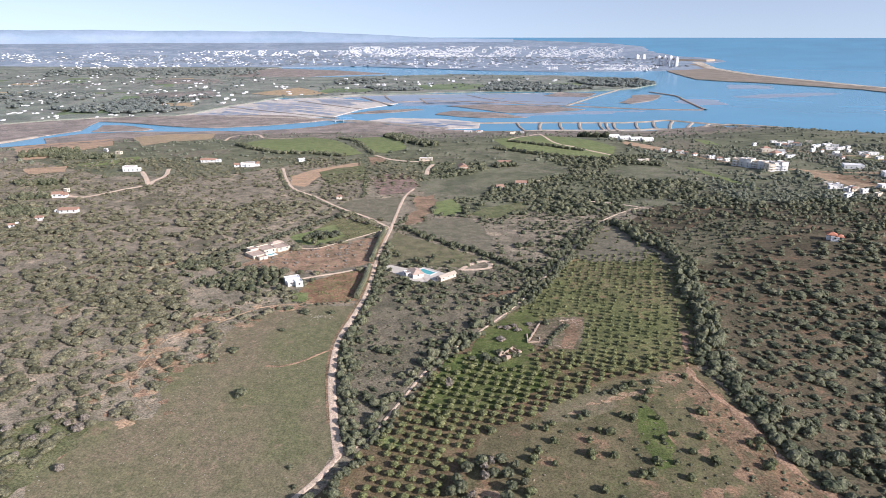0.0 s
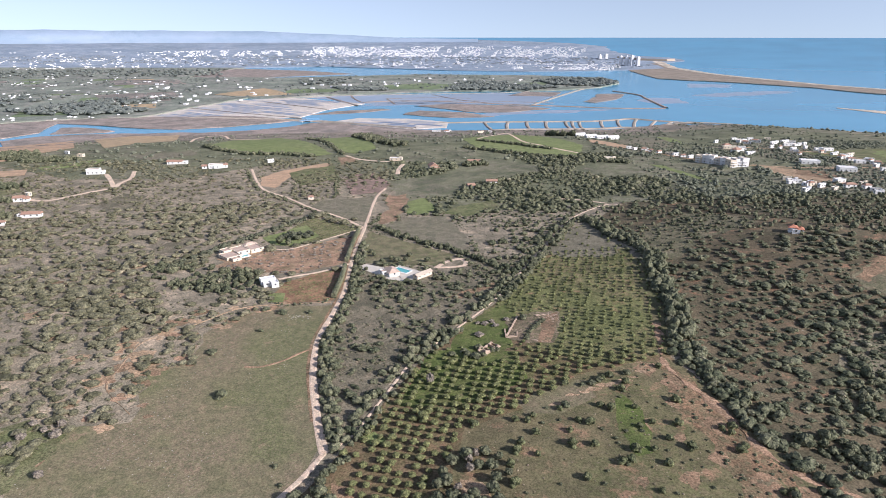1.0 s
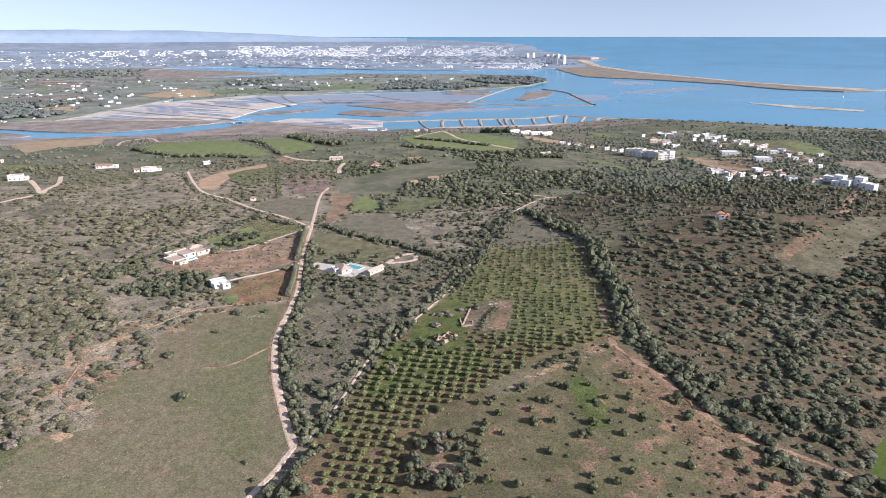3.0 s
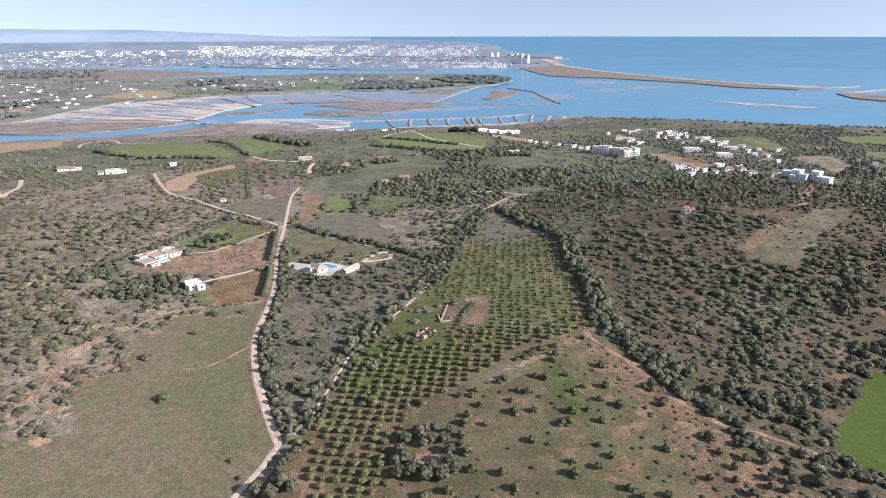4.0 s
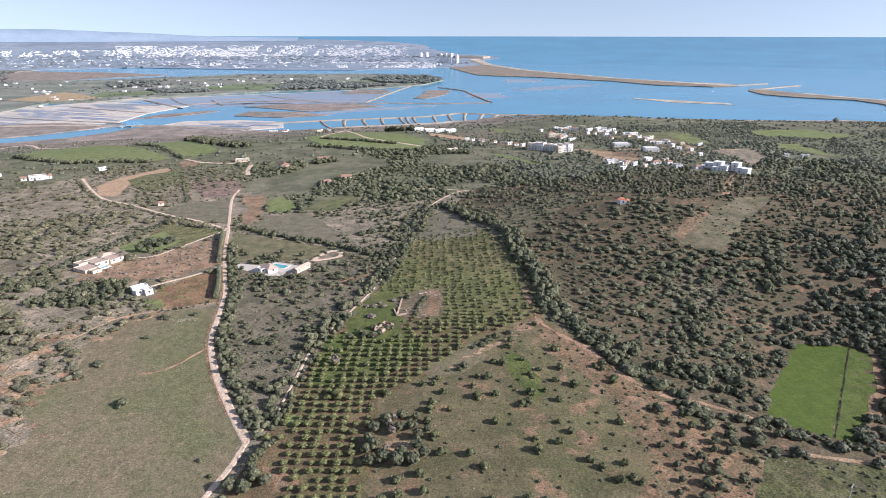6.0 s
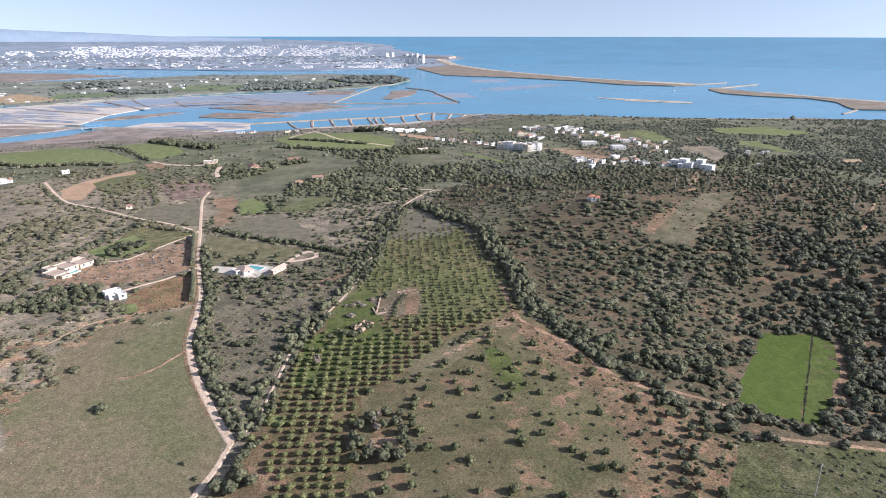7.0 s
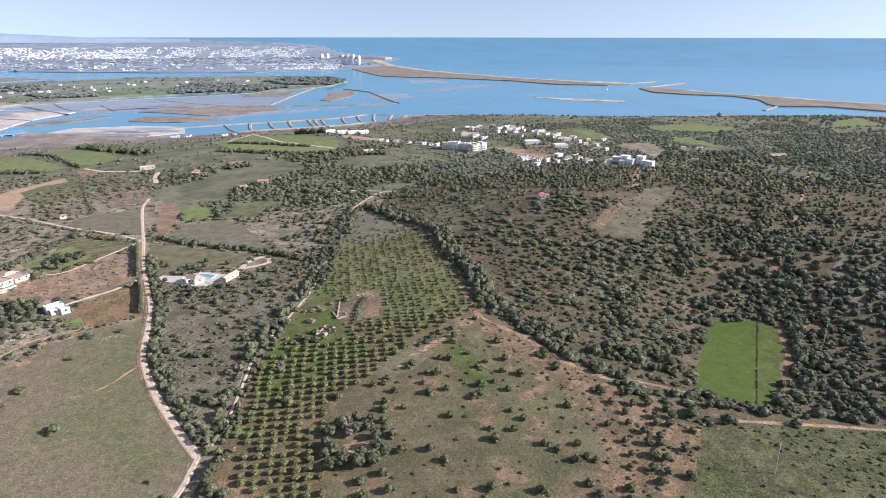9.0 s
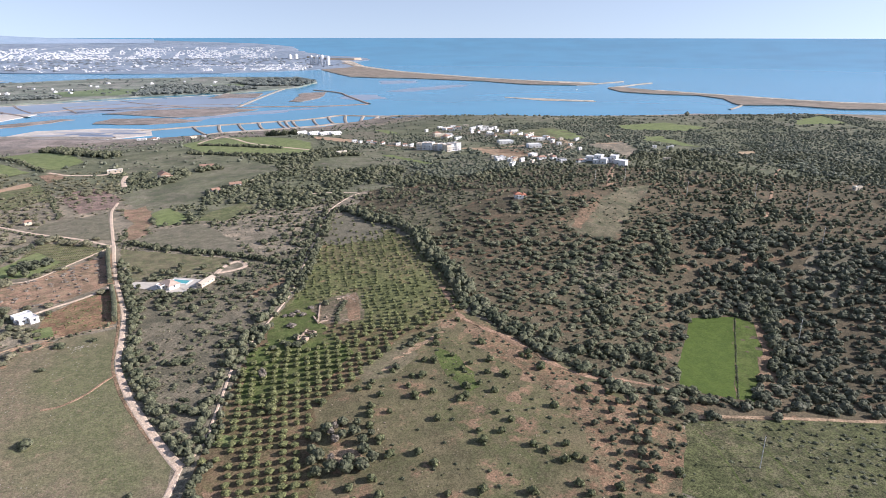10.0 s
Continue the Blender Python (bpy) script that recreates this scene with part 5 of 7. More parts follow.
def single_trees(name, kind, spots, material, label, category, group, seeds):
    """Trees as things of their own; alike ones share their meshes. spots: x, y, radius, height."""
    shapes = []
    for s in seeds:
        trunk, v, f = tree_shape(kind, s)
        shapes.append((trunk, mesh_of("crown", v, f, material)))
    firsts = {}
    for i, (x, y, r, h) in enumerate(spots):
        k = i % len(shapes)
        m = pose(x, y, float(land(x, y)) - 0.05, 0, 0, (i * 137.5) % 360)
        if k in firsts:
            root, r0, h0 = firsts[k]
            copy_thing(root, m @ Matrix.Diagonal((r / r0, r / r0, h / h0, 1)))
            continue
        root = tagged(new(name), label, category, group)
        for part_name, me in (("trunk", shapes[k][0]), ("crown", shapes[k][1])):
            new(part_name, me).parent = root
        root.matrix_basis = m @ Matrix.Diagonal((r, r, h, 1))
        firsts[k] = (root, r, h)


M_PASTURELEAF = leafy("wild_tree_leaf", (0.072, 0.086, 0.042), (0.192, 0.200, 0.108))
M_ORCHARDLEAF = leafy("young_olive_leaf", (0.118, 0.136, 0.058), (0.218, 0.232, 0.110))
M_TUSSOCK = leafy("tussock_leaf", (0.080, 0.090, 0.044), (0.240, 0.205, 0.140), (0.46, 0.37, 0.28), 0.3)
M_GREYTREE = leafy("grey_leaf", (0.19, 0.165, 0.14), (0.30, 0.26, 0.22))
HI = [crown(s, 8, 2, 80, leaf=0.12) for s in range(7)]
MID = [crown(20 + s, 7, 1, 50, leaf=0.14) for s in range(7)]
LOW = [crown(40 + s, 5, 1, 22, leaf=0.16) for s in range(7)]
FAR = [crown(50 + s, 2, 1, 8, 0.5, 0.18, 0.7) for s in range(7)]
SPECK = [crown(65 + s, 1, 1, 7, leaf=0.25) for s in range(5)]
TUFT = [crown(55 + s, 1, 1, 5, leaf=0.3) for s in range(5)]

# The orchard: rows parallel to the track, open round the ruin.
OPEN_GRASS = [(21, 256), (38, 259), (42, 251), (34, 228), (25, 226), (17, 225), (10, 229)]
U, W = Vector((0.310, 0.951)), Vector((0.930, -0.368))
ox, oy = [], []
rng_o = random.Random(4)
for i in range(-20, 48):
    for j in range(-30, 84):
        p = Vector((-30, 150)) + W * i * 3.9 + U * j * 3.55
        ox.append(p.x + rng_o.uniform(-0.35, 0.35))
        oy.append(p.y + rng_o.uniform(-0.45, 0.45))
        if p.y > 205:
            ox[-1] += rng_o.uniform(-0.8, 0.8)
            oy[-1] += rng_o.uniform(-0.8, 0.8)
ox, oy = np.array(ox), np.array(oy)
keep = inside(ox, oy, ORCHARD) & ~near_line(ox, oy, TRACK_C, 4.0) & ~inside(ox, oy, OPEN_GRASS) & ~inside(ox, oy, RUBBLE) & (np.hypot(ox - 26, oy - 220) > 9) & (np.hypot(ox - 11, oy - 147) > 11) & ~((ox < -24) & (oy < 158))
keep &= np.random.RandomState(3).uniform(0, 1, len(ox)) > np.where(oy > 338, 0.72, np.where(oy > 205, 0.14, 0.06))
ox, oy = ox[keep], oy[keep]
order = np.argsort(oy)
ox, oy = ox[order], oy[order]
orr = np.random.RandomState(5).uniform(1.25, 1.85, len(ox)) * np.where(oy > 215, 0.8, 1.0)
single_trees("orchard_tree", "olive", [(x, y, r, r * 0.86) for x, y, r in zip(ox[:300], oy[:300], orr[:300])], M_OLIVE, "small grey-green orchard tree on grassy soil", "tree", "orchard rows", (201, 202, 203, 204, 205))
scatter("orchard_trees", [crown(60 + s, 5, 1, 60, 0.55, 0.15, 0.7, 0.3, 0.4) for s in range(5)], ox[300:], oy[300:], orr[300:] * 0.86, orr[300:] * 0.76, M_ORCHARDLEAF, "rows of small orchard trees farther up", "orchard", 7)

M_LUSH = soil("lush_grass", (0.122, 0.150, 0.050), (0.150, 0.150, 0.066), (0.110, 0.138, 0.044), 0.05, 0.4, (0.185, 0.150, 0.085), 0.57, contrast=0.8)
M_ORCHARDUP = soil("upper_orchard_floor", (0.162, 0.170, 0.072), (0.205, 0.172, 0.095), (0.152, 0.157, 0.069), 0.022, 0.4, (0.26, 0.175, 0.105), 0.57)
patch("orchard_floor_2", [(16, 241), (35, 267), (83, 361), (111, 393), (118, 306), (108, 252), (94, 212), (60, 205), (40, 230)], M_ORCHARDUP, "green grassy floor of the upper orchard", "ground", 0.15, 7, rough=2.0, step=4)
patch("grass_patch", [(6, 216), (22, 212), (36, 222), (42, 252), (38, 264), (24, 252)], M_LUSH, "fresh green grass round the ruin", "ground", 0.2, 6, rough=2.5, step=4)

patch("dry_grass", [(70, 334), (83, 361), (111, 393), (117, 335), (104, 322), (86, 326)], M_FALLOW, "dry brown grass at the top of the orchard", "ground", 0.22, 6, rough=3.0, step=4)
patch("dry_grass", [(113, 318), (118, 306), (108, 252), (96, 215), (91, 216), (101, 254), (109, 300)], M_PASTURE, "dry worn strip beside the hedge", "ground", 0.2, 6, rough=1.6, step=3)
patch("grass_patch", [(3, 221), (18, 224), (37, 218), (37, 198), (25, 188), (8, 184), (-9, 186), (-4, 204)], M_LUSH, "lush green grass under the orchard rows", "ground", 0.2, 5, rough=2.2, step=3)
patch("bare_soil", [(-28, 152), (-19, 147), (-18, 138), (-27, 139)], M_HILLBARE, "reddish bare soil under orchard trees", "ground", 0.2, 4, rough=1.2, step=2)
patch("bare_soil", [(9, 149), (15, 147), (17, 141), (12, 139.5), (9, 143)], M_TANBARE, "bare tan soil among the carob clump", "ground", 0.2, 4, rough=0.8, step=2)
patch("grass_patch", [(64, 182), (67, 185), (71, 177), (69, 161), (67, 154), (62, 153), (60, 165)], M_LUSH, "fresh green grass in the pasture", "ground", 0.12, 4, rough=1.2, step=3)
patch("grass_patch", [(30, 184), (48, 192), (60, 196), (58, 184), (46, 176), (32, 176)], M_MEADOW, "greener turf along the orchard edge", "ground", 0.14, 5, rough=1.2, step=3)
patch("grass_patch", [(-22, 171), (-17, 174), (-13, 169), (-17, 167)], M_GREEN, "yellow-green grass among orchard trees", "ground", 0.2, 3, rough=0.8, step=2)
patch("bare_soil", [(13, 276), (24, 286), (37, 293), (38, 289), (28, 281), (18, 274)], M_HILLBARE, "bare reddish soil among scrub", "ground", 0.2, 4, rough=2.0, step=3)
rng_b = random.Random(12)
for k, c in enumerate(spline(PATH_3, 6.0)[3:-1] + spline(MEADOW[7:15], 6.5)):
    bx, by, br = c.x + rng_b.uniform(-5, 4), c.y + rng_b.uniform(-4, 4), rng_b.uniform(1.2, 3.2)
    patch("bare_soil", [(bx + br * math.cos(u * 0.9) * rng_b.uniform(0.6, 1.8), by + br * math.sin(u * 0.9) * rng_b.uniform(0.5, 1.2)) for u in range(7)], (M_TANBARE, M_HILLBARE, M_REDBARE)[k % 3], "worn bare earth beside a footpath", "ground", 0.15, 4, rough=0.7, step=0.9)
BARES = [(-126, 248, 6), (-109, 224, 5), (-107, 244, 4), (-104, 252, 5), (-149, 326, 6), (-139, 281, 6), (-157, 319, 7), (-118, 206, 5), (-104, 214, 6), (-112, 216, 4), (-118, 232, 4), (-132, 222, 4), (-98, 262, 4), (-122, 192, 4), (-170, 262, 5), (-180, 300, 6), (-150, 240, 4)]
for k, (bx, by, br) in enumerate(BARES):
    patch("bare_soil", [(bx + br * math.cos(u * 0.9) * (1.5 if u % 2 else 0.8), by + br * 0.8 * math.sin(u * 0.9) * (1.2 if u % 3 else 0.7)) for u in range(7)], M_TANBARE if k % 3 else M_HILLBARE, "bare tan earth between maquis bushes", "ground", 0.13, 4, rough=1.2, step=1.0)
for k, (bx, by, br) in enumerate(((88, 190, 4), (84, 178, 3), (92, 166, 4), (86, 150, 3), (95, 140, 4), (104, 134, 4), (78, 160, 2), (74, 142, 3), (90, 124, 3), (100, 118, 4), (68, 130, 2), (60, 142, 2), (112, 122, 4), (82, 200, 4), (70, 190, 2.5))):
    patch("bare_soil", [(bx + br * math.cos(u * 0.9) * (1.5 if u % 2 else 0.7), by + br * math.sin(u * 0.9) * (1.3 if u % 3 else 0.6)) for u in range(7)], M_HILLBARE, "bare reddish earth in dry pasture", "ground", 0.14, 4, rough=0.9, step=0.9)
patch("bare_soil", [(-155, 342), (-140, 350), (-134, 374), (-142, 386), (-152, 364)], M_GREY, "pale bare strip above the farmhouse", "ground", 0.2, 7, rough=3.0, step=4)
patch("bare_soil", [(-237, 474), (-229, 503), (-209, 494), (-201, 460), (-216, 440)], M_GREY, "grey bare clearing in the maquis", "ground", 0.2, 9, rough=4.0, step=5)

# Bushes and trees of the near pasture, and others that stand clear.
px, py, rng_p = jitter(-10, 160, 40, 215, 5.6, 5)
ok = inside(px, py, PASTURE) & ~inside(px, py, ORCHARD) & (np.hypot(px - 11, py - 147) > 11) & ~near_line(px, py, RED_BAND, 2) & (rng_p.uniform(0, 1, len(px)) < np.where(px > 62, 0.72, 0.40))
px, py = px[ok], py[ok]
big = rng_p.uniform(0, 1, len(px)) < np.where(px > 75, 0.25, 0.55)
pr = np.where(big, rng_p.uniform(1.2, 2.0, len(px)), rng_p.uniform(0.45, 0.95, len(px)))
single_trees("bush", "bush", [(x, y, r, r * 0.75) for x, y, r, g in zip(px, py, pr, big) if not g], M_TREE, "low round dark bush in dry pasture", "bush", "pasture bushes", (301, 302, 303, 304, 305, 306))
single_trees("wild_tree", "bush", [(x, y, r, r * 1.2) for x, y, r, g in zip(px, py, pr, big) if g], M_PASTURELEAF, "small grey-green wild tree in dry pasture", "tree", "pasture trees", (307, 308, 309, 310))
sx, sy, rs = jitter(60, 120, 78, 206, 3.3, 45)
ok = inside(sx, sy, RED_SLOPE) & ~near_line(sx, sy, RED_BAND, 1.2) & (rs.uniform(0, 1, len(sx)) < 0.36)
single_trees("bush", "bush", [(x, y, r, r * 0.62) for x, y, r in zip(sx[ok], sy[ok], rs.uniform(0.45, 1.05, ok.sum()))], M_TREE, "small dark cushion bush on red soil", "bush", "slope bushes", (361, 362, 363, 364))
SLOPE_TREES = [(88, 118, 1.5), (98, 121, 1.6), (106, 115, 2.0), (107, 110, 1.8), (118.5, 111, 2.8), (122, 113, 2.0), (130, 114, 2.0), (96, 110, 1.8), (87, 109, 1.5), (99, 134, 1.9), (108, 130, 2.2), (93, 105, 2.0), (96, 103, 1.9), (99, 106, 1.7), (90, 100, 2.0), (92, 97, 1.8), (103, 112, 1.6), (111, 113, 1.9), (113, 117, 2.0), (101, 98, 1.6), (98, 128, 1.5), (95, 116, 1.4), (104, 124, 1.7), (84, 103, 1.4), (109, 122, 1.8), (85, 95, 1.8), (88, 92, 1.6), (80, 99, 1.2)]
single_trees("carob_tree", "carob", [(x, y, r, r * 1.05) for x, y, r in SLOPE_TREES], M_TREE, "dark round carob tree on red soil", "tree", "slope trees", (371, 372, 373, 374))
CLUMP = [(7, 155.3, 2.4), (11.3, 157.5, 2.6), (14.5, 152.5, 2.2), (18.5, 152, 2.4), (17.5, 142.5, 2.6), (5, 147.3, 2.6), (6.2, 140.5, 2.8), (9.8, 137.6, 3.0), (14.4, 136.5, 2.8), (2, 141, 2.4), (2.3, 146.2, 2.2), (17, 158.4, 2.2), (19, 147, 2.2), (18.6, 138, 2.4), (4, 151, 2.2), (21, 156, 1.7), (23, 149, 1.6), (12, 141, 2.4)]
single_trees("carob_tree", "carob", [(x, y, r, r * 1.1) for x, y, r in CLUMP], M_TREE, "dark carob tree in a dense clump", "tree", "carob clump", (311, 312, 313))
single_trees("almond_tree", "carob", [(12, 152, 1.9, 2.2), (12, 156, 1.7, 2.2), (14.2, 158.2, 1.6, 2.0), (8, 145, 1.5, 1.8), (2, 199, 2.0, 3.2)], M_GREYTREE, "bare grey almond tree", "tree", "grey trees", (321, 322))
LONE = [(58.6, 191.6, 1.9, 1.7), (62, 194, 1.8, 1.5), (66.5, 196, 1.7, 1.4), (73, 197.4, 1.9, 1.7), (46.4, 179.6, 1.9, 1.8), (55, 191, 1.5, 1.2), (-71.5, 197, 2.6, 2.4), (-68, 244, 1.6, 1.4), (-83, 226, 2.6, 1.7), (-62, 262, 2.6, 2.0), (-70, 265, 2.2, 1.6), (-78, 262, 2.4, 1.6), (-50, 262, 1.6, 1.5), (-46, 160, 1.2, 1.0), (-43, 152, 1.0, 0.9)]
single_trees("almond_tree", "carob", [(-128, 169, 2.0, 2.0), (-127, 174, 1.8, 1.9), (-117, 175, 2.2, 2.4), (-129, 162, 1.6, 1.6), (-113, 157, 1.8, 2.0), (-139, 174, 2.0, 1.9), (-118, 181, 1.8, 1.8), (-127, 181, 1.7, 1.6), (-122, 178, 1.5, 1.5)], M_GREYTREE, "grey half-bare tree in green grass", "tree", "grey trees", (323, 324))
single_trees("garden_tree", "carob", [(-28, 317, 1.6, 1.7), (-20, 328, 2.2, 2.2), (-12, 329, 2.4, 2.4), (-7, 331, 2.0, 2.2), (-24, 300, 2.2, 2.0), (-15, 295, 2.4, 2.0), (-4, 295, 2.4, 2.0), (5, 329, 2.2, 2.2), (-19, 297, 2.0, 1.8), (-10, 294, 2.2, 1.9), (10, 300, 2.0, 1.8), (-30, 309, 2.0, 1.7), (-83, 366, 3.0, 3.4), (-77, 363, 2.6, 3.0), (-86, 304, 2.8, 2.8), (-90, 303, 2.4, 2.6), (-83, 308, 2.4, 2.6), (-80, 288, 2.0, 2.2), (-66, 300, 1.8, 1.6), (-73, 373, 2.6, 2.4), (-80, 384, 2.2, 2.2), (-27, 346, 1.8, 2.2), (-25, 340, 1.8, 2.0), (-15, 334, 2.0, 1.9), (-5, 338, 2.2, 2.2), (-27, 297, 2.2, 1.9), (-18, 290, 2.4, 2.0), (-12, 286, 2.4, 1.9), (-23, 286, 2.2, 1.7), (-29, 293, 2.0, 1.7), (-120, 323, 2.4, 2.2), (-109, 318, 2.6, 2.4), (-102, 313, 2.4, 2.4), (-92, 310, 2.6, 2.8)], M_TREE, "dark green garden tree by the houses", "tree", "garden trees", (341, 342, 343))
FORK = [(-37.9, 145, 2.8), (-31.1, 146.5, 3.0), (-28.8, 156.2, 2.2), (-26.8, 159, 2.0), (-30.6, 154.6, 2.0), (-31.4, 151, 2.2), (-28, 143.6, 2.4), (-34, 142.5, 2.8), (-24.3, 160.4, 1.6), (-40, 139, 2.4)]
single_trees("carob_tree", "carob", [(x, y, r, r * 1.05) for x, y, r in FORK], M_TREE, "tall dark carob tree beside the dirt road", "tree", "roadside trees", (381, 382, 383))
single_trees("mastic_bush", "bush", LONE, M_TREE, "dark mastic bush standing in open grass", "bush", "meadow bushes", (331, 332, 333))

single_trees("olive_tree", "carob", [(-1, 178, 2.6, 2.7), (1, 181, 1.8, 2.0)], M_OLIVE, "large light-green tree in the orchard", "tree", "", (351, 352))
single_trees("grey_bush", "bush", [(23.5, 233.6, 2.4, 1.5), (27, 244, 2.0, 1.4), (31.3, 241.5, 1.8, 1.3), (36.5, 247, 1.8, 1.3), (30, 246, 1.6, 1.1), (24, 245, 1.5, 1.1)], M_GREYTREE, "grey leafless bush by the ruined court", "bush", "bushes by the ruin", (356, 357))
single_trees("ruin_bush", "bush", [(43.8, 247.4, 2.2, 2.2), (52, 245, 1.6, 1.1), (50.5, 243, 1.5, 1.2), (49, 241, 1.7, 1.2), (47.5, 239, 1.6, 1.1), (46, 236.5, 1.6, 1.2), (44.3, 234, 1.5, 1.0), (43, 231, 1.5, 1.1), (42, 228, 1.7, 1.4), (20, 215, 2.4, 2.0), (17, 217, 2.2, 2.0), (23, 216, 1.6, 1.5)], M_TREE, "dark bush on the rubble of the court", "bush", "bushes by the ruin", (358, 359))
single_trees("ruin_bush", "bush", [(29, 220, 1.6, 1.2), (22, 222, 2.2, 1.8), (16, 220, 1.8, 1.6), (11, 218, 2.0, 1.6), (27, 219, 1.4, 1.6)], M_TREE, "dark bush growing by the ruined walls", "bush", "bushes by the ruin", (353, 354, 355))

# ---- hedges and woods ----
def hedge(name, pts, width, step, size, material, label, protos, seed, tall=1.1):
    line = spline(pts, step)
    rng = np.random.RandomState(seed)
    x, y = [], []
    for c in line:
        for _ in range(max(1, int(width / 2.2))):
            if rng.uniform() < 0.86:
                x.append(c.x + rng.uniform(-width, width) / 2)
                y.append(c.y + rng.uniform(-width, width) / 2)
    x, y = np.array(x), np.array(y)
    ok = ~near_line(x, y, ROAD_A, 1.9) & ~near_line(x, y, ROAD_B, 1.9) & (~near_line(x, y, TRACK_C, 1.2) | (clumpy(x, y, 0.2, 2) > 0.40))
    x, y = x[ok], y[ok]
    r = rng.uniform(*size, len(x))
    scatter(name, protos, x, y, r, r * tall * rng.uniform(0.85, 1.25, len(x)), material, label, "hedge", seed)


HEDGE_R = [(114, 398), (118, 362), (127, 322), (117, 279), (112, 247), (103, 222), (100, 201), (103, 183), (110, 164), (119, 148), (128, 135)]
hedge("hedge", HEDGE_R[:6], 8, 2.1, (1.6, 2.9), M_TREE, "tall dark hedge of wild trees", HI, 51, 1.3)
hedge("hedge", [(104, 217), (102, 199), (104, 176), (106, 156), (110, 141), (114, 128)], 7, 2.4, (1.4, 2.8), M_TREE, "broad belt of dark wild trees", HI, 52, 0.9)
hedge("hedge", [(x + 1.9, y - 1.8) for x, y in TRACK_C[1:8]], 2.6, 2.0, (0.9, 1.9), M_TREE, "hedge of scrub along the narrow track", HI, 53)
hedge("hedge", [(x - 0.3, y) for x, y in TRACK_C[1:9]], 2.4, 1.5, (0.9, 1.8), M_TREE, "scrub arching over the narrow track", HI, 73)
hedge("hedge", [(x - 2.3, y + 1.4) for x, y in TRACK_C[1:12]], 3.6, 1.8, (1.1, 2.4), M_TREE, "tall scrub hedge above the narrow track", HI, 54, 1.2)
hedge("hedge", [(x + 3.2, y) for x, y in TRACK_C[8:12]], 5, 2.4, (1.3, 2.4), M_TREE, "dark hedge at the top of the orchard", MID, 55)
hedge("hedge", [(-25, 398), (-8, 376), (27, 340), (44, 316), (51, 298)], 4.5, 2.2, (1.3, 2.5), M_TREE, "dark hedge between fallow and garden", MID, 56)
hedge("hedge", [(-131, 322), (-120, 346), (-110, 366), (-94, 391), (-72, 425)], 4.5, 1.8, (1.3, 2.2), M_DARKLEAF, "long dark hedge above the farmhouse", MID, 57)
hedge("grove", [(-82, 376), (-76, 380), (-68, 382)], 8, 2.0, (1.6, 3.0), M_DARKLEAF, "clump of dark trees on the garden lawn", MID, 74, 1.1)
for gx, gy, gw, gn in GROVES + [(18, 573, 9, 81), (59, 604, 9, 82), (46, 500, 7, 83), (65, 515, 8, 84), (30, 590, 8, 85), (74, 528, 8, 86)]:
    hedge("grove", [(gx - gw, gy - 3), (gx, gy + 2), (gx + gw, gy)], gw * 0.8, 3.2, (1.8, 3.6), M_TREE, "grove of tall dark trees beside the houses", LOW, 900 + gn, 1.2)


def clipped_hedge(pts, w, h, label, seed):
    """A hedge clipped to a long block, with an uneven leafy skin."""
    line, v, q = spline(pts, 0.7), [], []
    rng = random.Random(seed)
    prof = ((-1.0, -0.1), (-1.05, 0.45), (-0.9, 0.92), (-0.45, 1.0), (0.1, 1.02), (0.55, 0.98), (0.92, 0.9), (1.05, 0.45), (1.0, -0.1))
    for k, c in enumerate(line):
        d = (line[min(k + 1, len(line) - 1)] - line[max(k - 1, 0)]).normalized()
        n = Vector((d.y, -d.x, 0))
        g = 1 + 0.12 * noise.noise(c * 0.2)
        for a, z in prof:
            x, y = c.x + n.x * a * w / 2 + rng.uniform(-0.18, 0.18), c.y + n.y * a * w / 2 + rng.uniform(-0.18, 0.18)
            v.append((x, y, float(land(x, y)) + z * h * g + rng.uniform(-0.12, 0.12)))
        if k:
            q += [(9 * k - 9 + u, 9 * k - 8 + u, 9 * k + 1 + u, 9 * k + u) for u in range(8)]
    for e in (0, 9 * (len(line) - 1)):
        q += [(e, e + u, e + u + 1, e + 8)[:: 1 if e == 0 else -1] for u in range(1, 7)]
    root = tagged(new("clipped_hedge"), label, "hedge", "clipped hedges")
    ob = new("foliage", mesh_of("foliage", v, np.array(q)[:, ::-1], M_TREE))
    ob.parent = root


clipped_hedge([(-41.2, 279), (-39.9, 301), (-39.7, 322)], 2.0, 2.6, "tall clipped green hedge along the dirt road", 58)
clipped_hedge([(-39.8, 331), (-38.8, 367), (-37.4, 388)], 2.0, 2.6, "tall clipped green hedge along the dirt road", 59)
hedge("hedge", [(x - 3.5, y - 2) for x, y in ROAD_B], 3, 2.6, (0.9, 1.6), M_TREE, "scrub hedge beside the lane", LOW, 60)
hedge("hedge", [(x + 4.4, y) for x, y in ROAD_A[3:12]], 4.5, 1.7, (0.9, 2.1), M_TREE, "scrub edge along the dirt road", HI, 61)
hedge("hedge", [(-36, 277), (-59, 271), (-70, 273)], 2, 1.6, (0.6, 1.0), M_TREE, "low hedge at the end of the red plot", MID, 62)
hedge("hedge", [(-236, 735), (-212, 705), (-172, 676), (-138, 674), (-104, 657)], 7, 3.4, (1.8, 3.4), M_TREE, "dark tree line in green fields", LOW, 63)
hedge("hedge", [(-140, 860), (-112, 790), (-84, 700), (-74, 672)], 5, 3.4, (1.6, 2.8), M_TREE, "dark tree line in green fields", LOW, 64)
hedge("hedge", [(80, 760), (120, 720), (150, 690)], 6, 3.2, (2.0, 3.2), M_TREE, "dark hedge across a green field", LOW, 65)
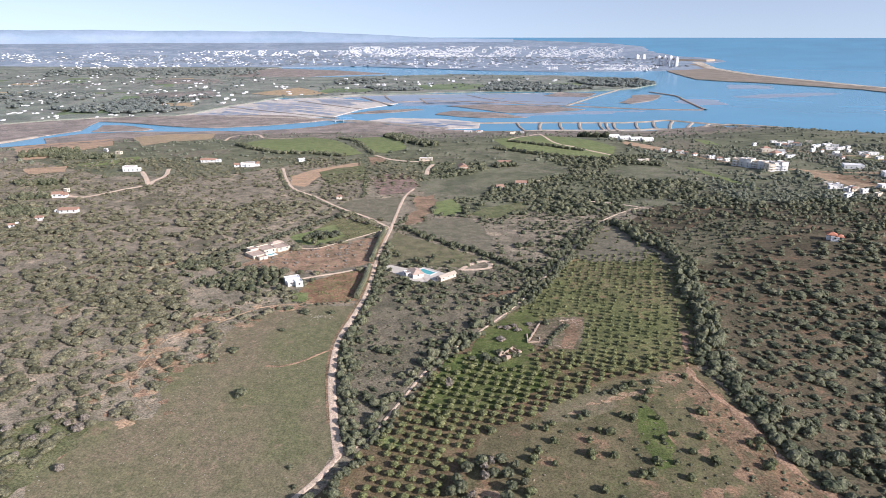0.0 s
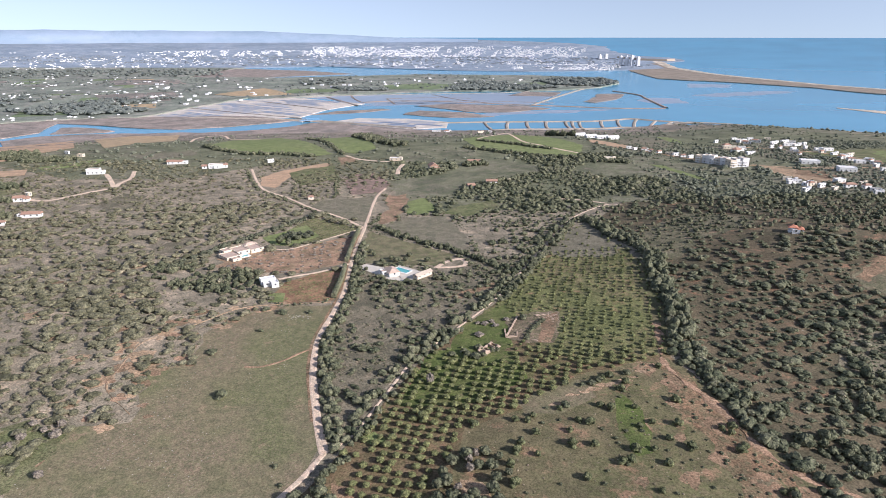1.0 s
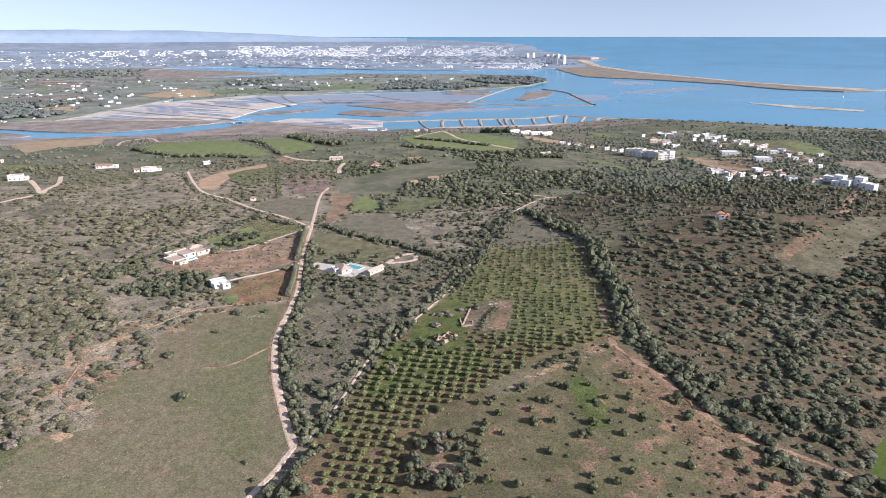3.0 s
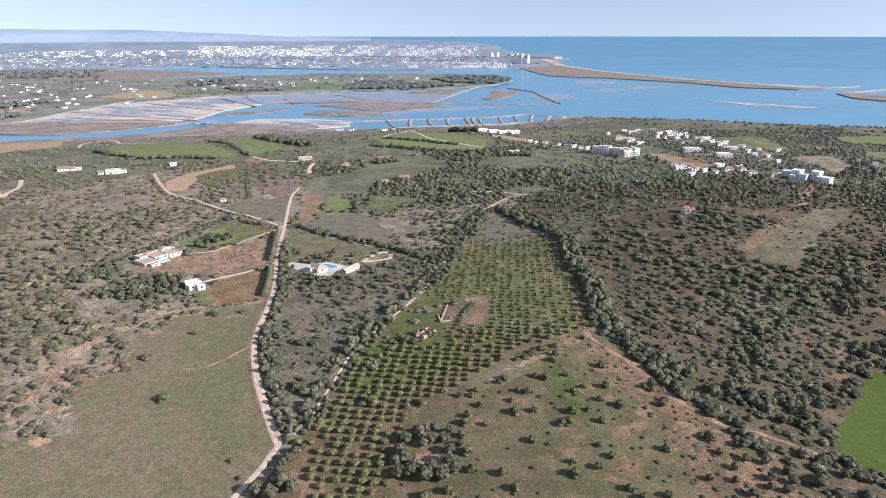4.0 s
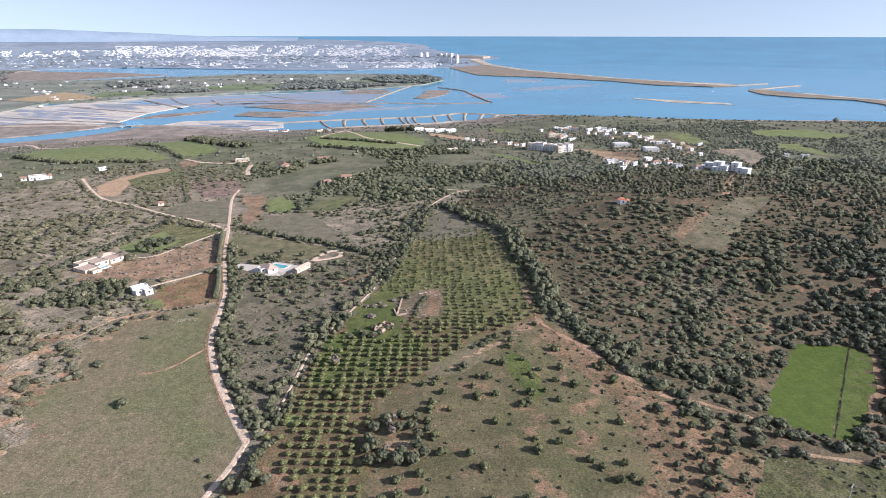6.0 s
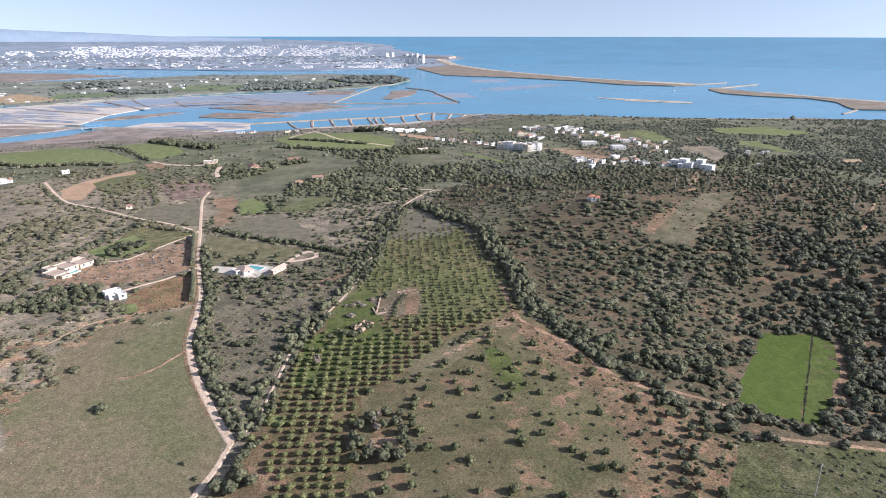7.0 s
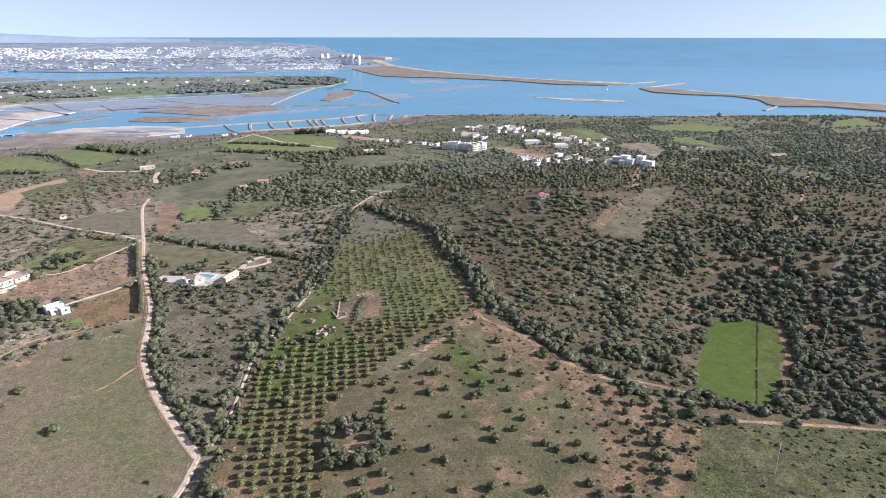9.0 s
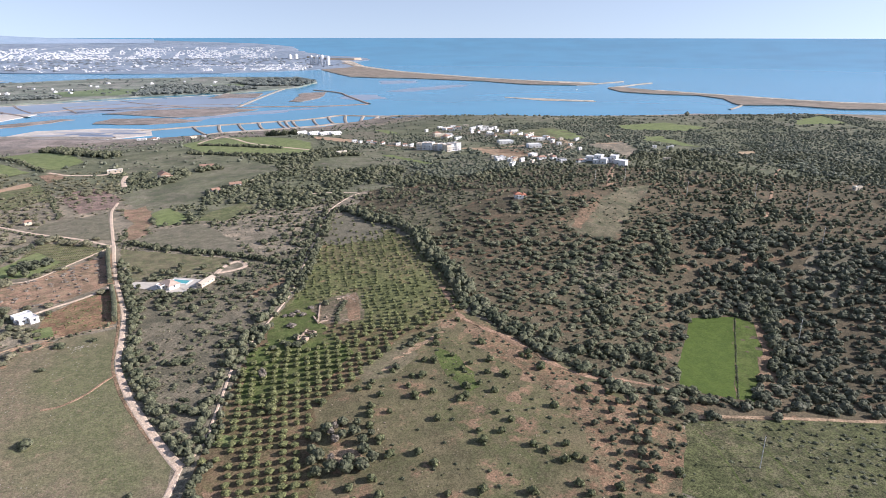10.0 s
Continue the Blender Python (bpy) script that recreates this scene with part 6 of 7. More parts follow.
hedge("hedge", [(60, 705), (110, 660), (170, 625), (205, 600)], 8, 3.2, (2.0, 3.4), M_TREE, "dark hedge below the green fields", LOW, 66)
hedge("hedge", [(-428, 660), (-415, 668), (-398, 676)], 22, 3, (3, 5), M_TREE, "clump of tall dark trees by the fields", LOW, 71, 1.3)
hedge("hedge", [(-78, 936), (-44, 778), (-15, 728)], 18, 5, (3, 5), M_TREE, "dark grove at the end of the green field", LOW, 72, 1.1)
hedge("hedge", [(150, 110), (183, 135), (215, 159.5)], 0.5, 0.6, (0.28, 0.5), M_TREE, "thin line of bushes in the crop", MID, 67, 1.2)
hedge("hedge", [(133, 121), (142, 112), (155, 101)], 3, 2.2, (0.9, 1.6), M_TREE, "scrub below the green field", MID, 68)
hedge("hedge", [(192, 171), (206, 167), (222, 158)], 3, 2.0, (1.4, 2.2), M_TREE, "dark trees at the head of the field", MID, 69)
hedge("hedge", [(-67, 558), (-65, 524), (-62, 482)], 3, 2.6, (1.2, 2.2), M_TREE, "dark hedge between two plots", LOW, 75)
hedge("hedge", [(190, 870), (215, 850)], 14, 4, (3, 4.5), M_TREE, "clump of tall trees by the ponds", LOW, 70, 1.6)


def plant(name, x0, x1, y0, y1, s, keep, size, material, label, category, protos, seed, zone=None, tall=0.75, lo=0.75, loose=0.45):
    x, y, rng = jitter(x0, x1, y0, y1, s, seed, loose)
    ok = free(x, y)
    if zone is not None:
        ok &= zone(x, y)
    ok &= clumpy(x, y, 0.07, seed) * 0.6 + rng.uniform(0, 0.7, len(x)) < keep
    x, y = x[ok], y[ok]
    r = rng.uniform(*size, len(x)) * (lo + 0.5 * clumpy(x, y, 0.05, seed + 5)) * np.where(rng.uniform(0, 1, len(x)) < 0.25, 0.55, 1.0)
    return scatter(name, protos, x, y, r, r * tall * rng.uniform(0.8, 1.3, len(x)), material, label, category, seed)


def road_x(y):
    return np.interp(y, [p[1] for p in ROAD_A], [p[0] for p in ROAD_A])


def track_x(y):
    return np.interp(y, [p[1] for p in TRACK_C[:13]], [p[0] for p in TRACK_C[:13]])


DARKWOOD = [(-147, 322), (-128, 327), (-105, 314), (-86, 319), (-79, 299), (-90, 282), (-127, 292)]
BELTS = [[(221, 487), (334, 373), (310, 336), (248, 350), (192, 422)], [(616, 528), (726, 508), (820, 445), (579, 310), (559, 390), (461, 384)]]
in_belt = lambda x, y: inside(x, y, BELTS[0]) | inside(x, y, BELTS[1])
VILLAGE_ZONE = [(330, 700), (400, 750), (460, 700), (460, 540), (400, 480), (340, 425), (290, 460), (330, 500), (365, 560)]
left = lambda x, y: (x < road_x(y)) & (y < 470) & ~inside(x, y, DARKWOOD)
mid = lambda x, y: (x > road_x(y)) & (x < track_x(y)) & (y < 430)
right = lambda x, y: (x > track_x(y)) & ~inside(x, y, PASTURE) & ~inside(x, y, CLEARING) & ~inside(x, y, CLEARING_2) & ~inside(x, y, BOTTOM) & (y < 430)
plant("maquis", -330, -30, 90, 300, 4.8, 0.96, (1.6, 3.4), M_BUSH, "dense grey-green maquis bushes", "scrub", MID, 1, left, 0.58)
plant("maquis", -520, -30, 300, 470, 5.8, 0.93, (1.9, 3.7), M_BUSH, "grey-green maquis bushes with bare gaps", "scrub", LOW, 2, left, 0.56, 0.85)
plant("wood", -150, -75, 280, 330, 3.2, 0.95, (1.6, 2.6), M_TREE, "dark dense trees near the white house", "woodland", MID, 8, lambda x, y: inside(x, y, DARKWOOD), 1.0)
plant("scrub", -50, 140, 160, 430, 3.9, 0.80, (0.8, 2.7), M_TREE, "dark green scrub between two tracks", "scrub", MID, 3, mid)
dist = lambda x, y: np.hypot(x + 20, y)
dark_side = lambda x, y: (x - 150) * 0.62 - (y - 120) * 0.78 > -14 + 36 * (clumpy(x, y, 0.03, 41) - 0.5)
plant("low_bushes", -50, 140, 160, 430, 2.3, 0.62, (0.3, 0.85), M_BUSH, "small cushions of dry scrub between tracks", "scrub", TUFT, 43, mid, 0.7)
plant("low_bushes", -200, -30, 140, 330, 3.0, 0.5, (0.35, 1.0), M_BUSH, "small cushion bushes in the maquis gaps", "scrub", TUFT, 44, left, 0.7)
in_heath = lambda x, y: inside(x, y, HEATH)
near_hill = lambda x, y: right(x, y) & (~in_heath(x, y) | (clumpy(x, y, 0.16, 91) > 0.72)) & (dist(x, y) < 250) & ~dark_side(x, y)
near_dark = lambda x, y: right(x, y) & ~in_heath(x, y) & (dist(x, y) < 300) & dark_side(x, y)
far_hill = lambda x, y: right(x, y) & (dist(x, y) >= 250) & (dist(x, y) < 400) & ~dark_side(x, y)
far_dark = lambda x, y: right(x, y) & (dist(x, y) >= 300) & (dist(x, y) < 400) & dark_side(x, y)
top_hill = lambda x, y: right(x, y) & (dist(x, y) >= 400)
plant("scrub", 90, 340, 20, 300, 4.7, 0.97, (1.5, 3.1), M_TREE, "round carob and mastic bushes on grey-brown soil", "scrub", MID, 4, near_hill, 0.7, loose=0.38)
plant("low_bushes", 90, 340, 20, 300, 3.4, 0.62, (0.4, 1.1), M_TREE, "small cushion bushes between the carobs", "scrub", FAR, 34, near_hill, 0.7)
plant("scrub", 90, 400, 20, 300, 4.2, 1.0, (1.4, 3.1), M_DARKLEAF, "dense dark carob and mastic trees", "scrub", MID, 35, near_dark, 0.9)
plant("scrub", 90, 560, 20, 430, 4.9, 0.98, (1.6, 3.2), M_TREE, "round bushes farther up the hill", "scrub", LOW, 15, far_hill, 0.62, loose=0.38)
plant("low_bushes", 90, 480, 20, 430, 3.8, 0.6, (0.5, 1.2), M_TREE, "small bushes between larger ones", "scrub", TUFT, 36, far_hill, 0.7)
plant("scrub", 90, 560, 20, 430, 4.5, 0.98, (1.6, 3.3), M_DARKLEAF, "dense dark trees farther up the hill", "scrub", LOW, 37, far_dark, 0.9)
plant("scrub", 90, 600, 20, 430, 5.0, 0.92, (1.4, 3.1), M_TREE, "dark bushes on the far hilltop", "scrub", FAR, 38, top_hill, 0.9)
for k, line in enumerate(([(215, 205), (228, 216), (242, 230), (237, 246)], [(310, 221), (283, 193), (262, 178), (247, 166)], [(148, 174), (156, 188), (167, 198)], [(101, 194), (106, 182), (112, 174), (120, 172)], [(240, 166), (224, 147), (202, 128), (182, 113)], [(330, 250), (300, 228), (270, 214)], [(114, 160), (124, 150), (133, 140)], [(126, 160), (136, 150), (141, 140)])):
    hedge("tree_belt", line, 6, 2.5, (1.4, 3.0), M_TREE, "belt of tall dark trees on the hill", MID, 151 + k, 1.15)
plant("low_bushes", 160, 212, 195, 252, 1.9, 0.9, (0.35, 0.95), M_TREE, "low dark heath cushions in the gully", "scrub", TUFT, 92, in_heath, 0.7)
plant("clearing_bushes", 210, 340, 240, 320, 4.4, 0.62, (0.4, 1.0), M_TREE, "small bushes in a dry clearing", "scrub", LOW, 9, lambda x, y: inside(x, y, CLEARING))
plant("clearing_bushes", 130, 240, 320, 420, 4.3, 0.95, (0.7, 1.9), M_TREE, "scattered bushes in a tan clearing", "scrub", MID, 14, lambda x, y: inside(x, y, CLEARING_2), 0.9)
plant("woodland", -20, 1000, 430, 720, 4.6, 0.88, (1.3, 3.1), M_HAZE_WOODLAND, "dark evergreen woodland", "woodland", FAR, 6, lambda x, y: (x >= 210) & (in_belt(x, y) | (clumpy(x, y, 0.022, 29) > 0.44) | (clumpy(x, y, 0.3, 30) > 0.62)) & ((y > 470) | (x > road_x(y))) & (x > -20) & ~inside(x, y, VILLAGE_ZONE) & (np.interp(x, SHORE_X, SHORE_Y) - y > np.where(x > 330, 240 + 120 * clumpy(x, y, 0.012, 19), 120)))
plant("woodland", -20, 212, 430, 720, 4.6, 0.9, (1.6, 4.0), M_TREE, "dark evergreen trees among gardens", "woodland", FAR, 93, lambda x, y: (x < 210) & ((y > 470) | (x > road_x(y))) & (np.interp(x, SHORE_X, SHORE_Y) - y > 330 + 60 * clumpy(x, y, 0.02, 18)) & ((clumpy(x, y, 0.03, 94) > 0.36) | (y < 480)))
plant("maquis", -420, -18, 440, 650, 5.4, 0.84, (1.2, 2.8), M_BUSH, "low scattered bushes on poor ground", "scrub", LOW, 16, lambda x, y: (y > 470) & (x < -18), 0.6)
plant("woodland", 430, 1000, 120, 430, 5.4, 1.0, (2.0, 3.6), M_HAZE_WOODLAND, "dark pine and carob woodland", "woodland", FAR, 10, lambda x, y: x > 500)
plant("village_trees", 290, 470, 425, 750, 4.9, 0.95, (1.2, 2.9), M_HAZE_WOODLAND, "garden trees among the houses", "trees", FAR, 11, lambda x, y: inside(x, y, VILLAGE_ZONE))
plant("field_trees", -620, 1080, 620, 1090, 10, 0.6, (1.2, 3.2), M_HAZE_WOODLAND, "scattered trees on the plain by the marsh", "trees", FAR, 12, lambda x, y: np.interp(x, SHORE_X, SHORE_Y) - y > 14)
plant("coast_wood", 900, 1200, 640, 900, 8, 0.75, (3, 5), M_HAZE_WOODLAND, "dark tree clumps on the coast", "trees", FAR, 13, lambda x, y: (np.interp(x, SHORE_X, SHORE_Y) - y < 60) & (np.interp(x, SHORE_X, SHORE_Y) - y > 8) & (clumpy(x, y, 0.02, 3) > 0.5), 1.1)
# Weeds and seedlings on the red plots, tussocks in the meadow, grey pruned trees in the ploughed field.
sx, sy, rs = jitter(-112, -33, 272, 386, 2.6, 21)
ok = inside(sx, sy, RED_2) & (rs.uniform(0, 1, len(sx)) < 0.55)
scatter("seedlings", TUFT, sx[ok], sy[ok], rs.uniform(0.4, 0.9, ok.sum()), rs.uniform(0.3, 0.6, ok.sum()), M_WILD, "rows of small green seedlings on red soil", "crop", 21)
vx, vy = [], []
for i in range(22):
    for j in range(60):
        p = Vector((-88, 366)) + Vector((0.66, 0.75)) * i * 2.6 + Vector((0.75, -0.66)) * (j - 25) * 1.3
        vx.append(p.x)
        vy.append(p.y)
vx, vy = np.array(vx), np.array(vy)
ok = inside(vx, vy, VINE) & ~inside(vx, vy, GREEN_2)
scatter("vines", TUFT, vx[ok], vy[ok], np.full(ok.sum(), 0.5), np.full(ok.sum(), 0.55), M_WILD, "rows of green vines", "vineyard", 25)
sx, sy, rs = jitter(-112, -33, 310, 390, 4.6, 22)
ok = inside(sx, sy, RED_1) & (rs.uniform(0, 1, len(sx)) < 0.6)
scatter("pruned_trees", LOW, sx[ok], sy[ok], rs.uniform(0.8, 1.8, ok.sum()), rs.uniform(0.45, 1.1, ok.sum()), M_GREYTREE, "grey leafless young trees on red soil", "trees", 22)
sx, sy, rs = jitter(-130, -34, 100, 275, 1.75, 23)
ok = inside(sx, sy, MEADOW) & (rs.uniform(0, 1, len(sx)) < 0.5)
scatter("tussocks", TUFT, sx[ok], sy[ok], rs.uniform(0.1, 0.42, ok.sum()), rs.uniform(0.08, 0.25, ok.sum()), M_TUSSOCK, "low tussocks in dry grass", "grass", 23)
sx, sy, rs = jitter(-30, 150, 60, 215, 2.2, 24)
ok = inside(sx, sy, PASTURE) & (rs.uniform(0, 1, len(sx)) < 0.5)
scatter("tussocks", TUFT, sx[ok], sy[ok], rs.uniform(0.12, 0.55, ok.sum()), rs.uniform(0.12, 0.42, ok.sum()), M_TUSSOCK, "low tussocks in rough pasture", "grass", 24)


def stones(name, x, y, size, label, seed, material=None):
    rng = np.random.RandomState(seed)
    bv, bf = ico(1)
    protos = [(bv * (1 + rng.uniform(-0.3, 0.3, (len(bv), 1))) * np.array([1, 0.8, 0.55]), bf) for _ in range(4)]
    r = rng.uniform(*size, len(x))
    scatter(name, protos, x, y, r, r, material or M_ROCK, label, "stones", seed, 0.05)


sx, sy, rs = jitter(-125, -45, 120, 262, 2.2, 31)
ok = inside(sx, sy, MEADOW) & (clumpy(sx, sy, 0.12, 4) + 0.004 * (-80 - sx) > 0.46) & (rs.uniform(0, 1, len(sx)) < 0.5)
stones("stones", sx[ok], sy[ok], (0.08, 0.26), "scattered pale limestone stones in grass", 31)
a = np.random.RandomState(8)
road("wheel_tracks", [(118, 101), (112, 88), (104, 74), (98, 60)], 0.8, M_ROUGHCROP, "pressed grass wheel track in the plot", 0.06, "track", 0.6)
road("wheel_tracks", [(128, 97), (127, 84), (121, 70), (114, 58)], 0.8, M_ROUGHCROP, "pressed grass wheel track in the plot", 0.06, "track", 0.6)
sx, sy, rs = jitter(80, 230, 20, 108, 3.4, 41)
ok = inside(sx, sy, BOTTOM) & ~near_line(sx, sy, [(94, 118), (126, 106), (165, 88.5), (184, 78), (230, 58)], 2) & (rs.uniform(0, 1, len(sx)) < 0.1 + 0.75 * (sx > 128))
scatter("plot_bushes", LOW, sx[ok], sy[ok], rs.uniform(0.4, 1.3, ok.sum()), rs.uniform(0.3, 0.9, ok.sum()), M_TREE, "low dark bushes in rough grass", "scrub", 41)
sx, sy, rs = jitter(80, 230, 20, 108, 1.7, 42)
ok = inside(sx, sy, BOTTOM) & (rs.uniform(0, 1, len(sx)) < 0.35)
scatter("tussocks", TUFT, sx[ok], sy[ok], rs.uniform(0.12, 0.4, ok.sum()), rs.uniform(0.08, 0.25, ok.sum()), M_TUSSOCK, "low tussocks in rough green grass", "grass", 42)
stones("stone_heap", -54 + a.normal(size=26) * 2.2, 258 + a.normal(size=26) * 1.6, (0.2, 0.5), "heap of pale stones in the meadow", 32)
stones("stone_heap", 56 + a.normal(size=60) * 2.2, 249 + a.normal(size=60) * 2.5, (0.2, 0.5), "heap of reddish rubble near the ruin", 33, M_STONE)

# ---- far woods, villages, town ----
def in_poly(poly, n, seed):
    rng = np.random.RandomState(seed)
    xs, ys = [p[0] for p in poly], [p[1] for p in poly]
    x, y = rng.uniform(min(xs), max(xs), n * 3), rng.uniform(min(ys), max(ys), n * 3)
    k = np.where(inside(x, y, poly))[0][:n]
    return x[k], y[k], rng


WOODS = [([(665, 2040), (560, 1900), (450, 1960), (420, 2150), (520, 2300), (660, 2250)], 230), ([(80, 1800), (340, 1800), (430, 1860), (380, 1960), (150, 1950)], 330), ([(150, 1960), (330, 1990), (300, 2080), (160, 2060)], 60),
         ([(-180, 1800), (-60, 1790), (-80, 1860), (-220, 1900)], 50), ([(-330, 2000), (-200, 2050), (-200, 2300), (-360, 2200)], 50), ([(-700, 1260), (-560, 1260), (-520, 1330), (-640, 1400), (-800, 1330)], 110),
         ([(-760, 1380), (-620, 1420), (-560, 1600), (-700, 1560)], 90), ([(-1500, 2400), (-700, 2500), (-800, 3000), (-1700, 2900)], 240), ([(-1400, 1300), (-900, 1300), (-800, 1700), (-1500, 1700)], 120)]
for i, (poly, n) in enumerate(WOODS):
    x, y, rng = in_poly(poly, n, 70 + i)
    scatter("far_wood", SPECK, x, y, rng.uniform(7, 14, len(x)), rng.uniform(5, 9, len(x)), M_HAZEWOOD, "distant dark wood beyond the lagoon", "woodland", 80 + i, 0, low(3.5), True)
for i, poly in enumerate(([(-700, 1500), (-560, 1650), (-640, 1800), (-800, 1700)], [(-500, 1700), (-391, 1640), (-300, 1700), (-420, 1900)], [(-1200, 1750), (-800, 1750), (-850, 2000), (-1300, 2000)], [(-900, 2050), (-700, 2100), (-800, 2300), (-1000, 2250)])):
    far_patch("far_field", poly, (M_FARBROWN, M_TAN, M_HAZEGREEN, M_FARBROWN)[i], "distant ploughed field inland", "field", 3.6 + 0.2 * i, 8, 120, 60)

M_FARCROP = soil("far_crop", (0.185, 0.235, 0.125), (0.225, 0.250, 0.150), (0.170, 0.215, 0.115), 0.006, 0.03, contrast=0.7)
rng_f = random.Random(61)
for i in range(15):
    for j in range(8):
        cx, cy = -560 - i * 125 + rng_f.uniform(-25, 25) - j * 30, 1290 + j * 140 + rng_f.uniform(-25, 25) + i * 12
        a, b = rng_f.uniform(30, 58), rng_f.uniform(34, 64)
        c, s = math.cos(0.35 + rng_f.uniform(-0.15, 0.15)), math.sin(0.35)
        quad = [(cx + u * a * c - v * b * s, cy + u * a * s + v * b * c) for u, v in ((-1, -1), (1, -1), (1, 1), (-1, 1))]
        if rng_f.random() < 0.42 or not all(inside(u, v, WEST_LAND) for u, v in quad):
            continue
        far_patch("far_field", quad, rng_f.choice((M_FARCROP, M_FARCROP, M_FARBROWN, M_HAZEGREEN, M_TAN)), "distant farm field inland of the river", "field", 3.15, 6, 120, 60)
for pts in ([(-60, 1850), (60, 1830), (180, 1990), (40, 2080), (-80, 1990)], [(330, 1900), (420, 1960), (440, 2100), (330, 2060)], [(-330, 1720), (-200, 1760), (-190, 1860), (-330, 1880)]):
    far_patch("far_field", pts, M_FARCROP, "distant green field on the peninsula", "field", 3.6, 8, 120, 60)

x, y, rng = in_poly([(-640, 1260), (-480, 1480), (-521, 1750), (-681, 2060), (-400, 2392), (-900, 2437), (-2600, 2900), (-2400, 1200)], 1500, 171)
ok = clumpy(x, y, 0.012, 7) > 0.42
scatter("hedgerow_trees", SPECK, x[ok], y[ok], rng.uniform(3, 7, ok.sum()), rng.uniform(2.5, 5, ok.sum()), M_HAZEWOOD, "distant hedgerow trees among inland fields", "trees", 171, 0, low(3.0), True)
x, y, rng = in_poly(PENINSULA, 420, 172)
ok = clumpy(x, y, 0.012, 9) > 0.45
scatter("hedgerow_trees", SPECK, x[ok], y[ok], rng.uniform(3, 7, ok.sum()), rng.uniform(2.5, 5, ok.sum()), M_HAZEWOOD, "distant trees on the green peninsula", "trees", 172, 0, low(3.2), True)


def boxes(name, x, y, w, d, h, z, material, label, category, seed):
    """Distant buildings, plain at this range: blocks with a stair head or upper floor set back on some."""
    rng = np.random.RandomState(seed)
    V, F, n = [], [], 0
    cube = np.array([(-1, -1, 0), (1, -1, 0), (1, 1, 0), (-1, 1, 0), (-1, -1, 1), (1, -1, 1), (1, 1, 1), (-1, 1, 1)], float)
    quad = np.array([(4, 5, 6, 7), (0, 1, 5, 4), (1, 2, 6, 5), (2, 3, 7, 6), (3, 0, 4, 7)])
    for i in range(len(x)):
        a = rng.uniform(-0.6, 0.6)
        for s, z0, hh in ((1, z, h[i]), (rng.uniform(0.3, 0.6), z + h[i], h[i] * 0.4)):
            c = cube * (w[i] / 2 * s, d[i] / 2 * s, hh) + (0, 0, z0)
            V.append(np.stack([c[:, 0] * math.cos(a) - c[:, 1] * math.sin(a) + x[i], c[:, 0] * math.sin(a) + c[:, 1] * math.cos(a) + y[i], c[:, 2]], -1))
            F.append(quad + n)
            n += 8
            if rng.uniform() < 0.6:
                break
    V = np.concatenate(V)
    V = np.stack(afar(V[:, 0], V[:, 1], V[:, 2]), -1)
    return tagged(new(name, mesh_of(name, V, np.concatenate(F), material)), label, category, kind="stuff")


def town(name, az0, az1, r0, r1, n, w, h, label, seed, z=8.0, bias=1.0, group=0.5):
    """Buildings spread over a sector of the far land, in clusters."""
    rng = np.random.RandomState(seed)
    az = np.radians(rng.uniform(az0, az1, n * 3))
    u = rng.uniform(0, 1, n * 3) ** bias
    r = 1 / (1 / r0 + (1 / r1 - 1 / r0) * u)
    keep_it = clumpy(np.degrees(az) * 40, 6e5 / r, 0.08, seed) > group
    az, r = az[keep_it][:n], r[keep_it][:n]
    k = r / 4000
    return boxes(name, r * np.sin(az), r * np.cos(az), rng.uniform(*w, len(r)) * k ** 0.5, rng.uniform(6, 12, len(r)), rng.uniform(*h, len(r)) * k ** 0.4, z, M_TOWN, label, "town", seed)


M_TOWN = plain("far_white_walls", (0.76, 0.75, 0.745), 0.85, 0.2, 0.02)
town("distant_town", -8, 15.2, 4600, 8800, 1700, (6, 13), (2.6, 5.6), "dense white town on the horizon", 91, 2.2, 1.0, 0.22)
town("distant_town", -19, -7, 5000, 6800, 420, (4, 12), (2.4, 5), "thin white suburbs on the horizon", 191, 2.2, 1.0, 0.35)
town("distant_town", -30, 17, 3450, 4800, 900, (3, 7), (1.8, 4), "white town districts across the river", 92, 2.2, 1.0, 0.45)
town("distant_town", 8.5, 18, 2950, 3500, 720, (5, 11), (2.4, 5.4), "white fishing town by the lagoon", 93, 2.2, 1.0, 0.3)
town("distant_town", -3, 9, 3050, 3600, 120, (6, 13), (3, 6), "white villas on the far shore", 94, 2.2, 1.0, 0.5)
town("distant_town", -36, -18, 4300, 7000, 220, (5, 13), (2.4, 5), "scattered white hamlets inland", 95, 2.2, 1.0, 0.55)
town("distant_village", -36, -22, 1350, 3000, 150, (3.0, 6.5), (2.0, 3.0), "white village houses beyond the river", 96, 3, 0.9, 0.45)
town("distant_village", -22, -12, 1500, 2400, 40, (7, 13), (3, 5), "white farmhouses beyond the river", 97, 3, 0.9, 0.5)
town("distant_village", -9, 10, 1850, 2300, 34, (8, 15), (4, 6), "white houses on the peninsula", 98, 3.2, 0.9, 0.5)
x, y, rng = in_poly([(-767, 3300), (940, 2900), (1200, 3200), (1400, 4300), (-300, 5000), (-2500, 5000), (-3500, 4000)], 950, 99)
# Leaf tones shifted to blue to carry the haze in front of these groves.
M_HAZEGROVE = leafy("haze_blue_leaf", (0.180, 0.210, 0.250), (0.240, 0.268, 0.300))
scatter("far_wood", SPECK, x, y, rng.uniform(8, 19, len(x)), rng.uniform(4, 8, len(x)), M_HAZEGROVE, "distant groves in painted haze blue among the town", "woodland", 99, 0, low(2.0), True)


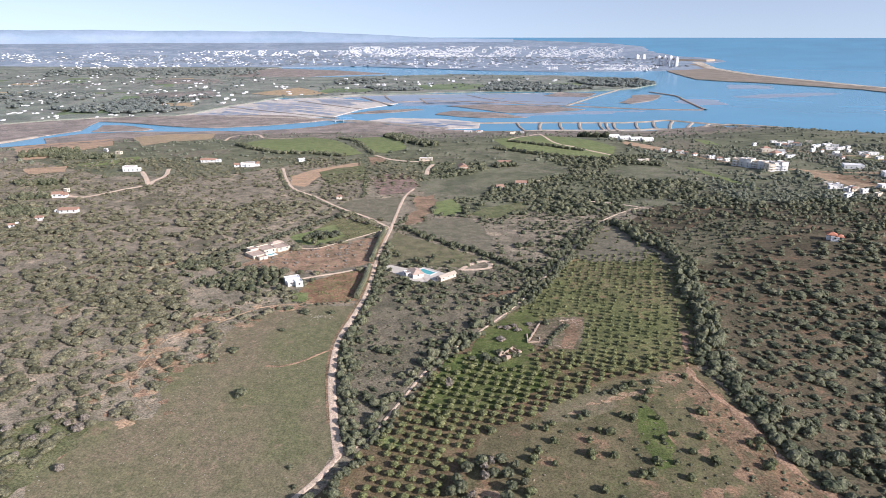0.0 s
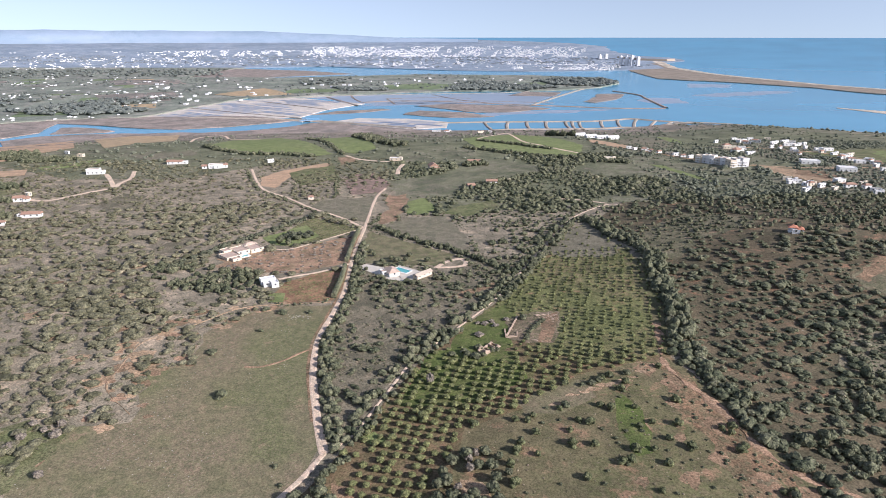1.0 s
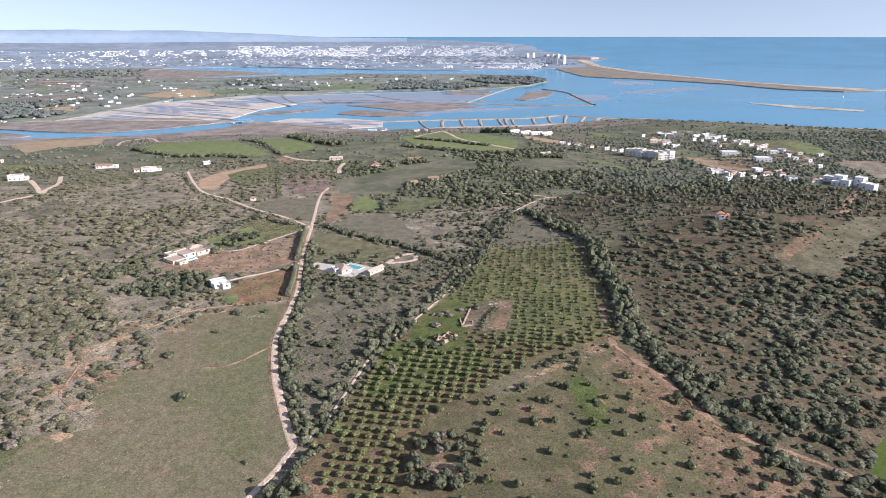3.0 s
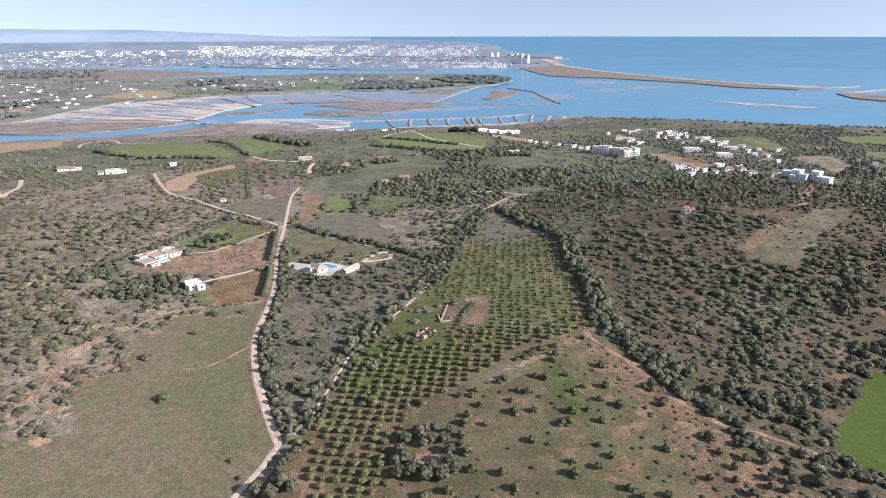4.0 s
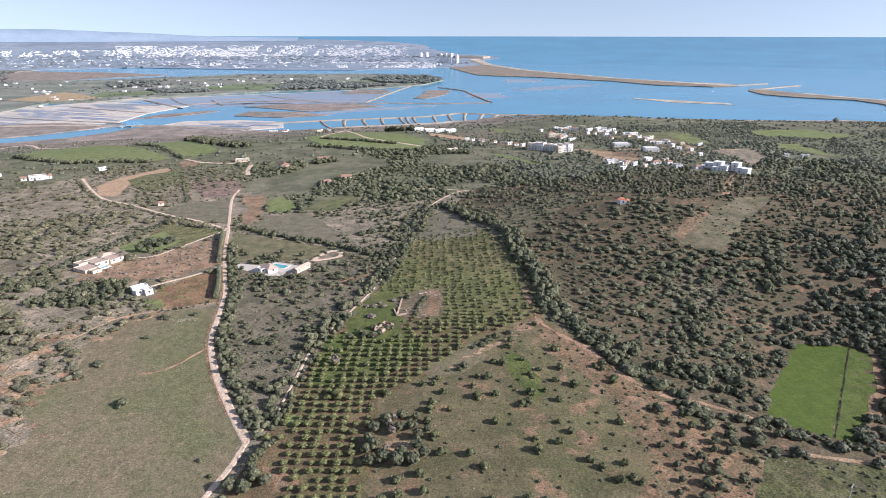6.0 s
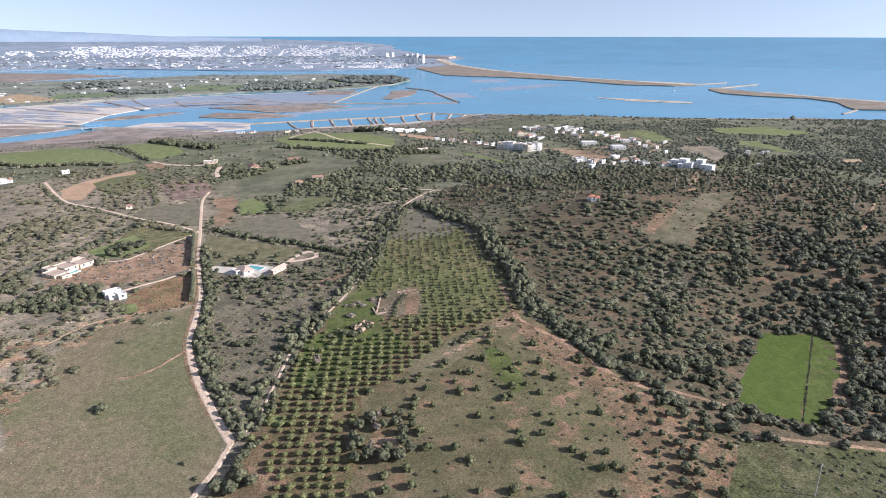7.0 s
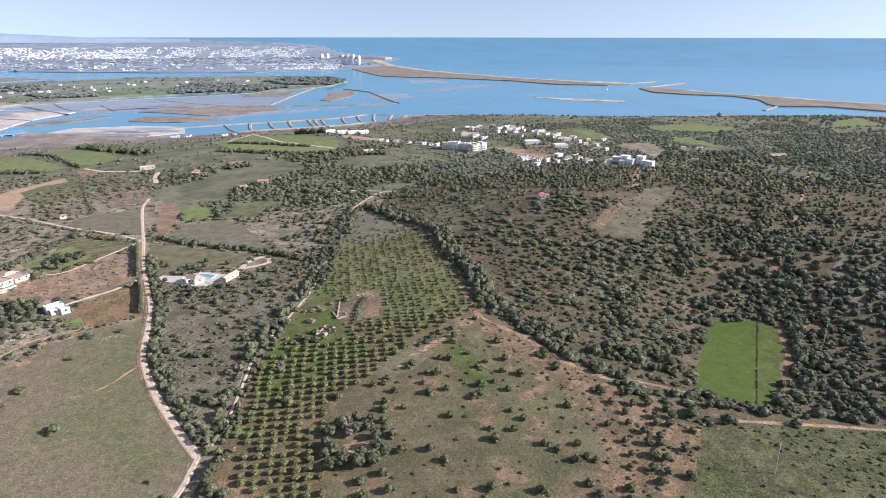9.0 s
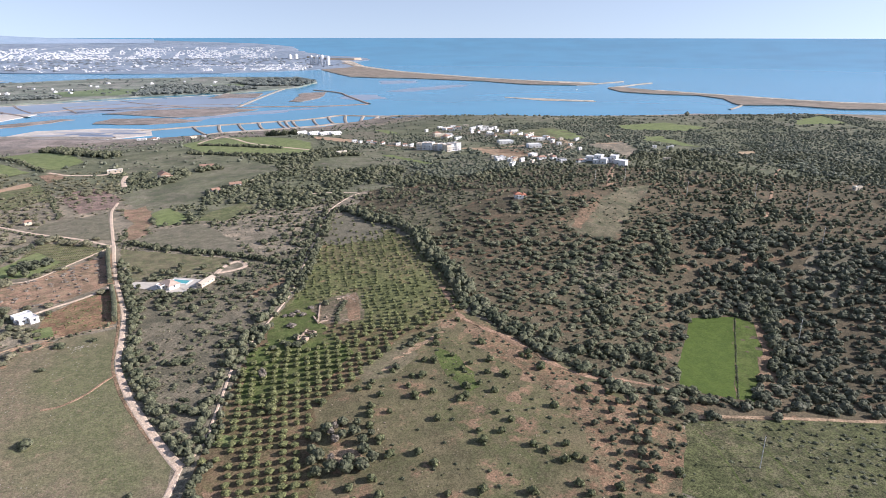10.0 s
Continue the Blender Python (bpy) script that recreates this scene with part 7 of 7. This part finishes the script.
def tower(x, y, w, d, h, rot, label):
    """A tall apartment tower, with floor bands and a lift house on its roof."""
    wx, wy, wz = (float(v) for v in afar(x, y, 2.2))
    k = math.hypot(wx, wy) / math.hypot(x, y)
    root = thing("apartment_tower", wx, wy, rot, label, "tower block", "tower blocks", wz)
    bm = bmesh.new()
    box(bm, -w / 2 * k, w / 2 * k, -d / 2 * k, d / 2 * k, -2, h * k)
    part("wall", bm, M_TOWN, root)
    bm = bmesh.new()
    box(bm, -w / 5 * k, w / 5 * k, -d / 5 * k, d / 5 * k, h * k, h * k + 4 * k)
    part("lift_house", bm, M_TOWN, root)
    for f in range(int(h / 6)):
        bm = bmesh.new()
        box(bm, -w / 2.4 * k, w / 2.4 * k, (-d / 2 - 0.6) * k, -d / 2 * k, (f * 6 + 3) * k, (f * 6 + 5.2) * k)
        part("window_band", bm, M_GLASSFAR, root)


M_GLASSFAR = plain("far_window_band", (0.52, 0.55, 0.58), 0.5, 0.1)
for x, y, h in ((1062, 3266, 46), (1078, 3225, 48), (1096, 3200, 50), (1120, 3180, 44)):
    tower(x, y, 14, 14, h, 10, "tall white apartment tower near the beach")
for x, y, h in ((1235, 4221, 52), (1275, 4221, 56)):
    tower(x, y, 18, 16, h * 0.5, 10, "tall white apartment tower behind the beach")

# Far hills inland, and the headland.
def ridge(name, az0, az1, r, top, label, material, seed):
    rng = np.random.RandomState(seed)
    az = np.radians(np.linspace(az0, az1, 160))
    fade = sstep((np.degrees(az) - az0) / 4) * sstep((az1 - np.degrees(az)) / 22)
    hh = top * fade * (0.92 + 0.06 * np.sin(az * 31 + 1) * np.sin(az * 17) + 0.015 * np.sin(az * 140))
    V = []
    for f, g in ((0.62, 0.0), (0.8, 0.35), (1.0, 1.0), (1.3, 0.6)):
        V.append(np.stack(afar(r * f * np.sin(az), r * f * np.cos(az), 6 + hh * g), -1))
    idx = np.arange(4 * 160).reshape(4, 160)
    q = np.stack([idx[:-1, :-1], idx[:-1, 1:], idx[1:, 1:], idx[1:, :-1]], -1).reshape(-1, 4)[:, ::-1]
    return tagged(new(name, mesh_of(name, np.concatenate(V), q, material, True)), label, "hills", kind="structure")


# Hill colour is the haze itself, painted close to the low sky.
M_HAZEHILLS = soil("far_hills", (0.345, 0.430, 0.550), (0.360, 0.445, 0.560), (0.330, 0.415, 0.535), 0.002, 0.01, contrast=0.3)
ridge("far_hills", -60, 6, 22000, 300, "faint hills on the horizon in painted haze blue", M_HAZEHILLS, 5)
M_CLIFF = plain("ochre_cliff", (0.50, 0.40, 0.30), 0.95, 0.2, 0.05)


def headland(pts, h, label):
    """A cliff-edged point of land: uneven faces under a flat top."""
    pts = outline(pts, 40, 9, 3)
    bm = bmesh.new()
    rows = []
    for z, k in ((-1, 1.0), (h * 0.5, 0.985), (h, 0.965)):
        cx, cy = sum(p[0] for p in pts) / len(pts), sum(p[1] for p in pts) / len(pts)
        rows.append([bm.verts.new([float(c) for c in afar(cx + (x - cx) * k, cy + (y - cy) * k, z)]) for x, y in pts])
    n = len(pts)
    for a, b in zip(rows, rows[1:]):
        for i in range(n):
            bm.faces.new((a[i], a[(i + 1) % n], b[(i + 1) % n], b[i]))
    bm.faces.new(rows[-1]).material_index = 1
    bmesh.ops.recalc_face_normals(bm, faces=bm.faces[:])
    me = bpy.data.meshes.new("headland")
    bm.to_mesh(me)
    bm.free()
    me.materials.append(M_CLIFF)
    me.materials.append(M_HAZETOWN)
    tagged(new("headland", me), label, "cliff", kind="structure")


headland([(1400, 3950), (1520, 3820), (1600, 3900), (1640, 4100), (1560, 4400), (1400, 4400)], 14, "ochre sea cliff at the end of the beach")
